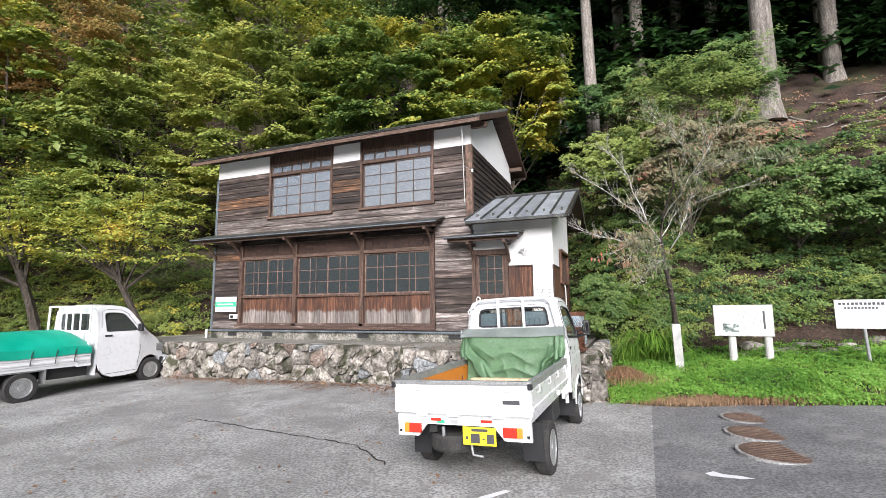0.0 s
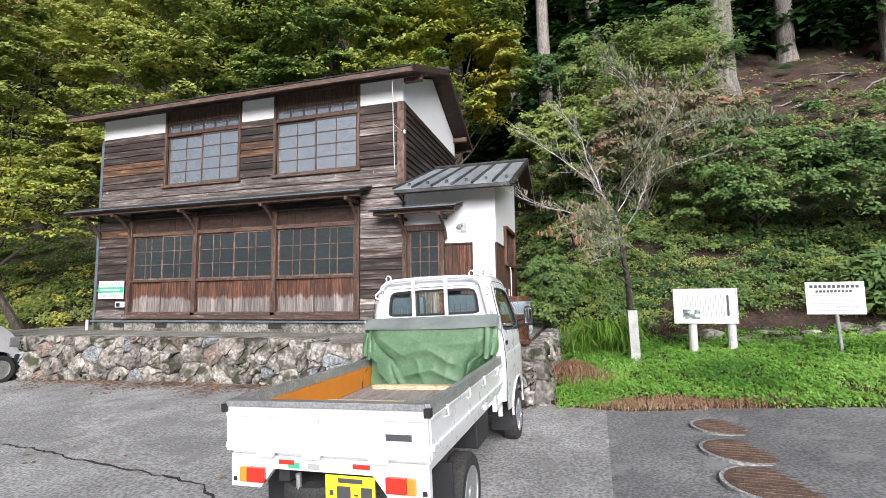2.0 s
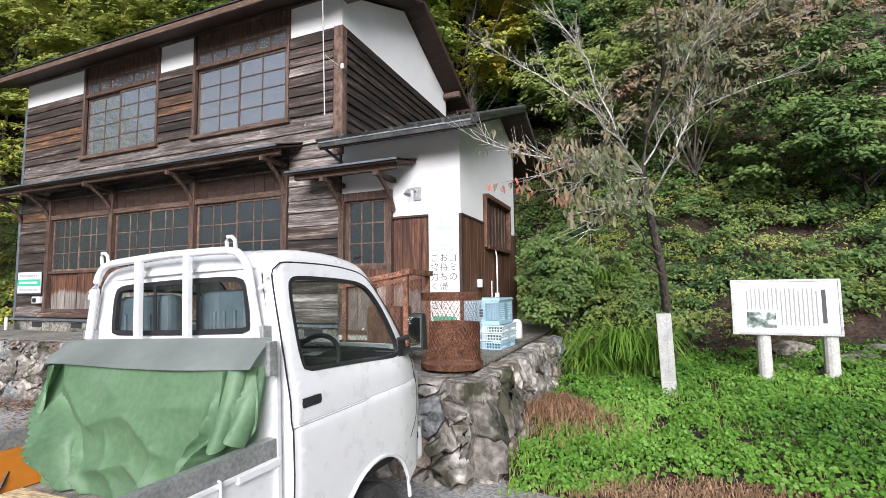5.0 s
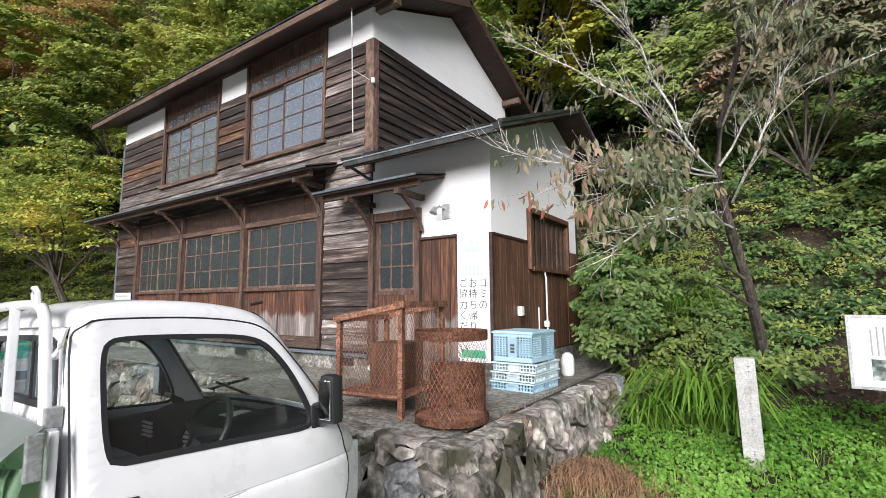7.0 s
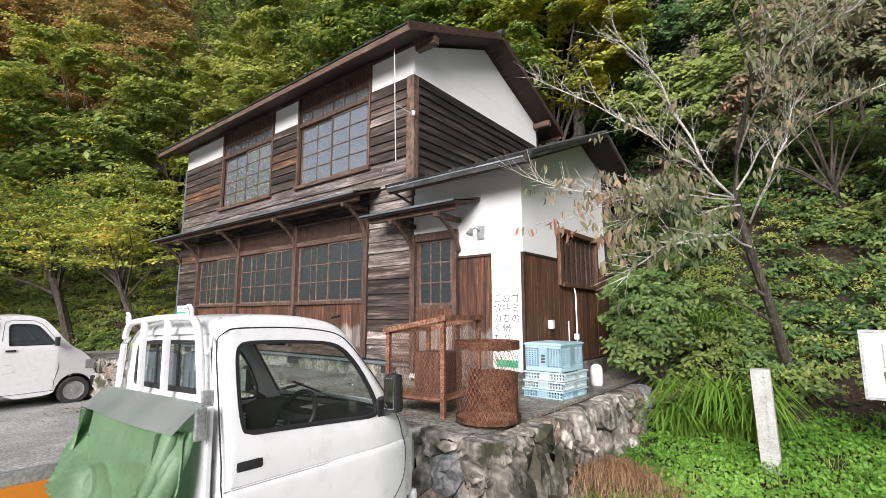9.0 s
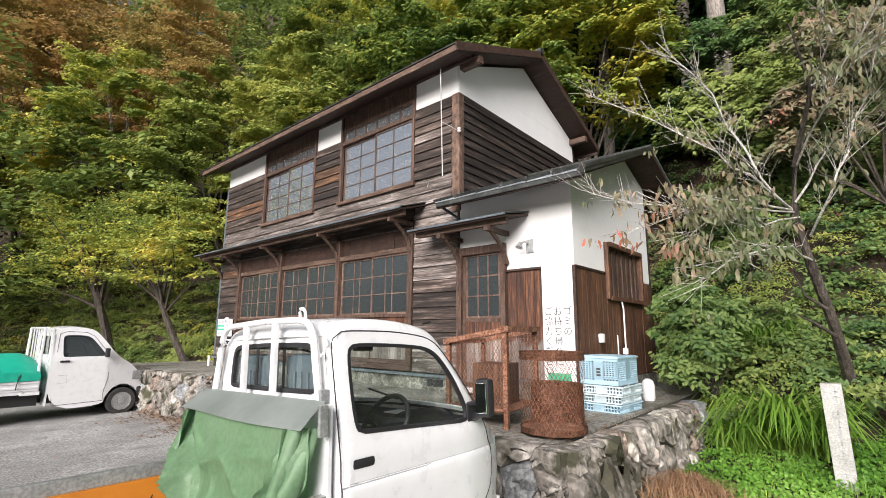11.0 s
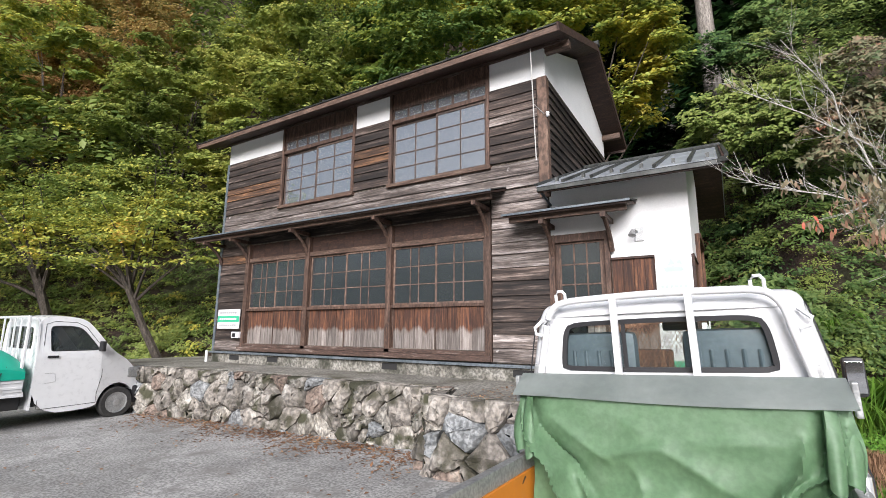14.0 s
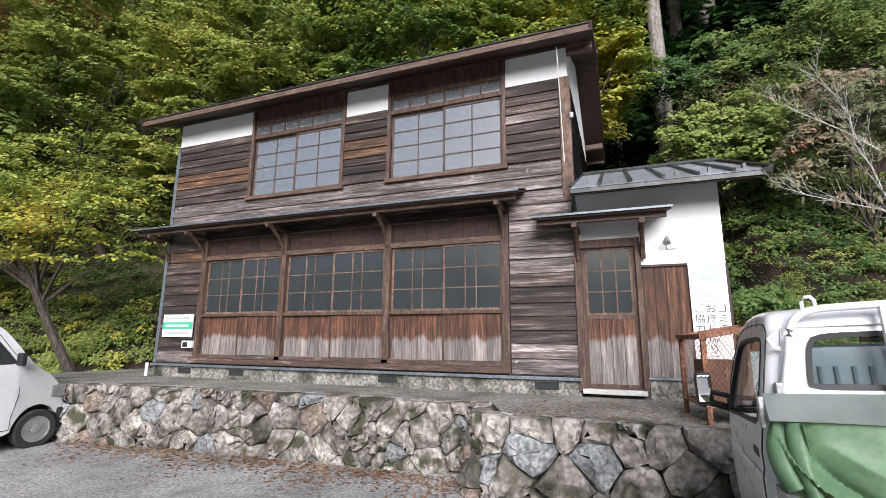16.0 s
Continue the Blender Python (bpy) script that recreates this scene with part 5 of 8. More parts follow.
    cover("undergrowth", (-1.2, 11), (12.3, 19), 420, 110, (0.25, 0.5), (0.04, 0.09), fern_leaf, "pale green ferns on the slope", keep=lambda x, y: ~red(x, y) & ~bare(x, y))
    cover("undergrowth", (-0.6, 9), (12.5, 15.5), 420, 90, (0.2, 0.42), (0.03, 0.07), weed_leaf, "pale yellow-green weeds on the lower slope", lift=(0.15, 0.45), keep=lambda x, y: ~bare(x, y), aspect=0.4)
    cover("undergrowth", (3.5, 14), (15.5, 21), 170, 80, (0.25, 0.5), (0.06, 0.12), fern_leaf, "scattered green plants on the bare slope")
    cover("undergrowth", (-13, 0.5), (16.4, 23), 520, 90, (0.35, 0.7), (0.07, 0.15), green_leaf, "green undergrowth behind the house")
    cover("undergrowth", (-3, 3), (15, 21.5), 260, 90, (0.35, 0.65), (0.06, 0.13), fern_leaf, "leafy pale green undergrowth beside the house")
    cover("undergrowth", (-32, -12.3), (4, 18), 1500, 90, (0.35, 0.7), (0.06, 0.12), fern_leaf, "mixed green undergrowth under the trees", keep=lambda x, y: hill(x, y) > lot(x, y) + 0.2)
    cover("undergrowth", (-30, -12.5), (6, 14), 600, 80, (0.3, 0.55), (0.06, 0.12), cherry_leaf, "yellowing undergrowth under the cherry trees", keep=lambda x, y: hill(x, y) > lot(x, y) + 0.15)
    cover("undergrowth", (-24, -12.6), (8.5, 13), 420, 80, (0.25, 0.5), (0.06, 0.12), fern_leaf, "pale green bushes under the cherry trees", keep=lambda x, y: hill(x, y) > lot(x, y) + 0.12)
    cover("fallen_leaves", (-14, 14), (15.5, 22), 380, 30, (0.35, 0.7), (0.06, 0.13), litter, "brown fallen leaves and twigs on the slope", lift=(0.0, 0.05), flat=0.08)
    cover("verge_plants", (-0.4, 11), (7.8, 12.5), 3000, 44, (0.10, 0.24), (0.02, 0.048), clover, "bright green weeds and clover on the verge", lift=(0.02, 0.07), aspect=0.8, keep=lambda x, y: y > 8.36 - 0.046 * x + 0.05 * np.sin(x * 2.1) + 0.5 * np.exp(-(x - 1.2) ** 2 / 0.7))
    # grass blades, long tufts and straw
    n = 9000
    p = np.stack([rng.uniform(-0.45, 10, n), rng.uniform(7.8, 12.5, n)], 1)
    p = p[(p[:, 1] > 8.34 - 0.046 * p[:, 0]) & ~((np.abs(p[:, 0] - 1.2) < 0.9) & (p[:, 1] < 8.9))]
    a = rng.uniform(0, 2 * np.pi, len(p))
    tagged(blades("verge_grass", np.column_stack([p, hill(p[:, 0], p[:, 1])]), np.stack([np.cos(a), np.sin(a), np.zeros(len(p))], 1), rng.uniform(0.08, 0.24, len(p)), 0.008, sasa), "thin green grass on the verge", "grass", kind="stuff")
    for x, y, k, s, lab in ((0.45, 11.85, 150, 0.78, "big arching tuft of long green grass"), (-0.25, 12.9, 110, 0.55, "arching tuft of long green grass on the slope"), (0.1, 13.6, 110, 0.55, "arching tuft of long green grass higher on the slope"), (0.75, 11.7, 100, 0.68, "small arching tuft of long green grass"), (0.05, 11.6, 80, 0.5, "low tuft of long grass at the wall end")):
        z = float(hill(x, y))
        tuft = thing("grass_tuft", (x, y, z), lab, "grass", "grass tufts")
        a = rng.uniform(0, 2 * np.pi, k)
        root = np.stack([x + rng.normal(size=k) * 0.12, y + rng.normal(size=k) * 0.10, np.full(k, z + 0.05)], 1)
        blades("foliage", root, np.stack([np.cos(a), np.sin(a) - 0.35, np.zeros(k)], 1), rng.uniform(0.6, 1.3, k) * s * 1.15, 0.026, sasa, tuft)
    n = 1600
    a = rng.uniform(0, 2 * np.pi, n)
    q = np.abs(rng.normal(size=n)) * 0.22
    root = np.stack([-0.12 + q * np.cos(a) * 1.5, 9.75 + q * np.sin(a) * 1.2, 0.12 + 0.15 * np.exp(-(q / 0.25) ** 2) + rng.uniform(-0.03, 0.03, n)], 1)
    d = rng.uniform(0, 2 * np.pi, n)
    heap = thing("straw_heap", (-0.12, 9.75, 0.12), "small heap of reddish brown dry straw at the wall foot", "straw heap")
    blades("straw", root, np.stack([np.cos(d), np.sin(d), np.full(n, -0.35)], 1), rng.uniform(0.12, 0.3, n), 0.006, hay, heap)
    n = 2600
    root = np.stack([rng.normal(size=n) * 0.6 + 1.2, rng.normal(size=n) * 0.13 + 8.5, np.zeros(n)], 1)
    root[:, 2] = hill(root[:, 0], root[:, 1]) + 0.035
    d = rng.uniform(0, 2 * np.pi, n)
    tagged(blades("dry_grass", root, np.stack([np.cos(d), np.sin(d), np.full(n, -0.86)], 1), rng.uniform(0.06, 0.16, n), 0.006, hay), "mat of dry brown cut grass at the asphalt edge", "dry grass", kind="stuff")
    # fallen leaves at the wall foot and on the lot
    n = 2600
    x = rng.uniform(-11.3, -4.4, n)
    y = 9.15 - np.abs(rng.normal(size=n)) * (0.25 + 0.25 * np.sin(x * 1.7) ** 2)
    pts = np.stack([x, y, lot(x, y) + 0.012], 1)
    x2, y2 = rng.uniform(-11, 0, 420), rng.uniform(2, 9, 420)
    pts = np.concatenate([pts, np.stack([x2, y2, lot(x2, y2) + 0.012], 1)])
    tagged(leaves("fallen_leaves", pts, rng.normal(size=(len(pts), 3)) * 0.2 + np.array([0, 0, 1.0]), rng.uniform(0.03, 0.08, len(pts)), 0.5, litter), "brown fallen leaves along the wall foot", "fallen leaves", kind="stuff")
    # litter on the terrace edge and under the crates
    n = 700
    x, y = rng.uniform(-4.0, -0.75, n), 8.8 + np.abs(rng.normal(size=n)) * 0.7
    k = (y < 10.5) | (x > -1.4)
    x, y = x[k], y[k]
    pts = np.stack([x, y, np.full(len(x), TERRACE + 0.008)], 1)
    tagged(leaves("fallen_leaves", pts, rng.normal(size=(len(pts), 3)) * 0.25 + np.array([0, 0, 1.0]), rng.uniform(0.02, 0.06, len(pts)), 0.45, litter), "brown fallen leaves scattered on the terrace", "fallen leaves", kind="stuff")
    # larger shrubs on the slope
    shrub(ground_point(2.3, 16.8), (2.2, 16.2, 8.0), (2.4, 1.3, 1.7), 70, 210, fern_leaf, "feathery light green shrub on the slope", (0.07, 0.14), (0.4, 0.8), 0.4)
    shrub(ground_point(4.2, 14.6), (4.2, 14.0, 4.2), (2.0, 1.1, 1.7), 80, 240, green_leaf, "broad dense green shrub on the slope", (0.06, 0.12), (0.35, 0.6))
    shrub(ground_point(7.0, 14.4), (6.9, 13.6, 4.0), (1.9, 1.1, 1.7), 70, 240, green_leaf, "dense green shrub beside the notice board", (0.06, 0.12), (0.35, 0.6))
    shrub(ground_point(1.9, 15.0), (1.7, 14.6, 5.6), (1.7, 0.9, 1.5), 46, 170, dry_leaf, "shrub of drooping grey-brown leaves on the slope", (0.09, 0.16), (0.3, 0.5), 0.33)
    shrub(ground_point(-0.4, 13.2), (-0.55, 12.7, 1.5), (0.65, 0.6, 0.8), 40, 170, green_leaf, "dark green shrub against the annex side", (0.06, 0.12), (0.22, 0.4))
    shrub(ground_point(-0.2, 16.5), (-0.4, 16.0, 6.0), (1.6, 1.0, 1.6), 60, 190, fern_leaf, "leafy green shrub behind the annex roof", (0.08, 0.15), (0.35, 0.6))
    shrub(ground_point(0.4, 19.5), (0.2, 19.0, 9.6), (1.9, 1.0, 1.3), 60, 190, green_leaf, "green shrub below the cedar trunks", (0.09, 0.17), (0.4, 0.7))
    shrub(ground_point(9.5, 13.0), (9.3, 12.4, 2.4), (1.8, 1.0, 1.5), 50, 170, green_leaf, "dark green shrub at the end of the verge", (0.09, 0.17), (0.35, 0.6))
    shrub(ground_point(5.6, 12.6), (5.5, 12.4, 1.6), (0.7, 0.5, 0.6), 24, 120, green_leaf, "glossy long-leaved shrub by the notice board", (0.14, 0.24), (0.2, 0.35), 0.28)
    shrub(ground_point(3.6, 17.4), (3.6, 16.9, 8.9), (1.7, 1.0, 1.3), 64, 200, green_leaf, "leafy green shrub in front of the cedar trunks", (0.07, 0.13), (0.35, 0.65), 0.45)
    shrub(ground_point(3.2, 14.9), (3.2, 14.3, 5.5), (1.4, 0.8, 1.2), 40, 170, dry_leaf, "tangled shrub of withered brown leaves on the slope", (0.08, 0.15), (0.28, 0.5), 0.3)
    dry_tree()
    # dead branches on the bare slope
    r = random.Random(77)
    for k in range(40):
        x, y = r.uniform(3.5, 12), r.uniform(15.5, 21)
        a, l = r.uniform(0, 6.28), r.uniform(0.5, 1.8)
        pts = [ground_point(x + math.cos(a) * l * f, y + 0.5 * math.sin(a) * l * f) for f in (0, 0.5, 1)]
        pts = [(p[0], p[1], p[2] + 0.05 + r.uniform(0, 0.06)) for p in pts]
        tagged(part("dead_branch", tubes((pts, [0.035, 0.028, 0.012]), seg=5), bark), "grey dead branch lying on the slope", "branch", "dead branches on the slope")
    # loose stones at the foot of the slope
    r = random.Random(33)
    for k in range(34):
        x, y = r.uniform(2.2, 7.5), r.uniform(11.9, 12.5)
        bm = bmesh.new()
        bmesh.ops.create_icosphere(bm, subdivisions=2, radius=1)
        sx, sy, sz = r.uniform(0.1, 0.3), r.uniform(0.08, 0.18), r.uniform(0.05, 0.12)
        z = float(hill(x, y))
        for v in bm.verts:
            n_ = 1 + 0.3 * noise.noise(v.co * 1.6 + Vector((k, 0, 0)))
            v.co = Vector((x + v.co.x * sx * n_, y + v.co.y * sy * n_, z + 0.03 + v.co.z * sz * n_))
        tagged(part("rock", bm, stone_mat), "grey-brown loose stone at the foot of the slope", "stone", "stones at the slope foot")
    # woods added across the lot, behind the viewer, seen only in window reflections
    n = 300
    px, py = rng.uniform(-70, 70, n), rng.uniform(-60, -40, n)
    c = np.stack([px, py, rng.uniform(-2, 8, n) + 0.35 * (-40 - py)], 1)
    pts, nrm = pad_cloud(c, rng.uniform(2.5, 5, n), 60, 0.8)
    tagged(leaves("far_woods", pts, nrm, rng.uniform(1.0, 1.8, len(pts)), 0.7, green_leaf), "green woods added unseen behind the viewer for the windows to reflect", "wood", kind="stuff")


planting()

# ---- parked trucks ----
def holed(bm, outer, inner, place, thick):
    """A sheet with an opening: matching outer and inner outlines, laid out by place(u, v, depth)."""
    n = len(outer)
    o0, i0 = [bm.verts.new(place(u, v, 0)) for u, v in outer], [bm.verts.new(place(u, v, 0)) for u, v in inner]
    o1, i1 = [bm.verts.new(place(u, v, thick)) for u, v in outer], [bm.verts.new(place(u, v, thick)) for u, v in inner]
    for k in range(n):
        j = (k + 1) % n
        for q in ((o0[k], o0[j], i0[j], i0[k]), (o1[k], o1[j], i1[j], i1[k]), (o0[k], o0[j], o1[j], o1[k]), (i0[k], i0[j], i1[j], i1[k])):
            bm.faces.new(q)
    return bm


def loft(bm, rings):
    """Faces between rows of points."""
    vs = [[bm.verts.new(p) for p in r] for r in rings]
    for a, b in zip(vs, vs[1:]):
        for k in range(len(a) - 1):
            bm.faces.new((a[k], a[k + 1], b[k + 1], b[k]))
    return bm


def wheel(parent, x, y, z, r, width, side, spokes, label=""):
    """A tyre with its rim as the part's piece; side +1 faces +x."""
    s = side
    bm = bmesh.new()
    lathe(bm, (x, y, z), [(-s * width / 2, r * 0.62), (-s * width / 2, r * 0.93), (-s * width * 0.36, r), (s * width * 0.36, r), (s * width / 2, r * 0.93), (s * width / 2, r * 0.66), (s * width * 0.30, r * 0.62)], 28)
    ty = part("wheel", bm, rubber, parent, "black tyre on a steel rim", smooth=False)
    bm = bmesh.new()
    lathe(bm, (x, y, z), [(s * width * 0.28, r * 0.3), (s * width * 0.30, r * 0.55), (s * width * 0.5, r * 0.60), (s * width * 0.52, r * 0.66), (s * width * 0.46, r * 0.66)], 28)
    part("rim", bm, galv if not spokes else steel_wheel, ty, smooth=True)
    bm = bmesh.new()
    lathe(bm, (x, y, z), [(s * width * 0.26, r * 0.22), (s * width * 0.50, r * 0.2), (s * width * 0.52, r * 0.12)], 16)
    part("hub", bm, steel_wheel, ty)
    for k in range(10 if spokes else 8):
        a = 2 * math.pi * k / (10 if spokes else 8)
        bm = bmesh.new()
        if spokes:
            tube(bm, [(x + s * width * 0.49, y + math.cos(a) * r * 0.15, z + math.sin(a) * r * 0.15), (x + s * width * 0.44, y + math.cos(a) * r * 0.6, z + math.sin(a) * r * 0.6)], [0.022, 0.016], 5)
            part("spoke", bm, steel_wheel, ty)
        else:
            cy, cz = y + math.cos(a) * r * 0.44, z + math.sin(a) * r * 0.44
            lathe(bm, (x + s * width * 0.30, cy, cz), [(-s * 0.005, 0.02), (s * 0.006, 0.02)], 8)
            part("wheel_hole", bm, under_mat, ty)
    return ty


def flow(points, step=0.03, closed=False):
    """A smooth line of even steps through the points given."""
    P = [Vector(p) for p in points]
    n = len(P)
    res = []
    for i in range(n if closed else n - 1):
        p0, p1, p2, p3 = (P[k % n] if closed else P[min(max(k, 0), n - 1)] for k in (i - 1, i, i + 1, i + 2))
        m = max(1, round((p2 - p1).length / step))
        for k in range(m):
            f = k / m
            res.append(0.5 * (2 * p1 + (p2 - p0) * f + (2 * p0 - 5 * p1 + 4 * p2 - p3) * f * f + (3 * p1 - p0 - 3 * p2 + p3) * f ** 3))
    if not closed:
        res.append(P[-1])
    return res


def inset(loop, by):
    """A closed (u, v) loop moved to its inner side."""
    n = len(loop)
    area = sum(loop[k].x * loop[(k + 1) % n].y - loop[(k + 1) % n].x * loop[k].y for k in range(n))
    res = []
    for k in range(n):
        d = (loop[(k + 1) % n] - loop[k - 1]).normalized()
        res.append(loop[k] + Vector((-d.y, d.x)) * (by if area > 0 else -by))
    return res


def fill_2d(bm, loops, cuts_u, cuts_v):
    """A flat sheet in (0, u, v) bounded by closed loops (the later ones are holes), cut along a grid so that it can be shaped."""
    edges = []
    for loop in loops:
        vs = [bm.verts.new((0, p.x, p.y)) for p in loop]
        edges += [bm.edges.new((vs[k], vs[(k + 1) % len(vs)])) for k in range(len(vs))]
    bmesh.ops.triangle_fill(bm, edges=edges, use_beauty=True, use_dissolve=False, normal=(1, 0, 0))
    for axis, cuts in ((1, cuts_u), (2, cuts_v)):
        for c in cuts:
            co, no = Vector((0, 0, 0)), Vector((0, 0, 0))
            co[axis], no[axis] = c, 1
            bmesh.ops.bisect_plane(bm, geom=bm.verts[:] + bm.edges[:] + bm.faces[:], plane_co=co, plane_no=no, dist=1e-5)
    return bm


def step_up(e0, e1, x):
    t = min(max((x - e0) / (e1 - e0), 0), 1)
    return t * t * (3 - 2 * t)


def rounded(loop, times=2):
    """A closed loop with its corners cut round."""
    P = [Vector(p) for p in loop]
    for _ in range(times):
        P = [q for k in range(len(P)) for q in (P[k].lerp(P[(k + 1) % len(P)], 0.25), P[k].lerp(P[(k + 1) % len(P)], 0.75))]
    return P


def cab_shell(t, cx, O, I, width, ramp_z, tuck, nose_y, paint, glass):
    """A truck cab from its side profile O with the window opening I."""
    def half(y, z):
        return width - max(0, z - ramp_z) * tuck - max(0, y - nose_y) * 0.16
    for s in (1, -1):
        bm = bmesh.new()
        for depth in (0.0, 0.03):
            skin = bmesh.new()
            fill_2d(skin, [O, I], [7.3 + 0.1 * k for k in range(17)], [0.1 + 0.1 * k for k in range(16)])
            for v in skin.verts:
                v.co.x = cx + s * (half(v.co.y, v.co.z) - depth)
            me = bpy.data.meshes.new("skin")
            skin.to_mesh(me)
            skin.free()
            bm.from_mesh(me)
            bpy.data.meshes.remove(me)
        side = part("cab_side", bm, paint, t, smooth=True)
        bm = bmesh.new()
        bm.faces.new([bm.verts.new((cx + s * (half(y, z) - 0.02), y, z)) for y, z in I])
        g = part("side_window", bm, glass, side)
        g.visible_shadow = False
        bm = bmesh.new()
        loop = [Vector((cx + s * (half(y, z) + 0.003), y, z)) for y, z in I]
        mid = sum(loop, Vector()) / len(loop)
        holed(bm, [(p.y, p.z) for p in loop], [(mid.y + (p.y - mid.y) * 0.965, mid.z + (p.z - mid.z) * 0.94) for p in loop], lambda y, z, d: Vector((cx + s * (half(y, z) + 0.004 - d), y, z)), 0.03)
        part("window_seal", bm, black_plastic, side, "black rubber window seal")
    return half


KEI_POSE = pose(-1.55, 4.35, 0.55, 0, -2.3, -2.2) @ pose(1.51, -4.33, -0.55)


def kei_truck():
    cx = -1.51
    t = thing("kei_truck", (cx, 6.0, lot(cx, 6)), "small white open-bed truck with a white tubular guard frame", "truck")
    # side profile of the cab from the back over the roof to the nose, and the door window
    TOP = flow([(6.452, 0.42), (6.452, 0.9), (6.452, 1.3), (6.462, 1.53), (6.488, 1.625), (6.55, 1.668), (6.68, 1.682), (6.90, 1.675), (7.07, 1.65), (7.17, 1.618), (7.245, 1.56), (7.33, 1.445), (7.45, 1.265), (7.555, 1.105), (7.62, 1.045), (7.70, 0.985), (7.742, 0.88), (7.765, 0.70), (7.76, 0.52), (7.745, 0.36)], 0.025)
    WIN = flow([(6.548, 1.21), (6.541, 1.38), (6.545, 1.49), (6.565, 1.532), (6.62, 1.546), (6.80, 1.543), (7.0, 1.531), (7.11, 1.515), (7.18, 1.485), (7.24, 1.43), (7.31, 1.335), (7.38, 1.20), (7.402, 1.13), (7.392, 1.082), (7.33, 1.069), (7.15, 1.079), (6.97, 1.09), (6.75, 1.102), (6.61, 1.110), (6.568, 1.125)], 0.03, True)
    arch = [Vector((7.12 + 0.355 * math.cos(a), 0.22 + 0.34 * math.sin(a))) for a in (math.pi * k / 16 for k in range(17))]

    def half(y, z):
        lean = 0.155 * max(0, z - 1.0) + 0.10 * max(0, z - 1.0) ** 2 * 0.3
        return 0.742 - lean - 0.05 * step_up(7.35, 7.8, y) - 0.05 * step_up(7.6, 7.8, y) + 0.010 * step_up(0.893, 0.885, z) - 0.02 * step_up(0.75, 0.3, z)

    def normal(k):
        d = (TOP[min(k + 1, len(TOP) - 1)] - TOP[max(k - 1, 0)]).normalized()
        return Vector((-d.y, d.x))
    turn_in = ((0.0, -0.055), (0.006, -0.034), (0.019, -0.017), (0.037, -0.005), (0.062, 0.0))
    edge = [TOP[k] + normal(k) * turn_in[0][1] for k in range(len(TOP))]
    edge[0], edge[-1] = Vector((6.50, 0.42)), Vector((7.69, 0.36))
    outline = edge + [Vector((7.60, 0.34)), Vector((7.49, 0.30))] + arch[1:-1] + [Vector((6.76, 0.30)), Vector((6.55, 0.32))]
    grid_u, grid_v = [6.46 + 0.045 * k for k in range(30)], [0.32 + 0.045 * k for k in range(30)] + [0.884, 0.888, 0.894, 0.899]
    for s in (1, -1):
        bm = bmesh.new()
        for depth in (0.0, 0.010):
            skin = bmesh.new()
            fill_2d(skin, [outline, WIN], grid_u, grid_v)
            for v in skin.verts:
                y, z = v.co.y, v.co.z
                v.co.x = cx + s * (half(y, z) - 0.005 * (0.884 < z < 0.8945) - depth)
            rows_ = []
            for k in range(len(TOP)):
                n = normal(k)
                rows_.append([Vector((cx + s * (half(edge[k].x, edge[k].y) - inn - depth), *(edge[k] if i == 0 else TOP[k] + n * (off - depth * i / 4)))) for i, (inn, off) in enumerate(turn_in)])
            loft(skin, rows_)
            bmesh.ops.remove_doubles(skin, verts=skin.verts[:], dist=0.0015)
            me = bpy.data.meshes.new("skin")
            skin.to_mesh(me)
            skin.free()
            bm.from_mesh(me)
            bpy.data.meshes.remove(me)
        side = part("cab_side", bm, white_paint, t, smooth=True)
        lay = lambda p, d: Vector((cx + s * (half(p.x, p.y) - d), p.x, p.y))
        ring = inset(WIN, 0.017)
        bm = bmesh.new()
        rows_ = [[lay(p, d) for p in loop] for loop, d in ((WIN, 0.012), (inset(WIN, -0.002), -0.003), (ring, -0.002), (ring, 0.02))]
        loft(bm, [r + [r[0]] for r in rows_])
        bmesh.ops.remove_doubles(bm, verts=bm.verts[:], dist=0.0003)
        part("window_seal", bm, black_plastic, side, "black rubber window seal", smooth=True)
        bm = bmesh.new()
        bm.faces.new([bm.verts.new(lay(p, 0.012)) for p in ring])
        part("side_window", bm, car_glass, side).visible_shadow = False
        # inner door: pale upper frame, dark lining below the sill
        part("door_lining", boxes(((cx + s * 0.64, 6.52, 0.50), (cx + s * 0.70, 7.46, 1.045)), bevel=0.02), black_plastic, side, "black inner door lining")
    # roof, nose and windscreen between the two sides
    def across(k, crown, inn=0.062):
        y, z = edge[k]
        w = half(y, z) - inn
        p, n = TOP[k], normal(k)
        return [Vector((cx + u * w, p.x + n.x * crown * (1 - u * u), p.y + n.y * crown * (1 - u * u))) for u in (-1, -0.85, -0.6, -0.3, 0, 0.3, 0.6, 0.85, 1)]
    ids = range(len(TOP))
    i_roof = [k for k in ids if TOP[k].x < 7.2 and TOP[k].y > 1.585]
    i_glass = [k for k in ids if 7.16 < TOP[k].x < 7.575]
    i_nose = [k for k in ids if TOP[k].x > 7.54]
    for name, run, crown in (("roof", i_roof, 0.022), ("front_panel", i_nose, 0.03)):
        bm = bmesh.new()
        loft(bm, [across(k, crown) for k in run])
        bmesh.ops.recalc_face_normals(bm, faces=bm.faces[:])
        bmesh.ops.solidify(bm, geom=bm.faces[:], thickness=0.008)
        part(name, bm, white_paint, t, smooth=True)
    bm = bmesh.new()
    loft(bm, [[p - Vector((0, 0.006, 0.004)) for p in across(k, 0.026)] for k in i_glass])
    screen = part("windscreen", bm, car_glass, t, smooth=True)
    screen.visible_shadow = False
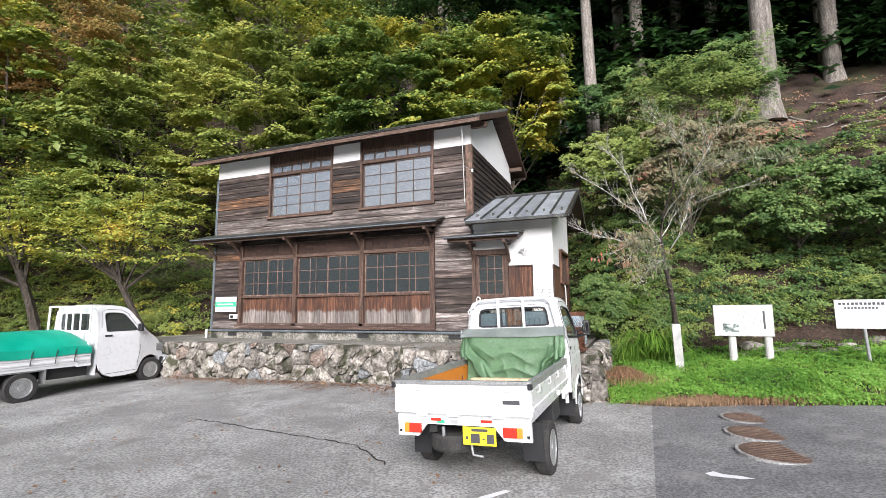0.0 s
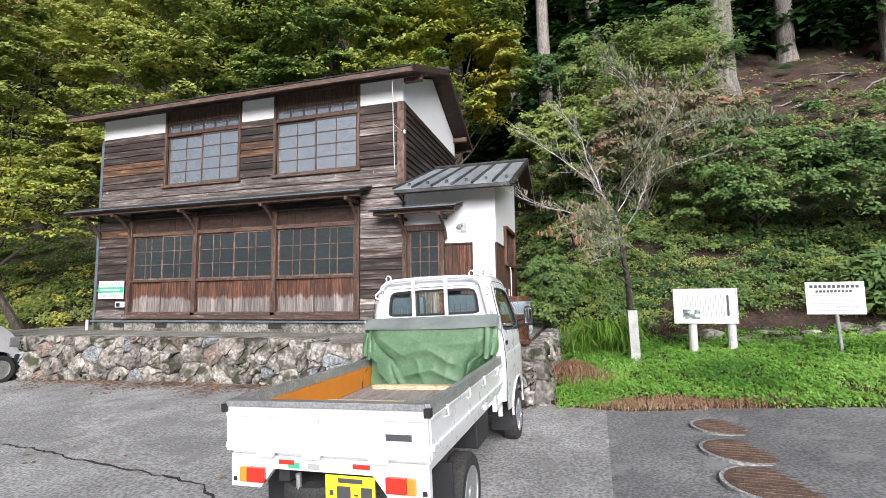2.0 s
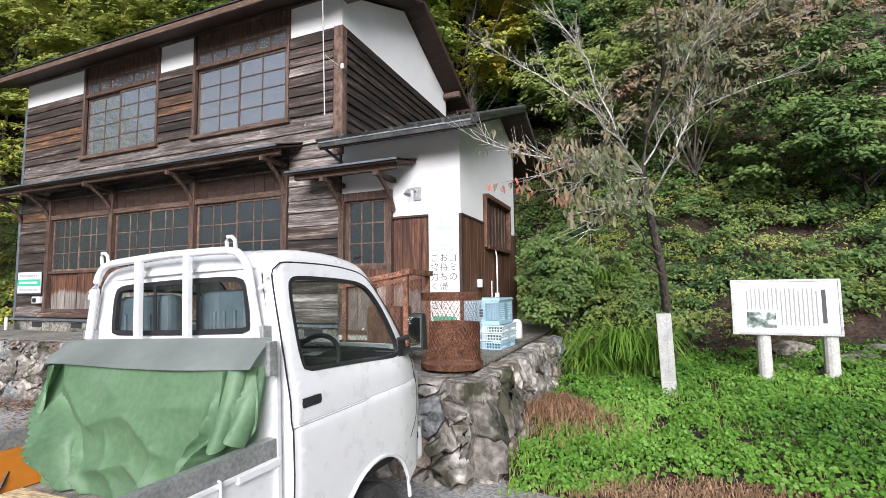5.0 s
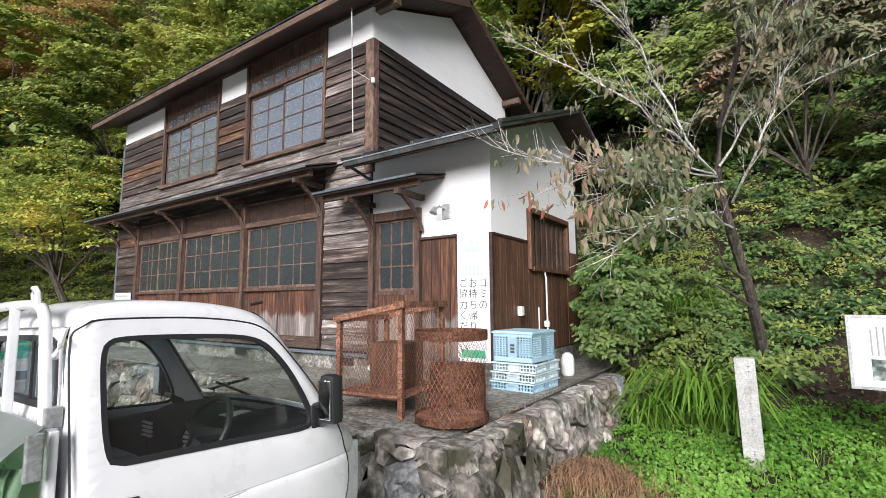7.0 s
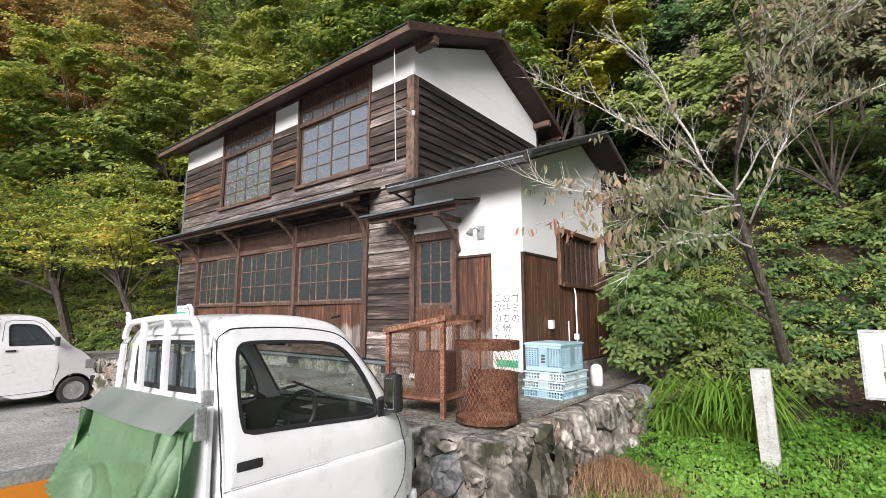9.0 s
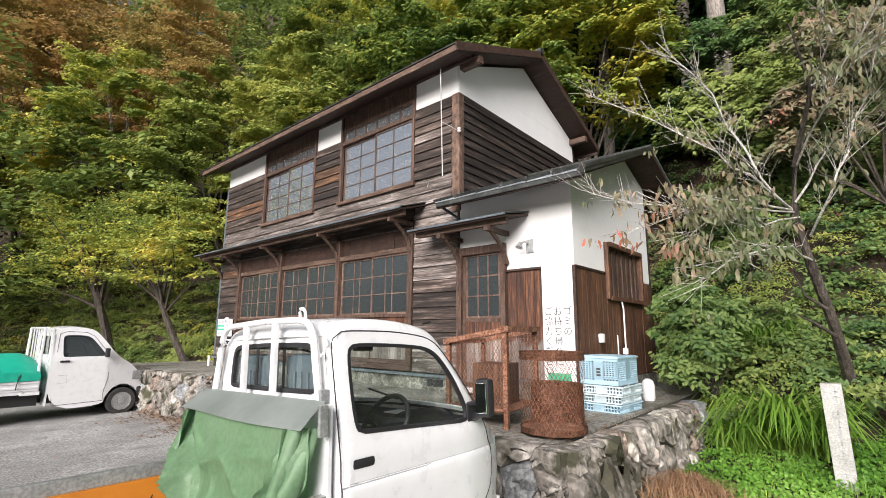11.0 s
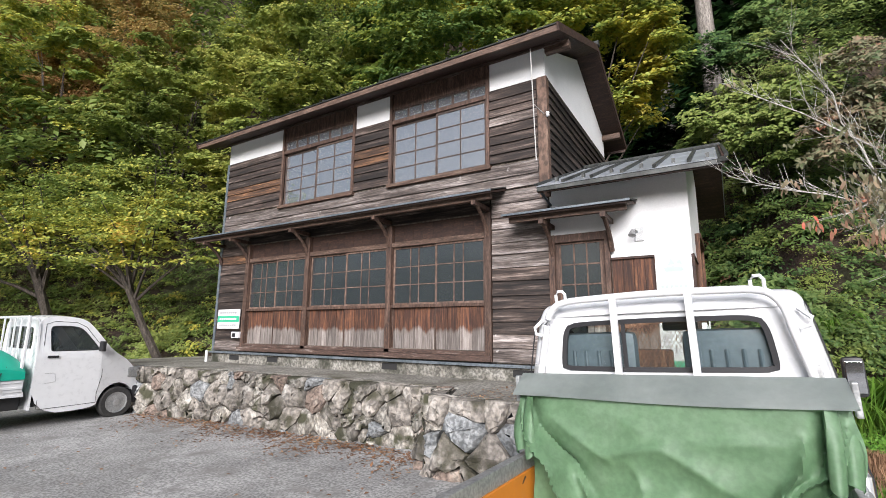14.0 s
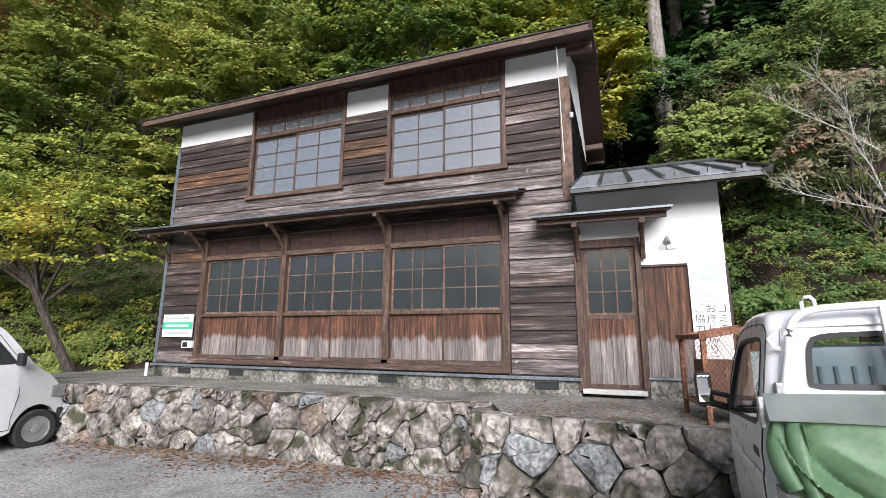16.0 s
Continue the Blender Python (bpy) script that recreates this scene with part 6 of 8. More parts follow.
    frame_line = [across(k, 0.026, 0.068)[0] for k in i_glass], [across(k, 0.026, 0.068)[-1] for k in i_glass]
    part("windscreen_seal", tubes((frame_line[0], 0.009), (frame_line[1], 0.009), (across(i_glass[0], 0.026), 0.010), (across(i_glass[-1], 0.026), 0.014), seg=6), black_plastic, screen)
    part("cab_floor", boxes(((cx - 0.69, 6.47, 0.50), (cx + 0.69, 7.68, 0.54)), ((cx - 0.62, 6.47, 0.54), (cx + 0.62, 6.9, 0.80))), under_mat, t)
    # back wall with its window
    RW = flow([(-0.50, 1.31), (-0.495, 1.42), (-0.475, 1.515), (-0.42, 1.552), (-0.2, 1.56), (0.0, 1.562), (0.2, 1.56), (0.42, 1.552), (0.475, 1.515), (0.495, 1.42), (0.50, 1.31), (0.46, 1.298), (0.2, 1.294), (0, 1.293), (-0.2, 1.294), (-0.46, 1.298)], 0.03, True)
    lip = [k for k in ids if TOP[k].x < 6.50 and TOP[k].y < 1.64]
    outer = [Vector((half(edge[k].x, edge[k].y) - 0.062, TOP[k].y)) for k in lip]
    top_z = TOP[lip[-1]].y
    outer = outer + [Vector((u, top_z + 0.012 * (1 - (u / 0.6) ** 2))) for u in (0.45, 0.3, 0.15, 0, -0.15, -0.3, -0.45)] + [Vector((-p.x, p.y)) for p in outer[::-1]]
    bm = bmesh.new()
    fill_2d(bm, [outer, RW], [-0.65 + 0.05 * k for k in range(27)], [0.45 + 0.05 * k for k in range(24)])
    for v in bm.verts:
        u, z = v.co.y, v.co.z
        press = 0.016 * step_up(0.60, 0.53, abs(u)) * step_up(1.24, 1.27, z) * step_up(1.61, 1.58, z)
        v.co = Vector((cx + u, 6.452 + press + 0.05 * step_up(1.55, 1.66, z), z))
    rear = part("cab_back", bm, white_paint, t, smooth=True)
    ring = inset(RW, 0.022)
    bm = bmesh.new()
    bm.faces.new([bm.verts.new((cx + p.x, 6.474, p.y)) for p in ring])
    part("rear_window", bm, car_glass, rear).visible_shadow = False
    bm = bmesh.new()
    rows_ = [[Vector((cx + p.x, y, p.y)) for p in loop] for loop, y in ((RW, 6.475), (inset(RW, -0.003), 6.461), (ring, 6.463), (ring, 6.482))]
    loft(bm, [r + [r[0]] for r in rows_])
    bmesh.ops.remove_doubles(bm, verts=bm.verts[:], dist=0.0003)
    part("window_seal", bm, black_plastic, rear, "black rubber window seal", smooth=True)
    for u in (-0.16, 0.16):
        part("window_bar", boxes(((cx + u - 0.010, 6.466, 1.312), (cx + u + 0.010, 6.473, 1.545))), black_plastic, rear)
    # inside of the cab
    for u in (-0.34, 0.34):
        back = boxes(((cx + u - 0.23, 6.50, 0.92), (cx + u + 0.23, 6.60, 1.50)), bevel=0.045)
        seat = part("seat", back, surf_seat, t, "blue-grey vinyl seat back", smooth=True)
        for q in (-0.10, -0.035, 0.035, 0.10):
            part("rib", tubes(([(cx + u + q, 6.497, 1.10), (cx + u + q, 6.495, 1.40)], 0.010), seg=6), surf_seat, seat)
        part("seat_cushion", boxes(((cx + u - 0.25, 6.60, 0.80), (cx + u + 0.25, 6.98, 0.94)), bevel=0.04), surf_seat, seat)
    bm = bmesh.new()
    prof = flow([(7.20, 0.70), (7.18, 0.92), (7.21, 1.02), (7.28, 1.065), (7.40, 1.075), (7.53, 1.07)], 0.04)
    loft(bm, [[Vector((cx + u * 0.645, p.x + 0.03 * u * u, p.y + (0.035 * step_up(0.25, 0.1, abs(u - 0.5)) * step_up(1.0, 1.05, p.y)))) for u in (-1, -0.7, -0.4, -0.1, 0.15, 0.25, 0.35, 0.5, 0.65, 0.75, 0.85, 1)] for p in prof])
    bmesh.ops.solidify(bm, geom=bm.faces[:], thickness=0.01)
    dash = part("dashboard", bm, black_plastic, t, "black moulded dashboard", smooth=True)
    for u in (-0.52, 0.0, 0.58):
        for k in range(4):
            part("vent_slat", boxes(((cx + u - 0.06, 7.165, 0.93 + 0.024 * k), (cx + u + 0.06, 7.178, 0.942 + 0.024 * k))), grey_ink, dash)
    part("papers", boxes(((cx + 0.05, 7.30, 1.078), (cx + 0.27, 7.44, 1.084))), sign_white, dash, "white papers on the dashboard")
    bm = bmesh.new()
    c, ax, ay = Vector((cx + 0.34, 7.06, 1.06)), Vector((1, 0, 0)), Vector((0, 0.52, 0.85)).normalized()
    ring = [c + (ax * math.cos(a) + ay * math.sin(a)) * 0.185 for a in (2 * math.pi * k / 28 for k in range(29))]
    tube(bm, ring, 0.015, 8)
    for a in (0.2, 2.9, 4.7):
        tube(bm, [c, c + (ax * math.cos(a) + ay * math.sin(a)) * 0.18], [0.045, 0.016], 6)
    tube(bm, [c, c + Vector((0, 0.20, -0.12))], 0.035, 8)
    part("steering_wheel", bm, black_plastic, t, smooth=True)
    part("inner_mirror", boxes(((cx - 0.06, 7.10, 1.50), (cx + 0.14, 7.13, 1.555)), bevel=0.012), black_plastic, t)
    # door lines, handles, mirrors, lamps
    for s in (1, -1):
        lay = lambda y, z, d=0.0: Vector((cx + s * (half(y, z) + d), y, z))
        line = flow([(6.466, 0.40), (6.462, 0.8), (6.455, 1.2), (6.452, 1.50), (6.466, 1.575), (6.515, 1.607), (6.65, 1.613), (6.88, 1.607), (7.07, 1.585), (7.17, 1.555), (7.25, 1.49), (7.40, 1.30), (7.55, 1.08), (7.61, 0.93), (7.635, 0.80), (7.60, 0.66), (7.50, 0.56)], 0.04)
        door = part("door_gap", tubes(([lay(p.x, p.y, -0.0005) for p in line], 0.0038), seg=5), black_plastic, t, "dark gap round the cab door")
        # Grey line stands in for the shadow in the pressed door crease.
        part("crease_shade", tubes(([lay(6.47, 0.889, -0.004), lay(7.0, 0.889, -0.004), lay(7.66, 0.889, -0.004)], 0.0035), seg=5), grey_ink, t, "grey line for the shadow in the pressed crease along the door")
        x = cx + s * half(6.6, 0.97)
        part("door_handle", boxes(((x - s * 0.018, 6.525, 0.955), (x + s * 0.006, 6.66, 1.005)), bevel=0.018), black_plastic, door, "black door handle", smooth=True)
        mx = cx + s * 0.87
        mir = part("wing_mirror", boxes(((mx - 0.052, 7.36, 1.10), (mx + 0.052, 7.43, 1.325)), bevel=0.03), black_plastic, t, "black wing mirror", smooth=True)
        part("mirror_arm", tubes(([tuple(lay(7.46, 1.08)), (mx - s * 0.03, 7.40, 1.12)], 0.024), ([tuple(lay(7.42, 1.16)), (mx, 7.40, 1.2)], 0.016)), black_plastic, mir)
        part("mirror_foot", boxes((tuple(lay(7.39, 1.06, -0.02)), tuple(lay(7.49, 1.17, 0.03))), bevel=0.012), black_plastic, mir)
        part("mirror_face", boxes(((mx - 0.040, 7.352, 1.125), (mx + 0.040, 7.359, 1.30)), bevel=0.003), mirror_glass, mir, "mirror glass")
        part("headlamp", boxes(((cx + s * 0.44, 7.70, 0.66), (cx + s * 0.655, 7.785, 0.86)), bevel=0.025), galv, t, "clear headlamp")
        part("turn_lamp", boxes(((cx + s * 0.64, 7.655, 0.66), (cx + s * 0.672, 7.745, 0.93)), bevel=0.012), pale_ink, t, "clear corner lamp", smooth=True)
        part("arch_lip", tubes(([(cx + s * (half(p.x, p.y) + 0.002), p.x, p.y) for p in arch], 0.012), seg=6), white_paint, t, smooth=True)
    part("bumper", boxes(((cx - 0.66, 7.68, 0.34), (cx + 0.66, 7.80, 0.55)), bevel=0.03), white_paint, t)
    part("wiper", tubes(([(cx + 0.1, 7.60, 1.09), (cx - 0.4, 7.52, 1.2)], 0.008), seg=5), black_plastic, t)
    part("aerial", tubes(([(cx + 0.60, 7.14, 1.66), (cx + 0.61, 7.20, 1.672)], 0.008), seg=6), black_plastic, t)
    # guard frame behind the cab
    bow = flow([(-0.625, 1.24), (-0.60, 1.36), (-0.575, 1.47), (-0.553, 1.58), (-0.515, 1.642), (-0.44, 1.672), (-0.2, 1.682), (0.0, 1.685), (0.2, 1.682), (0.44, 1.672), (0.515, 1.642), (0.553, 1.58), (0.575, 1.47), (0.60, 1.36), (0.625, 1.24)], 0.04)
    guard = part("guard_frame", tubes(([(cx + p.x, 6.41, p.y) for p in bow], 0.019), seg=10), white_paint, t, "white tubular guard frame", smooth=True)
    for u in (-0.185, 0.175):
        part("guard_bar", boxes(((cx + u - 0.017, 6.385, 1.26), (cx + u + 0.017, 6.415, 1.675)), bevel=0.004), white_paint, guard)
    for u in (-0.465, 0.465):
        part("hook", tubes(([(cx + u - 0.026, 6.40, 1.668), (cx + u - 0.026, 6.395, 1.715), (cx + u - 0.012, 6.39, 1.732), (cx + u + 0.012, 6.39, 1.732), (cx + u + 0.026, 6.395, 1.715), (cx + u + 0.026, 6.40, 1.668)], 0.009), seg=6), white_paint, guard, smooth=True)
    part("guard_plate", boxes(((cx - 0.72, 6.400, 0.58), (cx + 0.72, 6.425, 1.265)), bevel=0.004), white_paint, guard)
    for s in (1, -1):
        part("side_lever", tubes(([(cx + s * 0.60, 6.45, 1.58), (cx + s * 0.645, 6.43, 1.535), (cx + s * 0.635, 6.42, 1.50), (cx + s * 0.60, 6.43, 1.49)], 0.010), seg=6), white_paint, guard, smooth=True)
        part("foot_bracket", boxes(((cx + s * 0.60, 6.40, 1.262), (cx + s * 0.65, 6.45, 1.33)), bevel=0.006), galv, guard)
    # bed
    bed = part("bed", boxes(((cx - 0.69, 4.37, 0.53), (cx + 0.69, 6.42, 0.575))), white_paint, t)
    part("bed_floor", boxes(((cx - 0.67, 4.38, 0.575), (cx + 0.67, 6.405, 0.60))), bed_wood, bed, "worn grey board lining")
    def gate(a, b, axis):
        (x0, y0), (x1, y1) = a, b
        g = part("gate", boxes(((x0, y0, 0.555), (x1, y1, 0.845)), bevel=0.006), white_paint, t, "white drop-side gate with pressed ribs")
        return g
    for s in (1, -1):
        xo, xi = cx + s * 0.705, cx + s * 0.675
        g = gate((min(xo, xi), 4.355), (max(xo, xi), 6.42), "y")
        part("rail", boxes(((xi - s * 0.006, 4.33, 0.797), (xo + s * 0.012, 6.43, 0.872)), bevel=0.004), galv, g, "scuffed galvanised top rail")
        for z, h in ((0.775, 0.022), (0.60, 0.03)):
            part("rib", boxes(((xo - s * 0.004, 4.36, z), (xo + s * 0.014, 6.430, z + h)), bevel=0.005), white_paint, g)
        for y in (4.62, 5.15, 5.62, 6.12):
            part("rope_hook", tubes(([(xo, y, 0.81), (xo + s * 0.022, y, 0.80), (xo + s * 0.022, y, 0.74), (xo, y, 0.73)], 0.006), seg=5), white_paint, g)
        part("latch", boxes(((xo, 6.20, 0.76), (xo + s * 0.02, 6.415, 0.79)), bevel=0.004), white_paint, g)
        part("hinge", boxes(((xo - s * 0.01, 5.62, 0.535), (xo + s * 0.02, 5.72, 0.575)), bevel=0.004), white_paint, g)
        part("skirt", boxes(((cx + s * 0.60, 4.4, 0.47), (cx + s * 0.66, 6.38, 0.55))), white_paint, t)
        # wheel arches, mudguards and boxes below the bed
        part("mud_flap", boxes(((cx + s * 0.50, 4.72, 0.06), (cx + s * 0.70, 4.735, 0.42))), black_plastic, t, "black mud flap")
        part("mud_flap", boxes(((cx + s * 0.50, 6.76, 0.06), (cx + s * 0.69, 6.775, 0.36))), black_plastic, t, "black mud flap")
    part("battery_box", boxes(((cx + 0.42, 5.62, 0.22), (cx + 0.64, 6.02, 0.46)), bevel=0.015), black_plastic, t)
    part("side_frame", boxes(((cx + 0.66, 6.12, 0.40), (cx + 0.70, 6.40, 0.44)), ((cx + 0.66, 6.12, 0.44), (cx + 0.70, 6.16, 0.58)), ((cx + 0.66, 6.36, 0.30), (cx + 0.70, 6.40, 0.58)), bevel=0.004), white_paint, t)
    part("side_lining", boxes(((cx - 0.672, 4.39, 0.605), (cx - 0.655, 6.38, 0.795))), orange, bed, "orange painted inner side panel")
    g = gate((cx - 0.70, 4.32), (cx + 0.70, 4.35), "x")
    part("rail", boxes(((cx - 0.69, 4.305, 0.835), (cx + 0.69, 4.375, 0.872)), bevel=0.004), galv, g, "scuffed galvanised top rail")
    for z, h in ((0.775, 0.02), (0.575, 0.035)):
        part("rib", boxes(((cx - 0.695, 4.306, z), (cx + 0.695, 4.324, z + h)), bevel=0.005), white_paint, g)
    for u in (-0.35, 0.0, 0.35):
        part("tail_hook", tubes(([(cx + u, 4.312, 0.80), (cx + u, 4.295, 0.79), (cx + u, 4.295, 0.75)], 0.006), seg=5), white_paint, g)
    for u in (-0.705, 0.705):
        part("corner_cap", boxes(((cx + u - 0.02, 4.3, 0.80), (cx + u + 0.02, 4.34, 0.85))), black_plastic, g)
    part("badge", boxes(((cx + 0.44, 4.312, 0.665), (cx + 0.60, 4.318, 0.70))), ink, g, "small dark maker's badge")
    for u in (-0.45, -0.12, 0.33):
        part("tail_hinge", boxes(((cx + u, 4.3, 0.535), (cx + u + 0.12, 4.325, 0.565)), bevel=0.004), white_paint, g)
    # tail: lamp beam, plate, spare wheel
    bm = bmesh.new()
    pts = [(-0.685, 0.53), (0.685, 0.53), (0.685, 0.33), (0.43, 0.33), (0.33, 0.45), (-0.36, 0.45), (-0.46, 0.33), (-0.685, 0.33)]
    a = [bm.verts.new((cx + u, 4.35, z)) for u, z in pts]
    b = [bm.verts.new((cx + u, 4.39, z)) for u, z in pts]
    bm.faces.new(a)
    bm.faces.new(b)
    for i in range(8):
        bm.faces.new((a[i], a[(i + 1) % 8], b[(i + 1) % 8], b[i]))
    beam = part("lamp_beam", bm, white_paint, t, "white rear beam that carries the lamps")
    for s in (1, -1):
        lo, hi = sorted((cx + s * 0.42, cx + s * 0.55))
        lamp = part("tail_lamp", boxes(((lo, 4.325, 0.365), (hi, 4.36, 0.455)), bevel=0.008), red_lens, beam, "red tail lamp")
        lo, hi = sorted((cx + s * 0.552, cx + s * 0.605))
        part("turn_lamp", boxes(((lo, 4.325, 0.365), (hi, 4.36, 0.455)), bevel=0.008), amber_lens, beam, "amber turn lamp")
        part("reflector", boxes(((cx + s * 0.26 - 0.055, 4.34, 0.485), (cx + s * 0.26 + 0.055, 4.352, 0.51))), red_lens, beam, "red reflector")
        bm = bmesh.new()
        lathe(bm, (cx + s * 0.655, 4.35, 0.37), [(-0.001, 0.016), (0.001, 0.016)], 12, "z")
        part("plug", boxes(((cx + s * 0.655 - 0.014, 4.344, 0.36), (cx + s * 0.655 + 0.014, 4.352, 0.388)), bevel=0.004), black_plastic, beam)
        bm.free()
    for u, m_ in ((-0.20, sign_green), (-0.06, grey_ink)):
        part("sticker", boxes(((cx + u - 0.05, 4.3465, 0.462), (cx + u + 0.03, 4.3495, 0.495))), m_, beam)
    plate = part("number_plate", boxes(((cx + 0.02, 4.335, 0.28), (cx + 0.35, 4.343, 0.445)), bevel=0.003), plate_yellow, t, "yellow number plate with dark bars")
    for u0, u1, z0, z1 in ((0.11, 0.27, 0.405, 0.43), (0.05, 0.075, 0.33, 0.36), (0.10, 0.19, 0.30, 0.385), (0.215, 0.24, 0.335, 0.345), (0.26, 0.33, 0.30, 0.385)):
        part("bar", boxes(((cx + u0, 4.3325, z0), (cx + u1, 4.3355, z1))), ink, plate)
    bm = bmesh.new()
    lathe(bm, (cx - 0.16, 4.62, 0.26), [(-0.08, 0.12), (-0.08, 0.25), (-0.05, 0.265), (0.05, 0.265), (0.08, 0.25), (0.08, 0.12)], 24, "z")
    part("spare_wheel", bm, rubber, t, "black spare wheel slung under the tail")
    part("spare_hanger", tubes(([(cx - 0.2, 4.38, 0.42), (cx - 0.2, 4.39, 0.28), (cx - 0.12, 4.39, 0.28)], 0.018), seg=6), galv, t)
    part("crank_handle", tubes(([(cx + 0.08, 4.39, 0.3), (cx + 0.1, 4.38, 0.18), (cx + 0.2, 4.38, 0.17)], 0.012), seg=6), galv, t)
    part("chassis", boxes(((cx - 0.36, 4.4, 0.36), (cx - 0.28, 7.6, 0.50)), ((cx + 0.28, 4.4, 0.36), (cx + 0.36, 7.6, 0.50)), ((cx - 0.6, 4.97, 0.17), (cx + 0.6, 5.03, 0.23)), ((cx - 0.28, 5.4, 0.30), (cx + 0.28, 6.6, 0.46)), ((cx - 0.6, 6.4, 0.3), (cx + 0.6, 6.46, 0.5))), under_mat, t, "black underbody")
    part("wheel_housing", boxes(((cx - 0.66, 6.78, 0.45), (cx - 0.45, 7.47, 0.58)), ((cx + 0.45, 6.78, 0.45), (cx + 0.66, 7.47, 0.58)), ((cx - 0.5, 6.5, 0.3), (cx + 0.5, 6.62, 0.6))), under_mat, t)
    for s in (1, -1):
        wheel(t, cx + s * 0.645, 5.08, lot(cx, 5.08) + 0.268 - s * 0.024, 0.265, 0.15, s, False)
        wheel(t, cx + s * 0.655, 7.12, lot(cx, 7.12) + 0.268 - s * 0.024, 0.265, 0.15, s, True)
    t.matrix_world = KEI_POSE @ t.matrix_basis
    return t


surf_seat = surf("seat_vinyl", ((0.3, (0.06, 0.085, 0.10)), (0.7, (0.10, 0.13, 0.15))), 4, rough=0.5, bump=0.1, grain=0.2)


def bed_load():
    cx = -1.51
    # green canvas that hangs from a pale band on the guard frame
    cover = thing("bed_cover", (cx, 6.2, 0.6), "rumpled green canvas cover hanging from a pale vinyl band", "tarpaulin")
    bm = bmesh.new()
    rows_ = []
    for j in range(9):
        v = j / 8
        rows_.append([Vector((cx + u * (0.715 + 0.012 * v), 6.385 - 0.135 * v - 0.012 * math.sin(v * 3.1) * noise.noise(Vector((u * 3, v, 5))), 1.283 - 0.115 * v - 0.008 * math.sin(u * 2.6 + 1) * v)) for u in (k / 20 - 1 for k in range(41))])
    loft(bm, rows_)
    bmesh.ops.solidify(bm, geom=bm.faces[:], thickness=0.004)
    part("band", bm, band_mat, cover, "pale grey vinyl band", smooth=True)
    for s in (1, -1):
        part("clamp", boxes(((cx + s * 0.722, 6.338, 1.13), (cx + s * 0.745, 6.384, 1.27)), bevel=0.006), galv, cover, "riveted metal clamp")
    # folds: two ends in (u, v), depth, width
    folds = ((-1.0, 0.02, -0.62, 0.98, 0.085, 0.035), (-0.93, 0.0, -0.50, 0.80, -0.05, 0.05), (-0.80, 0.25, -0.70, 1.0, 0.06, 0.04), (-0.62, 0.62, -0.42, 1.0, 0.05, 0.035),
             (0.98, 0.05, 0.60, 1.0, 0.085, 0.035), (0.86, 0.05, 0.74, 1.0, -0.06, 0.045), (0.74, 0.22, 0.64, 0.95, 0.05, 0.03), (0.93, 0.3, 0.86, 1.0, 0.06, 0.035),
             (-0.72, 0.16, -0.34, 0.48, 0.022, 0.05), (-0.36, 0.46, 0.02, 0.34, 0.024, 0.06), (0.0, 0.36, 0.42, 0.62, 0.022, 0.05), (0.20, 0.30, 0.66, 0.26, 0.016, 0.05),
             (-0.46, 0.84, 0.10, 0.70, 0.030, 0.06), (0.08, 0.72, 0.52, 0.92, 0.026, 0.05), (-0.18, 0.52, -0.06, 0.98, 0.018, 0.05), (0.34, 0.56, 0.28, 1.0, 0.016, 0.05), (-0.3, 0.1, -0.1, 0.26, 0.012, 0.06))
    nu, nv = 120, 64
    rings = []
    for j in range(nv + 1):
        v = j / nv
        z = 1.172 - 0.567 * v
        row = []
        for i in range(nu + 1):
            u = i / nu * 2 - 1
            wide = 0.705 + 0.03 * math.sin(min(1, v / 0.55) * math.pi) ** 2 * (1.3 if u < 0 else 0.7) - 0.075 * step_up(0.42, 0.60, v)
            push = 0.0
            for ua, va, ub, vb, depth, w in folds:
                du, dv = ub - ua, vb - va
                f = ((u - ua) * du + (v - va) * dv) / (du * du + dv * dv)
                g = min(max(f, 0), 1)
                away = math.hypot(u - ua - du * g, (v - va - dv * g) * 0.8)
                push += 1.35 * depth * math.exp(-(away / w) ** 1.2) * (math.sin(math.pi * (0.12 + 0.76 * g)) ** 0.7)
            sag = 0.055 * math.sin(v * math.pi) * (1 - u * u) + 0.02 * noise.noise(Vector((u * 1.7, v * 1.6, 4.0)))
            fine = 0.006 * noise.noise(Vector((u * 7 + v * 3, v * 6, 9.0)))
            y = 6.272 - 0.05 * v * v + 0.05 * step_up(0.75, 1.0, abs(u)) * (1 - v) - sag * 0.5 - push * min(1, 0.15 + 2.2 * v) - fine * min(1, 4 * v)
            row.append(Vector((cx + u * wide, y, z + 0.006 * math.sin(u * 9) * (v > 0.97))))
        rings.append(row)
    bm = bmesh.new()
    loft(bm, rings)
    bmesh.ops.solidify(bm, geom=bm.faces[:], thickness=0.003)
    part("canvas", bm, tarp_green, cover, smooth=True)
    for s in (1, -1):
        # the ends gathered into pleats beside the frame
        bm = bmesh.new()
        rows_ = []
        for j in range(15):
            v = j / 14
            full = 0.09 + 0.045 * math.sin(v * 2.6) * (1.4 if s < 0 else 0.7)
            rows_.append([Vector((cx + s * (0.60 + full * w + 0.012 * math.cos(w * 13 + v * 3)), 6.225 + 0.13 * w * (1 - 0.5 * v) - 0.05 * v + 0.022 * math.sin(w * 13 + v * 3) * (0.3 + v), 1.168 - 0.275 * v - 0.02 * math.sin(w * 9) * v)) for w in (k / 24 for k in range(25))])
        loft(bm, rows_)
        bmesh.ops.solidify(bm, geom=bm.faces[:], thickness=0.003)
        part("gathered_edge", bm, tarp_green, cover, "pleated end of the canvas", smooth=True)
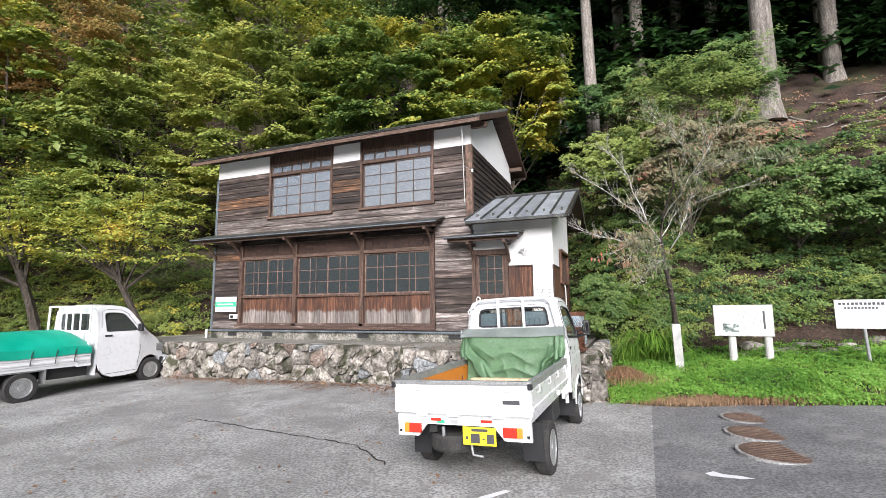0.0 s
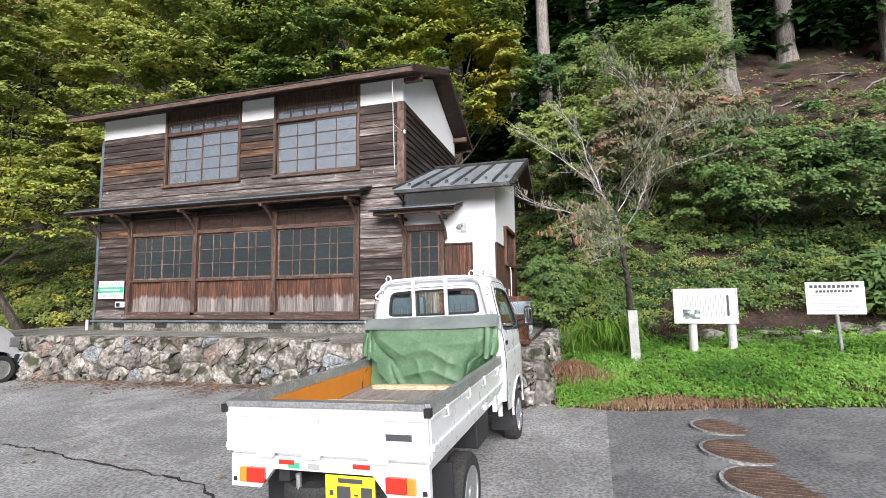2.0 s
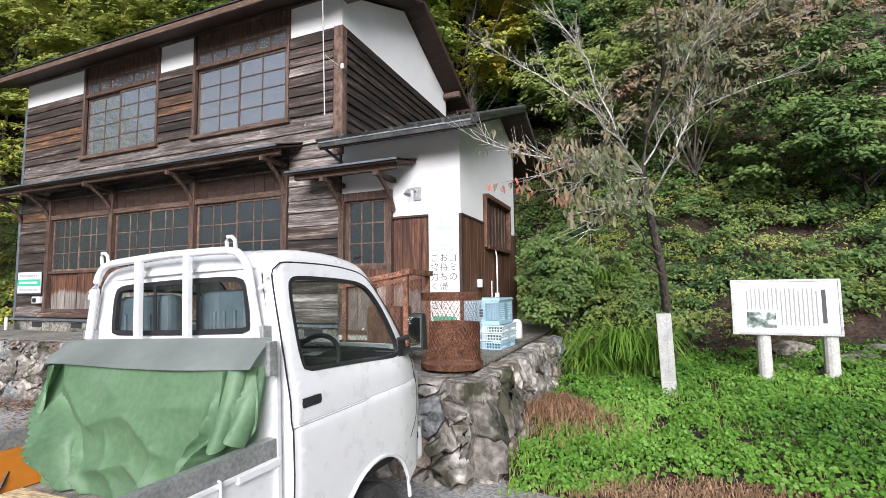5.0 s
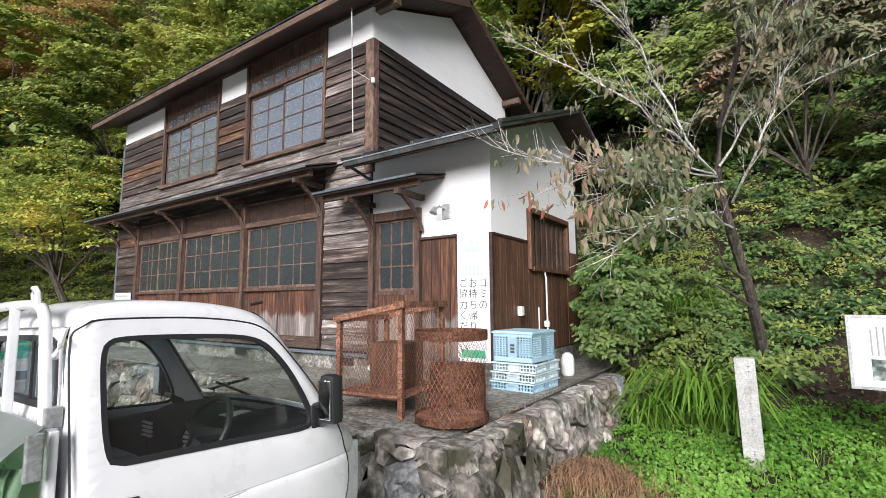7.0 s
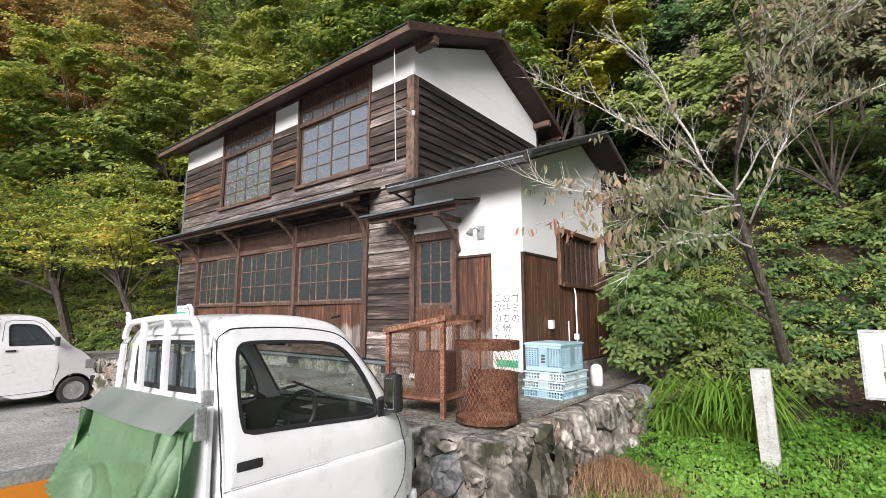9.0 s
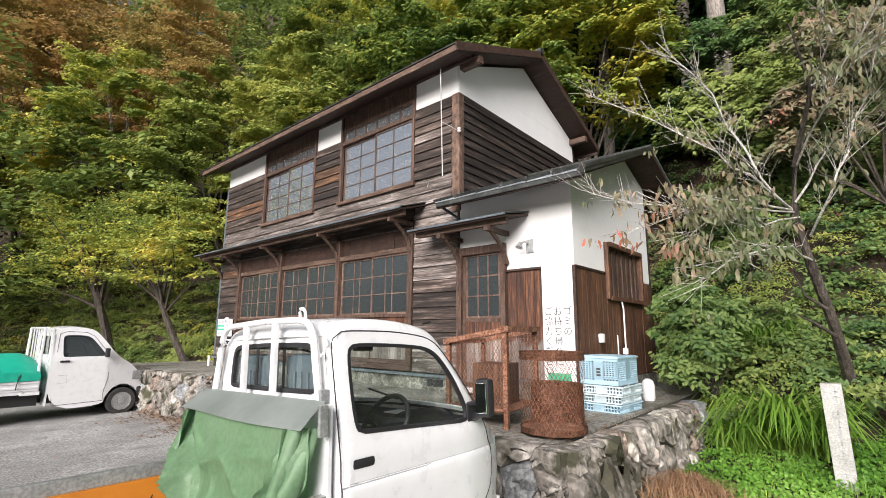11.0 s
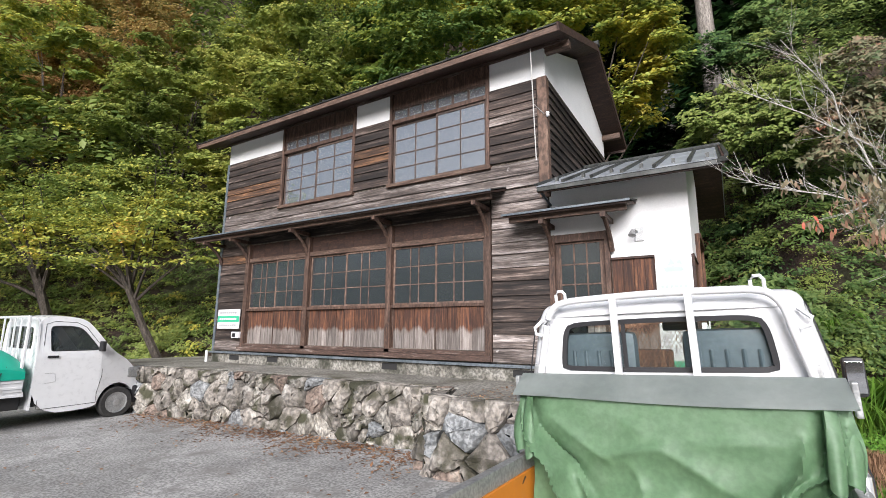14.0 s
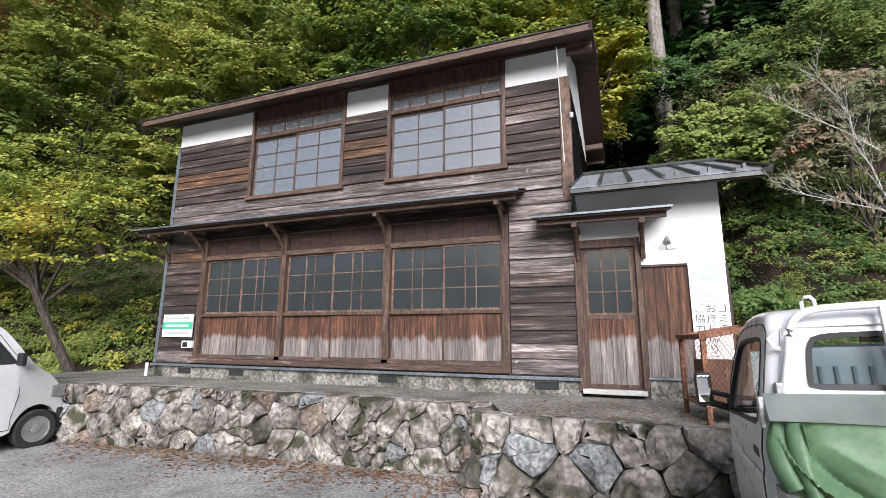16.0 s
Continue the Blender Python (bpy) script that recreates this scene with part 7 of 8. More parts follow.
        part("cord", tubes(([(cx + s * 0.655, 6.2, 0.78), (cx + s * 0.665, 6.12, 0.72), (cx + s * 0.64, 6.06, 0.615)], 0.006), seg=5), black_plastic, cover)
    cover.matrix_world = KEI_POSE @ cover.matrix_basis
    for y, x0, x1 in ((6.0, cx - 0.50, cx + 0.36), (5.3, cx - 0.60, cx + 0.10)):
        tp = tagged(part("timber_plank", boxes(((x0, y, 0.614), (x1, y + 0.09, 0.652)), bevel=0.004), pine), "sawn pale pine plank lying across the truck bed", "plank", "planks in the truck bed")
        tp.matrix_world = KEI_POSE
    bd = tagged(part("loose_board", boxes(((cx - 0.52, 5.28, 0.602), (cx + 0.40, 6.16, 0.613))), bed_wood), "worn grey board lying under the planks in the truck bed", "board")
    bd.matrix_world = KEI_POSE


def light_truck():
    cx = -12.235
    g0 = lot(cx, 7) + 0.0
    t = thing("light_truck", (cx, 7.0, g0), "white open-bed light truck with a sloped bonnet, nose to the wall", "truck")
    arch = [(8.98, 0.02), (8.90, 0.02), (8.88, 0.22), (8.76, 0.38), (8.55, 0.46), (8.34, 0.38), (8.22, 0.20), (8.18, 0.02), (7.22, 0.02)]
    O = [(7.20, 1.05), (7.22, 1.55), (7.27, 1.64), (7.45, 1.70), (7.80, 1.675), (7.97, 1.60), (8.12, 1.42), (8.40, 1.05), (8.72, 0.86), (8.93, 0.58)] + arch
    I = [(7.40, 1.13), (7.38, 1.42), (7.39, 1.50), (7.45, 1.525), (7.72, 1.52), (7.84, 1.49), (7.92, 1.42), (8.14, 1.13), (8.16, 1.085), (8.10, 1.075)]
    I += [(8.05 - 0.08 * k, 1.073) for k in range(9)]
    O, I = rounded(O), rounded(I)
    half = cab_shell(t, cx, O, I, 0.83, 1.0, 0.2, 8.2, white_paint, dark_car_glass)
    def across(y, z, crown=0.0, k=0.0):
        return [Vector((cx + u * (half(y, z) - k), y, z + crown * (1 - u * u))) for u in (-1, -0.75, -0.4, 0, 0.4, 0.75, 1)]
    bm = bmesh.new()
    loft(bm, [across(y, z, 0.03) for y, z in O if z > 1.4 and y < 7.99])
    part("roof", bm, white_paint, t, smooth=True)
    bm = bmesh.new()
    loft(bm, [across(y, z, 0.03) for y, z in O if z > 0.28 and y > 8.38])
    part("bonnet", bm, white_paint, t, smooth=True)
    bm = bmesh.new()
    loft(bm, [across(7.98 + 0.42 * f, 1.595 - 0.545 * f, 0.0, 0.03) for f in (0, 0.5, 1)])
    part("windscreen", bm, dark_car_glass, t, smooth=True)
    part("bumper", boxes(((cx - 0.76, 8.84, 0.02), (cx + 0.76, 9.03, 0.36)), bevel=0.05), black_plastic, t, "dark grey front bumper")
    bm = bmesh.new()
    oo = [(-0.78, 0.1), (-0.83, 1.0), (-0.74, 1.55), (-0.6, 1.66), (0, 1.70), (0.6, 1.66), (0.74, 1.55), (0.83, 1.0), (0.78, 0.1), (0, 0.1)]
    ii = [(-0.55, 1.12), (-0.57, 1.25), (-0.55, 1.46), (-0.5, 1.5), (0, 1.51), (0.5, 1.5), (0.55, 1.46), (0.57, 1.25), (0.55, 1.12), (0, 1.11)]
    holed(bm, oo, ii, lambda u, z, d: Vector((cx + u, 7.20 + d, z)), 0.03)
    rear = part("cab_back", bm, white_paint, t)
    bm = bmesh.new()
    bm.faces.new([bm.verts.new((cx + u, 7.215, z)) for u, z in ii])
    part("rear_window", bm, dark_car_glass, rear)
    part("cab_floor", boxes(((cx - 0.76, 7.24, 0.15), (cx + 0.76, 8.7, 0.25)), ((cx - 0.74, 7.3, 0.25), (cx + 0.74, 7.5, 1.15)), ((cx - 0.74, 8.1, 0.25), (cx + 0.74, 8.35, 1.02))), under_mat, t)
    for s in (1, -1):
        xs = lambda y, z: cx + s * (half(y, z) + 0.001)
        gap = part("door_gap", tubes(([(xs(y, z), y, z) for y, z in ((7.30, 0.12), (7.30, 1.2), (7.32, 1.55), (7.45, 1.60), (7.78, 1.58), (7.93, 1.5), (8.22, 1.1), (8.24, 0.6), (8.18, 0.3), (8.18, 0.12), (7.30, 0.10))], 0.005), seg=5), black_plastic, t)
        x = xs(7.45, 0.98)
        part("door_handle", boxes(((x - 0.006, 7.36, 0.96), (x + s * 0.02, 7.52, 1.0)), bevel=0.008), black_plastic, gap, "black door handle")
        part("fuel_flap", tubes(([(xs(7.36, 0.72), 7.36, 0.70), (xs(7.36, 0.72), 7.5, 0.70), (xs(7.36, 0.72), 7.52, 0.55), (xs(7.36, 0.7), 7.36, 0.53)], 0.003), seg=4), galv, gap)
        mx = cx + s * 0.93
        mir = part("wing_mirror", boxes(((mx - 0.08, 8.12, 1.05), (mx + 0.06, 8.19, 1.24)), bevel=0.02), black_plastic, t, "black wing mirror")
        part("headlamp", boxes(((cx + s * 0.52, 8.72, 0.52), (cx + s * 0.755, 8.93, 0.72)), bevel=0.03), galv, t, "clear headlamp")
        part("guard_post", tubes(([(cx + s * 0.78, 7.04, 0.72), (cx + s * 0.76, 7.06, 1.68)], 0.025), seg=6), white_paint, t, "white guard frame post")
    part("guard_rail", tubes(([(cx - 0.76, 7.06, 1.67), (cx + 0.76, 7.06, 1.67)], 0.025), seg=6), white_paint, t, "white guard frame rail")
    for u in (-0.4, -0.12, 0.12, 0.4):
        part("guard_bar", boxes(((cx + u - 0.02, 7.05, 0.72), (cx + u + 0.02, 7.07, 1.66))), white_paint, t)
    bed = part("bed", boxes(((cx - 0.82, 4.5, 0.36), (cx + 0.82, 7.10, 0.42))), white_paint, t)
    for s in (1, -1):
        xo, xi = cx + s * 0.835, cx + s * 0.80
        g = part("gate", boxes(((min(xo, xi), 4.5, 0.42), (max(xo, xi), 7.08, 0.74)), bevel=0.006), white_paint, t, "white ribbed drop-side gate")
        for z in (0.47, 0.57, 0.67):
            part("rib", boxes(((xo - s * 0.003, 4.51, z), (xo + s * 0.016, 7.07, z + 0.04)), bevel=0.006), white_paint, g)
        part("corner_frame", boxes(((cx + s * 0.80, 6.80, 0.34), (cx + s * 0.835, 7.10, 0.38)), ((cx + s * 0.80, 6.80, 0.38), (cx + s * 0.835, 6.84, 0.44)), bevel=0.004), white_paint, t)
        part("mudguard", boxes(((cx + s * 0.62, 6.2, 0.06), (cx + s * 0.80, 6.24, 0.36)), ((cx + s * 0.62, 5.38, 0.10), (cx + s * 0.80, 5.42, 0.36)), ((cx + s * 0.62, 5.42, 0.33), (cx + s * 0.80, 6.2, 0.36))), galv, t, "pale grey mudguard")
        wheel(t, cx + s * 0.73, 5.82, lot(cx, 5.82) + 0.295, 0.30, 0.17, s, False)
        wheel(t, cx + s * 0.73, 8.55, lot(cx, 8.55) + 0.275, 0.29, 0.17, s, False)
    part("tail_gate", boxes(((cx - 0.82, 4.47, 0.42), (cx + 0.82, 4.5, 0.74)), bevel=0.006), white_paint, t)
    part("chassis", boxes(((cx - 0.42, 4.6, 0.14), (cx - 0.34, 8.7, 0.34)), ((cx + 0.34, 4.6, 0.14), (cx + 0.42, 8.7, 0.34)), ((cx - 0.7, 5.78, 0.04), (cx + 0.7, 5.86, 0.10)), ((cx - 0.34, 6.3, 0.12), (cx + 0.7, 7.1, 0.34))), under_mat, t, "black underbody")
    # tarpaulin over the load
    bm = bmesh.new()
    prof = [(-0.86, 0.60), (-0.85, 0.80), (-0.66, 0.98), (-0.3, 1.12), (0.05, 1.16), (0.4, 1.10), (0.72, 0.94), (0.85, 0.80), (0.865, 0.62)]
    rings = []
    for j in range(27):
        v = j / 26
        y = 4.42 + 2.66 * v
        k = 1 - 0.35 * max(0, (v - 0.86) / 0.14) ** 2 - 0.06 * (1 - v)
        rings.append([Vector((cx + u, y, 0.66 + (z - 0.66) * k + 0.02 * noise.noise(Vector((u * 3, y * 2.2, 0))))) for u, z in prof])
    loft(bm, rings)
    bm.faces.new([bm.verts.new(p) for p in rings[-1]])
    bmesh.ops.remove_doubles(bm, verts=bm.verts[:], dist=0.0005)
    bmesh.ops.solidify(bm, geom=bm.faces[:], thickness=0.004)
    tp = thing("tarpaulin", (cx, 5.8, 0.74), "teal green tarpaulin strapped over the load of the truck bed", "tarpaulin")
    part("cover", bm, tarp_teal, tp, smooth=True)
    for y in (5.9, 6.35, 6.72):
        part("strap", tubes(([(cx + 0.80, y + 0.12, 0.84), (cx + 0.872, y + 0.02, 0.70), (cx + 0.872, y, 0.46)], 0.010), seg=5), black_plastic, tp, "black elastic strap")


kei_truck()
bed_load()
light_truck()


# ---- things on the terrace ----
def lattice(u0, u1, v0, v1, place, pitch, width):
    """Diamond mesh of thin crossing strips over a rectangle, laid out by place(u, v, lift)."""
    verts, faces = [], []
    w, h = u1 - u0, v1 - v0
    slope = 1.7
    for sgn in (1, -1):
        n = int((w + h / slope) / pitch) + 2
        for k in range(n):
            c = k * pitch
            # line u = c - v / slope (or mirrored), clipped to the rectangle
            va, vb = max(0.0, (c - w) * slope), min(h, c * slope)
            if vb - va < 0.01:
                continue
            steps = max(1, int((vb - va) / 0.12))
            o = len(verts)
            for i in range(steps + 1):
                v = va + (vb - va) * i / steps
                u = c - v / slope
                u = u if sgn > 0 else w - u
                verts += [place(u0 + u - width / 2, v0 + v, 0.002 * sgn), place(u0 + u + width / 2, v0 + v, 0.002 * sgn)]
            faces += [(o + 2 * i, o + 2 * i + 1, o + 2 * i + 3, o + 2 * i + 2) for i in range(steps)]
    return verts, faces


def mesh_part(name, vf, material, parent, label="", local=False):
    me = bpy.data.meshes.new(name)
    me.from_pydata(vf[0], [], vf[1])
    return link_mesh(name, me, material, parent, label, local)


def wire_cage():
    x0, x1, y0, y1, z0, zl, zr = -0.655, 0.0, 0.0, 0.78, 0.0, 0.79, 0.92
    stand = pose(-1.46, 8.95, TERRACE, 0, 0, 8)
    c = thing("rubbish_cage", (0, 0, 0), "rust-brown wire mesh rubbish cage with a sloping lid frame", "cage")
    c.matrix_world = stand
    top = lambda x: zl + (zr - zl) * (x - x0) / (x1 - x0)
    for x, y in ((x0, y0), (x1, y0), (x0, y1), (x1, y1)):
        part("post", boxes(((x - 0.022, y - 0.022, z0), (x + 0.022, y + 0.022, top(x)))), rust, c, local=True)
    for y in (y0, y1):
        part("rail", tubes(([(x0, y, z0 + 0.16), (x1, y, z0 + 0.16)], 0.02), seg=4), rust, c, local=True)
    for x in (x0, x1):
        part("rail", tubes(([(x, y0, z0 + 0.16), (x, y1, z0 + 0.16)], 0.02), seg=4), rust, c, local=True)
    part("lid_rail", boxes(((x0 - 0.04, y0 - 0.05, zl), (x0 + 0.03, y1 + 0.05, zl + 0.05))), rust, c, local=True)
    part("lid_rail", boxes(((x1 - 0.03, y0 - 0.05, zr), (x1 + 0.05, y1 + 0.05, zr + 0.055))), rust, c, local=True)
    for y in (y0 - 0.05, y1):
        part("lid_rail", slope_rail((x0 - 0.03, y, zl), (x1 + 0.04, y, zr), 0.05, 0.05), rust, c, local=True)
    mesh_part("mesh", lattice(x0, x1, z0 + 0.16, zl + 0.06, lambda u, v, d: (u, y0 + d, v), 0.040, 0.0042), rust, c, "rusted expanded metal mesh", True)
    mesh_part("mesh", lattice(x0, x1, z0 + 0.16, zl + 0.06, lambda u, v, d: (u, y1 + d, v), 0.040, 0.0042), rust, c, "", True)
    mesh_part("mesh", lattice(y0, y1, z0 + 0.16, zr, lambda u, v, d: (x1 + d, u, v), 0.040, 0.0042), rust, c, "", True)
    mesh_part("mesh", lattice(y0, y1, z0 + 0.16, zl, lambda u, v, d: (x0 + d, u, v), 0.040, 0.0042), rust, c, "", True)
    part("base", boxes(((x0, y0, z0 + 0.14), (x1, y1, z0 + 0.155))), rust, c, local=True)
    crate_ = part("wooden_crate", boxes(((-0.56, 0.34, z0 + 0.157), (-0.18, 0.72, z0 + 0.58)), bevel=0.006), timber_red)
    crate_.matrix_world = stand
    tagged(crate_, "old brown box standing in the rubbish cage", "box")


def slope_rail(a, b, w, h):
    bm = bmesh.new()
    a, b = Vector(a), Vector(b)
    v = []
    for p in (a, b):
        v.append([bm.verts.new(p + Vector(q)) for q in ((0, 0, 0), (0, w, 0), (0, w, h), (0, 0, h))])
    for k in range(4):
        bm.faces.new((v[0][k], v[0][(k + 1) % 4], v[1][(k + 1) % 4], v[1][k]))
    bm.faces.new(v[0][::-1])
    bm.faces.new(v[1])
    return bm


def wire_basket():
    cx, cy, r, z0, z1 = -1.03, 9.07, 0.295, TERRACE + 0.03, 1.46
    b = thing("mesh_basket", (cx, cy, TERRACE), "round rusted wire mesh basket on bent wire feet", "basket")
    ring = lambda z, rr: [(cx + rr * math.cos(a), cy + rr * math.sin(a), z) for a in (2 * math.pi * k / 36 for k in range(37))]
    for z, h in ((z1 - 0.075, 0.075), (z0, 0.05)):
        bm = bmesh.new()
        loft(bm, [ring(z, r + 0.004), ring(z + h, r + 0.004)])
        bmesh.ops.solidify(bm, geom=bm.faces[:], thickness=0.006)
        part("band", bm, rust, b)
    mesh_part("mesh", lattice(0, 2 * math.pi * r, z0 + 0.04, z1 - 0.05, lambda u, v, d: (cx + (r + d) * math.cos(u / r), cy + (r + d) * math.sin(u / r), v), 0.040, 0.0042), rust, b, "rusted expanded metal mesh")
    bm = bmesh.new()
    lathe(bm, (cx, cy, z0), [(0.0, r), (0.03, r)], 32, "z")
    part("bottom", bm, rust, b)
    bm = bmesh.new()
    pts = [[(cx + (r - 0.02) * math.cos(a), cy + (r - 0.02) * math.sin(a), z) for a in np.linspace(0.2, 2.9, 20)] for z in (z0 + 0.03, z0 + 0.42)]
    loft(bm, pts)
    bmesh.ops.solidify(bm, geom=bm.faces[:], thickness=0.004)
    part("inner_plate", bm, rust, b)
    for a in (-1.2, 0.9, 3.0):
        x, y = cx + r * 0.8 * math.cos(a), cy + r * 0.8 * math.sin(a)
        part("foot", tubes(([(x - 0.04, y, z0), (x - 0.02, y, TERRACE + 0.0), (x + 0.02, y, TERRACE), (x + 0.04, y, z0)], 0.006), seg=5), rust, b)


def crate(at, turn, w, d, h, material, label):
    """An open plastic crate with lattice walls."""
    c = tagged(new("plastic_crate"), label, "crate", "stacked crates")
    c.empty_display_size = 0.1
    c.matrix_world = pose(*at, 0, 0, turn)
    t = 0.012
    def wall(u0, u1, place):
        bm = bmesh.new()
        def slab(ua, ub, va, vb):
            a, b_ = place(ua, 0, va), place(ub, t, vb)
            box(bm, a, b_)
        slab(u0, u1, 0, h * 0.16)
        slab(u0, u1, h * 0.84, h)
        n = max(4, int((u1 - u0) / 0.035))
        for i in range(n + 1):
            u = u0 + (u1 - u0 - 0.012) * i / n
            slab(u, u + 0.012, h * 0.16, h * 0.84)
        for k in range(1, max(2, int(h / 0.035))):
            v = h * 0.16 + h * 0.68 * k / max(2, int(h / 0.035))
            slab(u0, u1, v - 0.005, v + 0.005)
        slab((u0 + u1) / 2 - 0.06, (u0 + u1) / 2 + 0.06, h * 0.16, h * 0.84)
        return bm
    part("wall", wall(-w / 2, w / 2, lambda u, s, v: (u, -d / 2 + s, v)), material, c, local=True)
    part("wall", wall(-w / 2, w / 2, lambda u, s, v: (u, d / 2 - s, v)), material, c, local=True)
    part("wall", wall(-d / 2, d / 2, lambda u, s, v: (-w / 2 + s, u, v)), material, c, local=True)
    part("wall", wall(-d / 2, d / 2, lambda u, s, v: (w / 2 - s, u, v)), material, c, local=True)
    part("bottom", boxes(((-w / 2 + t, -d / 2 + t, 0.004), (w / 2 - t, d / 2 - t, 0.014))), material, c, local=True)
    part("rim", boxes(((-w / 2 - 0.014, -d / 2 - 0.014, h - 0.016), (w / 2 + 0.014, -d / 2, h)), ((-w / 2 - 0.014, d / 2, h - 0.016), (w / 2 + 0.014, d / 2 + 0.014, h)), ((-w / 2 - 0.014, -d / 2, h - 0.016), (-w / 2, d / 2, h)), ((w / 2, -d / 2, h - 0.016), (w / 2 + 0.014, d / 2, h))), material, c, local=True)
    if h > 0.2:
        part("lid", boxes(((-w / 2, -d / 2, h), (w / 2, d / 2, h + 0.01))), material, c, local=True)
        for k in range(3):
            part("print", boxes(((-0.025, -d / 2 - 0.003, h * 0.3 + k * 0.035), (0.025, -d / 2, h * 0.3 + k * 0.035 + 0.024))), ink, c, local=True)
    return c


def crates():
    z = TERRACE + 0.005
    for k, (m_, lab) in enumerate(((blue_crate, "shallow pale blue plastic crate at the bottom of a stack"), (white_crate, "shallow bluish white plastic crate in a stack"), (white_crate, "shallow bluish white plastic crate in a stack"))):
        crate((-1.17 + 0.01 * k, 10.8, z), -4 + k, 0.52, 0.6, 0.095, m_, lab)
        z += 0.102
    crate((-1.17, 10.8, z), -3, 0.48, 0.56, 0.32, blue_crate, "pale blue plastic crate with lattice sides upside down on a stack")


wire_cage()
wire_basket()
crates()


# ---- signs, banner and small fittings ----
def words(body, size, at, material, parent, turn=(90, 0, 0), name="lettering"):
    cu = bpy.data.curves.new(name, "FONT")
    cu.body, cu.size, cu.extrude = body, size, 0.0008
    cu.align_x, cu.align_y = "CENTER", "CENTER"
    tmp = bpy.data.objects.new(name, cu)
    scene.collection.objects.link(tmp)
    me = bpy.data.meshes.new_from_object(tmp.evaluated_get(bpy.context.evaluated_depsgraph_get()))
    bpy.data.objects.remove(tmp)
    me.transform(pose(*at, *turn))
    me.materials.clear()
    return link_mesh(name, me, material, parent)


def banner():
    b = thing("banner", (-1.73, 10.6, 1.0), "white upright banner with dark lettering fixed to the annex wall", "banner")
    part("sheet", boxes(((-1.955, 10.628, 0.98), (-1.515, 10.642, 2.56)), bevel=0.003), sign_white, b)
    for column, x in (("ゴミの", -1.60), ("お持ち帰りに", -1.735), ("ご協力ください", -1.87)):
        for k, ch in enumerate(column):
            words(ch, 0.125, (x, 10.626, 1.90 - 0.128 * k), ink, b)
    for k in range(2):
        for j in range(6):
            part("faded_print", boxes(((-1.90 + 0.055 * j, 10.6255, 2.06 - 0.07 * k), (-1.90 + 0.055 * j + 0.035, 10.6275, 2.10 - 0.07 * k))), pale_ink, b)
    bm = bmesh.new()
    for pts in (((-0.13, 0.0), (-0.02, 0.02), (0.10, 0.0), (0.12, -0.05), (-0.10, -0.06)), ((-0.08, 0.03), (-0.03, 0.13), (0.02, 0.04)), ((0.02, 0.05), (0.07, 0.11), (0.11, 0.03))):
        a = [bm.verts.new((-1.73 + u, 10.6258, 2.33 + w)) for u, w in pts]
        bm.faces.new(a)
    part("faded_emblem", bm, pale_ink, b)
    part("green_strip", boxes(((-1.90, 10.6255, 1.03), (-1.58, 10.6275, 1.12))), sign_green, b)


def sign_house():
    s = thing("wall_sign", (-11.1, 10.6, 1.49), "small white notice board with a green band on the house wall", "sign")
    part("board", boxes(((-11.52, 10.575, 1.49), (-10.72, 10.60, 1.93)), bevel=0.004), sign_white, s)
    part("band", boxes(((-11.52, 10.572, 1.64), (-10.72, 10.5745, 1.78))), sign_green, s)
    for k, (z, m_) in enumerate(((1.855, ink), (1.71, sign_white), (1.565, ink))):
        for j in range(8):
            part("bar", boxes(((-11.44 + 0.08 * j, 10.569, z - 0.022), (-11.44 + 0.08 * j + 0.06, 10.5715, z + 0.022))), m_ if k == 1 else grey_ink, s)
    m = thing("meter_box", (-10.78, 10.6, 1.24), "small white and black meter box on the house wall", "meter")
    part("case", boxes(((-10.92, 10.54, 1.28), (-10.66, 10.61, 1.42)), bevel=0.012), sign_white, m)
    part("dial", boxes(((-10.88, 10.532, 1.30), (-10.76, 10.539, 1.39))), black_plastic, m)


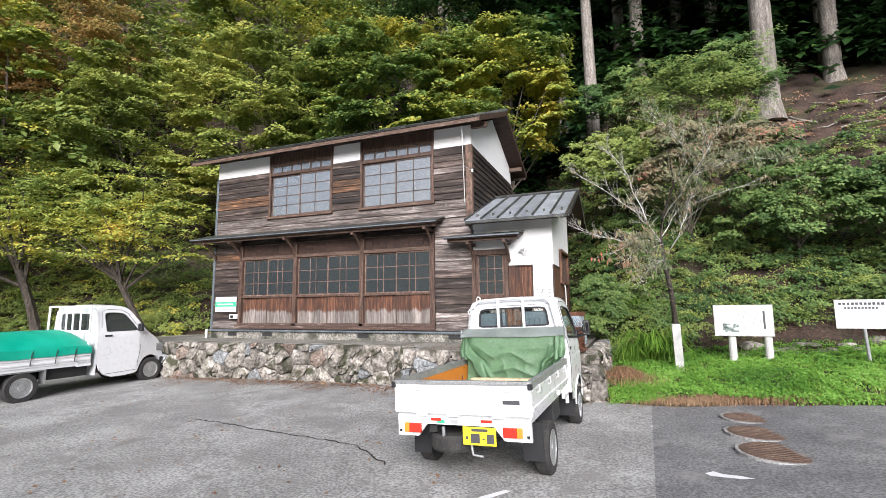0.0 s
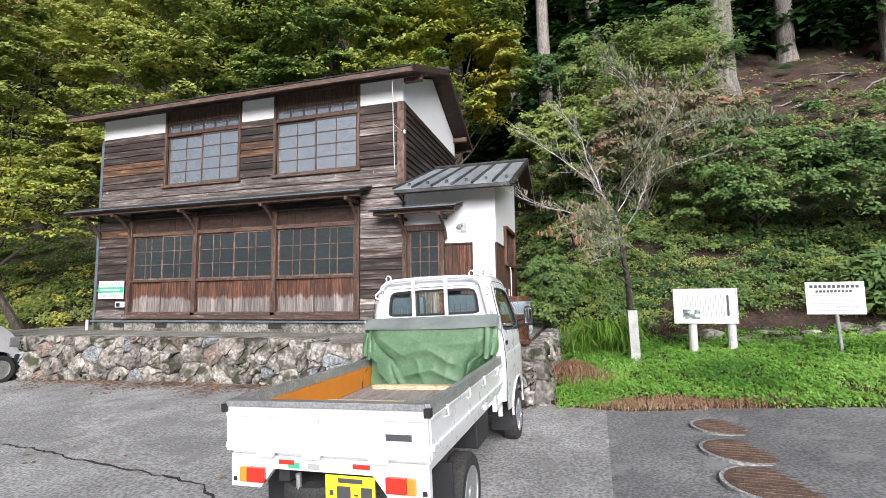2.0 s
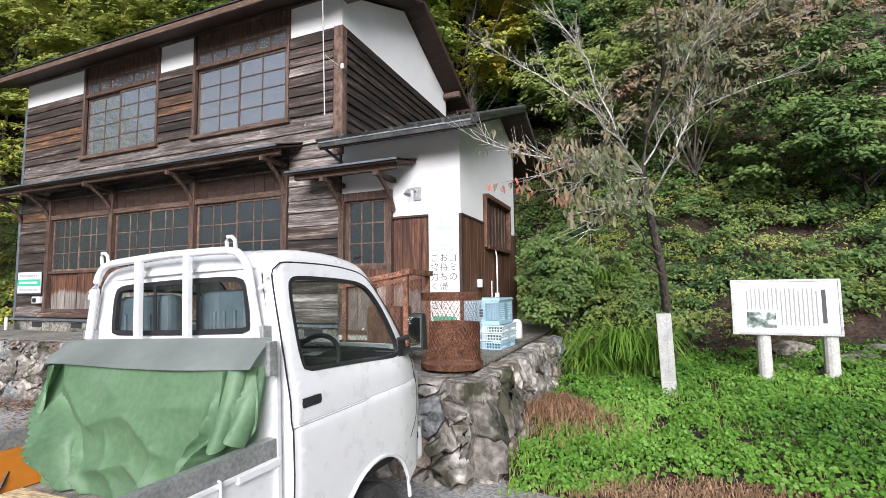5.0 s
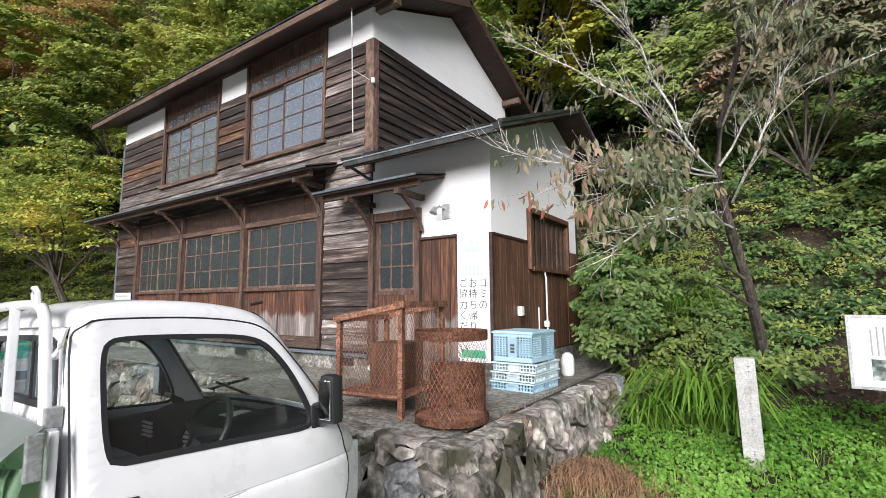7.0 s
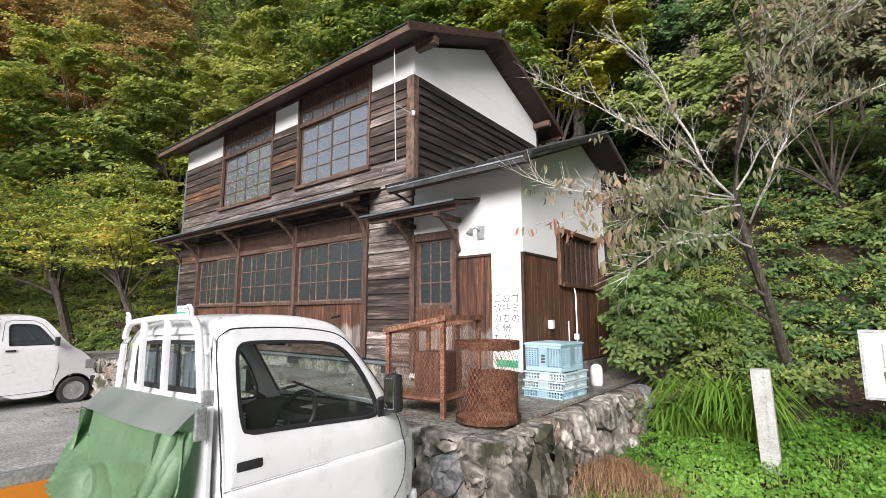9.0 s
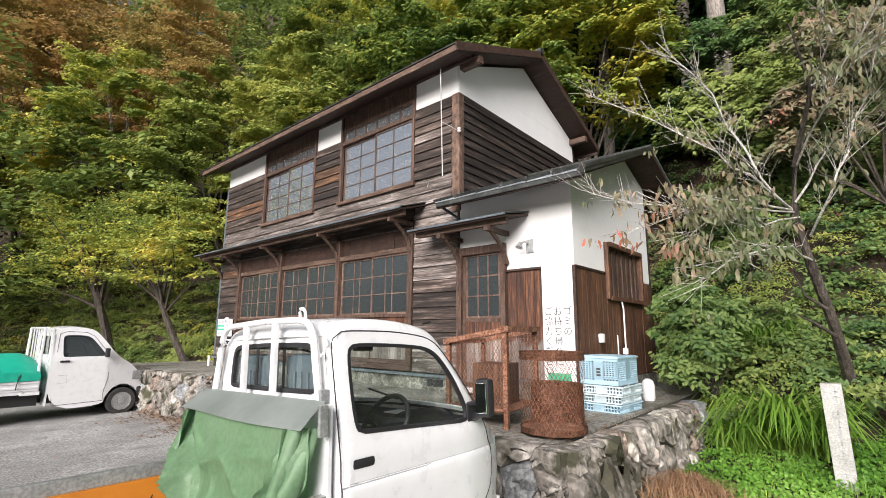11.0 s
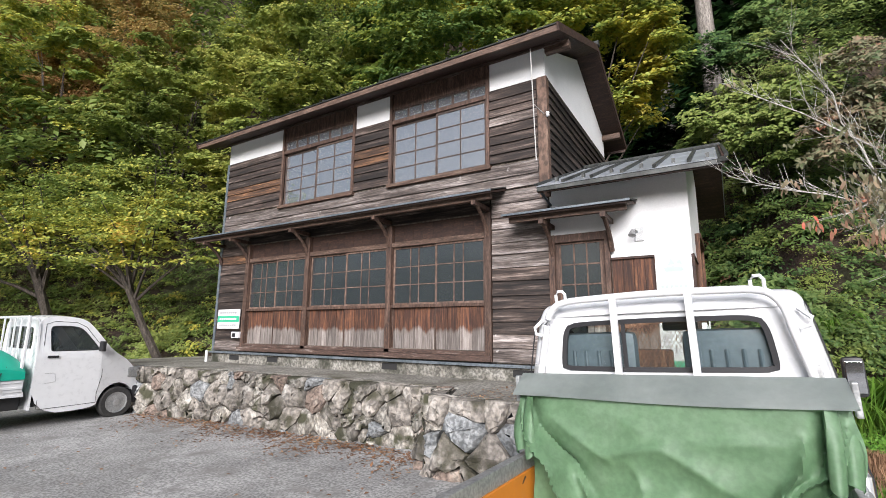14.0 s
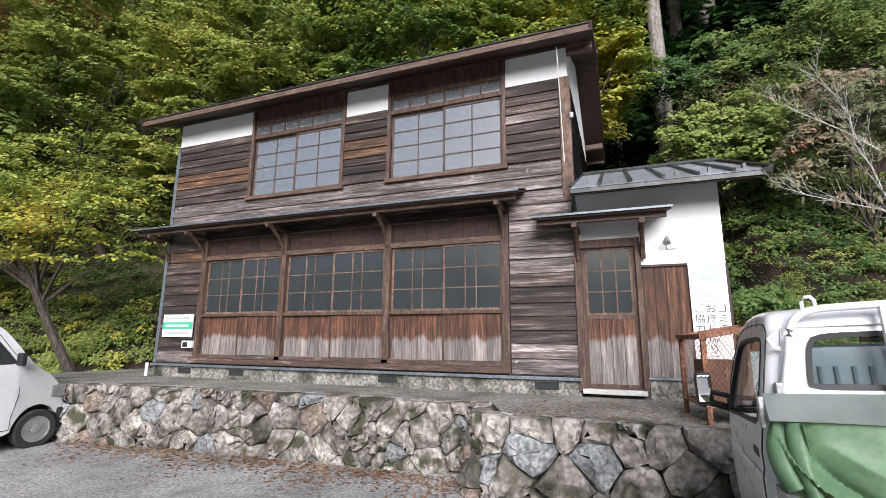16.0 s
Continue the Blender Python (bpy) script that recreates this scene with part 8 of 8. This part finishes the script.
def info_signs():
    y = 11.35
    z0 = float(hill(2.2, y))
    s = thing("information_board", (2.22, y, z0), "white information board with text and a photograph on two concrete posts", "sign", "boards on the verge")
    for x in (2.02, 2.66):
        bm = bmesh.new()
        lathe(bm, (x, y + 0.06, z0 - 0.1), [(0, 0.075), (0.72, 0.075)], 14, "z")
        part("post", bm, post_grey, s, "round concrete post", smooth=False)
    board = part("board", boxes(((1.72, y - 0.03, 0.93), (2.74, y + 0.0, 1.53)), bevel=0.006), sign_white, s)
    part("frame", boxes(((1.70, y - 0.04, 0.91), (2.76, y + 0.01, 0.935)), ((1.70, y - 0.04, 1.525), (2.76, y + 0.01, 1.55)), ((1.70, y - 0.04, 0.935), (1.725, y + 0.01, 1.525)), ((2.735, y - 0.04, 0.935), (2.76, y + 0.01, 1.525))), galv, s, "pale aluminium frame")
    part("photograph", boxes(((1.85, y - 0.035, 0.99), (2.14, y - 0.031, 1.17))), photo_mat, board, "dark landscape photograph")
    part("title_bar", boxes(((2.58, y - 0.035, 1.05), (2.62, y - 0.031, 1.43))), ink, board)
    for j in range(17):
        x = 2.54 - 0.042 * j
        low = 1.20 if x < 2.2 else 1.02
        part("text_bar", boxes(((x - 0.012, y - 0.0345, low), (x, y - 0.031, 1.45 - 0.03 * (j % 4 == 0)))), grey_text, board)
    y, z0 = 10.9, float(hill(4.1, 10.9))
    s = thing("notice_board", (4.08, y, z0), "white notice board with lines of dark text on one steel post", "sign", "boards on the verge")
    part("post", tubes(([(4.10, y + 0.03, z0 - 0.1), (4.05, y + 0.03, 1.5)], 0.03), seg=10), galv, s, "galvanised steel post")
    board = part("board", boxes(((3.64, y - 0.012, 1.10), (4.46, y + 0.0, 1.63)), bevel=0.004), sign_white, s)
    for k, (z, h, a, b) in enumerate(((1.555, 0.05, 3.70, 4.40), (1.475, 0.04, 3.78, 4.30), (1.41, 0.022, 3.72, 4.40), (1.365, 0.022, 3.72, 4.38), (1.32, 0.022, 3.72, 4.35), (1.275, 0.022, 3.72, 4.2), (1.22, 0.03, 4.05, 4.36), (1.165, 0.03, 3.8, 4.3))):
        n = max(4, int((b - a) / (h * 1.25)))
        for j in range(n):
            u = a + (b - a) * j / n
            part("text_bar", boxes(((u, y - 0.0155, z - h / 2), (u + (b - a) / n * 0.72, y - 0.0125, z + h / 2))), ink if k < 2 else grey_ink, board)
    z0 = float(hill(0.95, 10.9))
    m = thing("stone_marker", (0.95, 10.9, z0), "upright grey granite marker post with carved characters", "stone marker")
    bm = boxes(((0.875, 10.83, z0 - 0.1), (1.035, 10.97, 1.17)), bevel=0.008)
    bmesh.ops.rotate(bm, verts=bm.verts[:], cent=(0.95, 10.9, z0), matrix=Matrix.Rotation(radians(-1.5), 3, "Y"))
    pil = part("pillar", bm, granite, m)
    for k in range(12):
        z = 1.12 - 0.068 * k
        for q, (a, b, c, d) in enumerate(((-0.03, 0.03, 0.0, 0.008), (-0.025, 0.02, -0.022, -0.015), (-0.006, 0.004, -0.034, 0.012))):
            if (k * 3 + q) % 4:
                part("carving", boxes(((0.96 + a - 0.026 * (z - 0.6) * 0.0, 10.827, z + c), (0.96 + b, 10.831, z + d))), grey_ink, pil)


def photo():
    m, ns, ln, bsdf = nodes_of("landscape_photograph")
    tc = ns.new("ShaderNodeTexCoord")
    n1 = ns.new("ShaderNodeTexNoise")
    n1.inputs["Scale"].default_value = 14
    ln.new(tc.outputs["Object"], n1.inputs["Vector"])
    r = ramp(ns, ((0.35, (0.03, 0.05, 0.04)), (0.5, (0.16, 0.2, 0.18)), (0.65, (0.5, 0.55, 0.55))))
    ln.new(n1.outputs["Fac"], r.inputs[0])
    ln.new(r.outputs[0], bsdf.inputs["Base Color"])
    return m


photo_mat = photo()
grey_text = plain("fine_grey_text", (0.3, 0.3, 0.3), 0.7)
banner()
sign_house()
info_signs()


def fittings():
    lamp = thing("wall_lamp", (-2.13, 10.6, 2.72), "small grey bracket lamp on the annex wall", "lamp")
    part("plate", boxes(((-2.19, 10.645, 2.73), (-2.07, 10.668, 2.92)), bevel=0.004), galv, lamp)
    bm = bmesh.new()
    tube(bm, [(-2.15, 10.65, 2.86), (-2.17, 10.56, 2.88), (-2.19, 10.5, 2.84)], [0.012, 0.014, 0.02], 6)
    tube(bm, [(-2.19, 10.5, 2.86), (-2.20, 10.47, 2.78)], [0.025, 0.055], 10)
    part("arm_and_shade", bm, galv, lamp)
    rod = thing("hanging_rod", (-3.49, 10.32, 4.05), "thin white rod hanging from the eave beside the corner post", "rod")
    part("rod", tubes(([(-3.51, 10.3, 5.92), (-3.47, 10.32, 4.05)], 0.009), seg=6), post_grey, rod)
    part("stay", tubes(([(-3.49, 10.31, 4.98), (-3.42, 10.6, 4.92)], 0.006), seg=5), post_grey, rod)
    ins = thing("insulator", (-3.38, 10.61, 4.86), "small white porcelain insulator on the corner post", "insulator")
    bm = bmesh.new()
    lathe(bm, (-3.36, 10.60, 4.86), [(0, 0.02), (0.02, 0.035), (0.04, 0.02), (0.06, 0.035), (0.08, 0.02)], 10, "z")
    part("body", bm, sign_white, ins)
    stub = thing("drain_pipe", (-11.82, 10.5, TERRACE), "short white plastic pipe beside the foundation", "pipe")
    part("pipe", tubes(([(-11.80, 10.55, TERRACE - 0.01), (-11.80, 10.55, 0.98)], 0.032), seg=10), sign_white, stub)
    pipe = thing("downpipe", (-3.28, 10.63, 3.1), "thin grey downpipe in the corner by the annex", "pipe")
    part("pipe", tubes(([(-3.37, 10.2, 3.5), (-3.37, 10.45, 3.44), (-3.37, 10.62, 3.40), (-3.37, 10.63, 3.28)], 0.022), seg=8), strip_metal, pipe)
    tap = thing("water_pipes", (-1.42, 12.1, TERRACE), "white plastic pipes and taps against the annex side", "pipe")
    part("pipe", tubes(([(-1.44, 11.9, TERRACE - 0.01), (-1.44, 11.9, 1.6)], 0.009), seg=8), sign_white, tap)
    part("pipe", tubes(([(-1.42, 12.15, TERRACE - 0.01), (-1.42, 12.15, 2.0), (-1.44, 12.15, 2.1)], 0.012), seg=8), sign_white, tap)
    part("joint", boxes(((-1.46, 12.12, 1.32), (-1.39, 12.18, 1.41)), bevel=0.015), sign_white, tap)
    part("joint", boxes(((-1.46, 12.12, 1.06), (-1.39, 12.18, 1.13)), bevel=0.015), sign_white, tap)
    bm = bmesh.new()
    lathe(bm, (-1.06, 11.9, TERRACE), [(0, 0.07), (0.03, 0.085), (0.2, 0.085), (0.26, 0.07), (0.29, 0.03)], 16, "z")
    jug = thing("plastic_drum", (-1.06, 11.9, TERRACE), "small white plastic drum beside the crates", "drum")
    part("drum", bm, sign_white, jug, smooth=True)
    box_ = thing("outdoor_light", (-1.47, 11.35, 1.55), "small white outdoor fitting on the annex boards", "light fitting")
    part("case", boxes(((-1.496, 11.33, 1.50), (-1.43, 11.41, 1.62)), bevel=0.012), sign_white, box_)
    # manhole covers and the worn road mark
    for x, y, r, lab in ((1.43, 7.55, 0.28, "flat rusty iron cover sunk in the asphalt"), (1.40, 6.80, 0.33, "round rusty iron manhole cover with a pale ring"), (1.41, 6.06, 0.36, "round rusty iron manhole cover with a dark rim")):
        z = lot(x, y)
        mh = thing("manhole_cover", (x, y, z), lab, "manhole cover", "manhole covers")
        bm = bmesh.new()
        lathe(bm, (x, y, z), [(-0.03, r), (0.010, r), (0.013, r - 0.02)], 40, "z")
        part("cover", bm, manhole_mat, mh)
        for k in range(-4, 5):
            w = math.sqrt(max(0, (r - 0.05) ** 2 - (k * 0.07) ** 2))
            part("rib", boxes(((x - w, y + k * 0.07 - 0.008, z + 0.012), (x + w, y + k * 0.07 + 0.008, z + 0.017))), manhole_mat, mh)
        bm = bmesh.new()
        lathe(bm, (x, y, z), [(-0.03, r + 0.035), (0.006, r + 0.035), (0.0065, r + 0.03)], 40, "z")
        part("ring", bm, asphalt_old, mh, "worn concrete ring")
    bm = bmesh.new()
    r = random.Random(8)
    pts = [(0.62, 5.34), (0.70, 5.40), (0.78, 5.33), (0.92, 5.30), (1.02, 5.24), (0.90, 5.22), (0.76, 5.25), (0.66, 5.27)]
    bm.faces.new([bm.verts.new((x, y, lot(x, y) + 0.0065)) for x, y in pts])
    tagged(part("road_mark", bm, sign_white), "worn white paint mark on the dark asphalt", "road mark", kind="structure")
    bm = bmesh.new()
    for pts in (((-1.36, 4.28), (-1.16, 4.52), (-1.10, 4.50), (-1.28, 4.26)), ((-1.16, 4.52), (-0.88, 4.44), (-0.90, 4.40), (-1.12, 4.47))):
        bm.faces.new([bm.verts.new((x, y, lot(x, y) + 0.0085)) for x, y in pts])
    tagged(part("road_mark", bm, sign_white), "worn white paint corner on the grey asphalt", "road mark", kind="structure")
    # the long crack across the lot
    r = random.Random(5)
    run = [(-6.6, 5.75), (-6.0, 5.72), (-5.4, 5.6), (-4.2, 5.45), (-3.3, 5.3), (-2.5, 4.75)]
    pts = []
    for (xa, ya), (xb, yb) in zip(run, run[1:]):
        for k in range(10):
            pts.append((xa + (xb - xa) * k / 10 + r.uniform(-0.02, 0.02), ya + (yb - ya) * k / 10 + r.uniform(-0.025, 0.025)))
    bm = bmesh.new()
    w = [r.uniform(0.006, 0.02) for _ in pts]
    loft(bm, [[Vector((x, y - q, lot(x, y) + 0.0085)) for (x, y), q in zip(pts, w)], [Vector((x, y + q, lot(x, y) + 0.0085)) for (x, y), q in zip(pts, w)]])
    tagged(part("asphalt_crack", bm, joint_mat), "long dark crack across the worn asphalt", "crack", kind="structure")


fittings()


stone_walls()
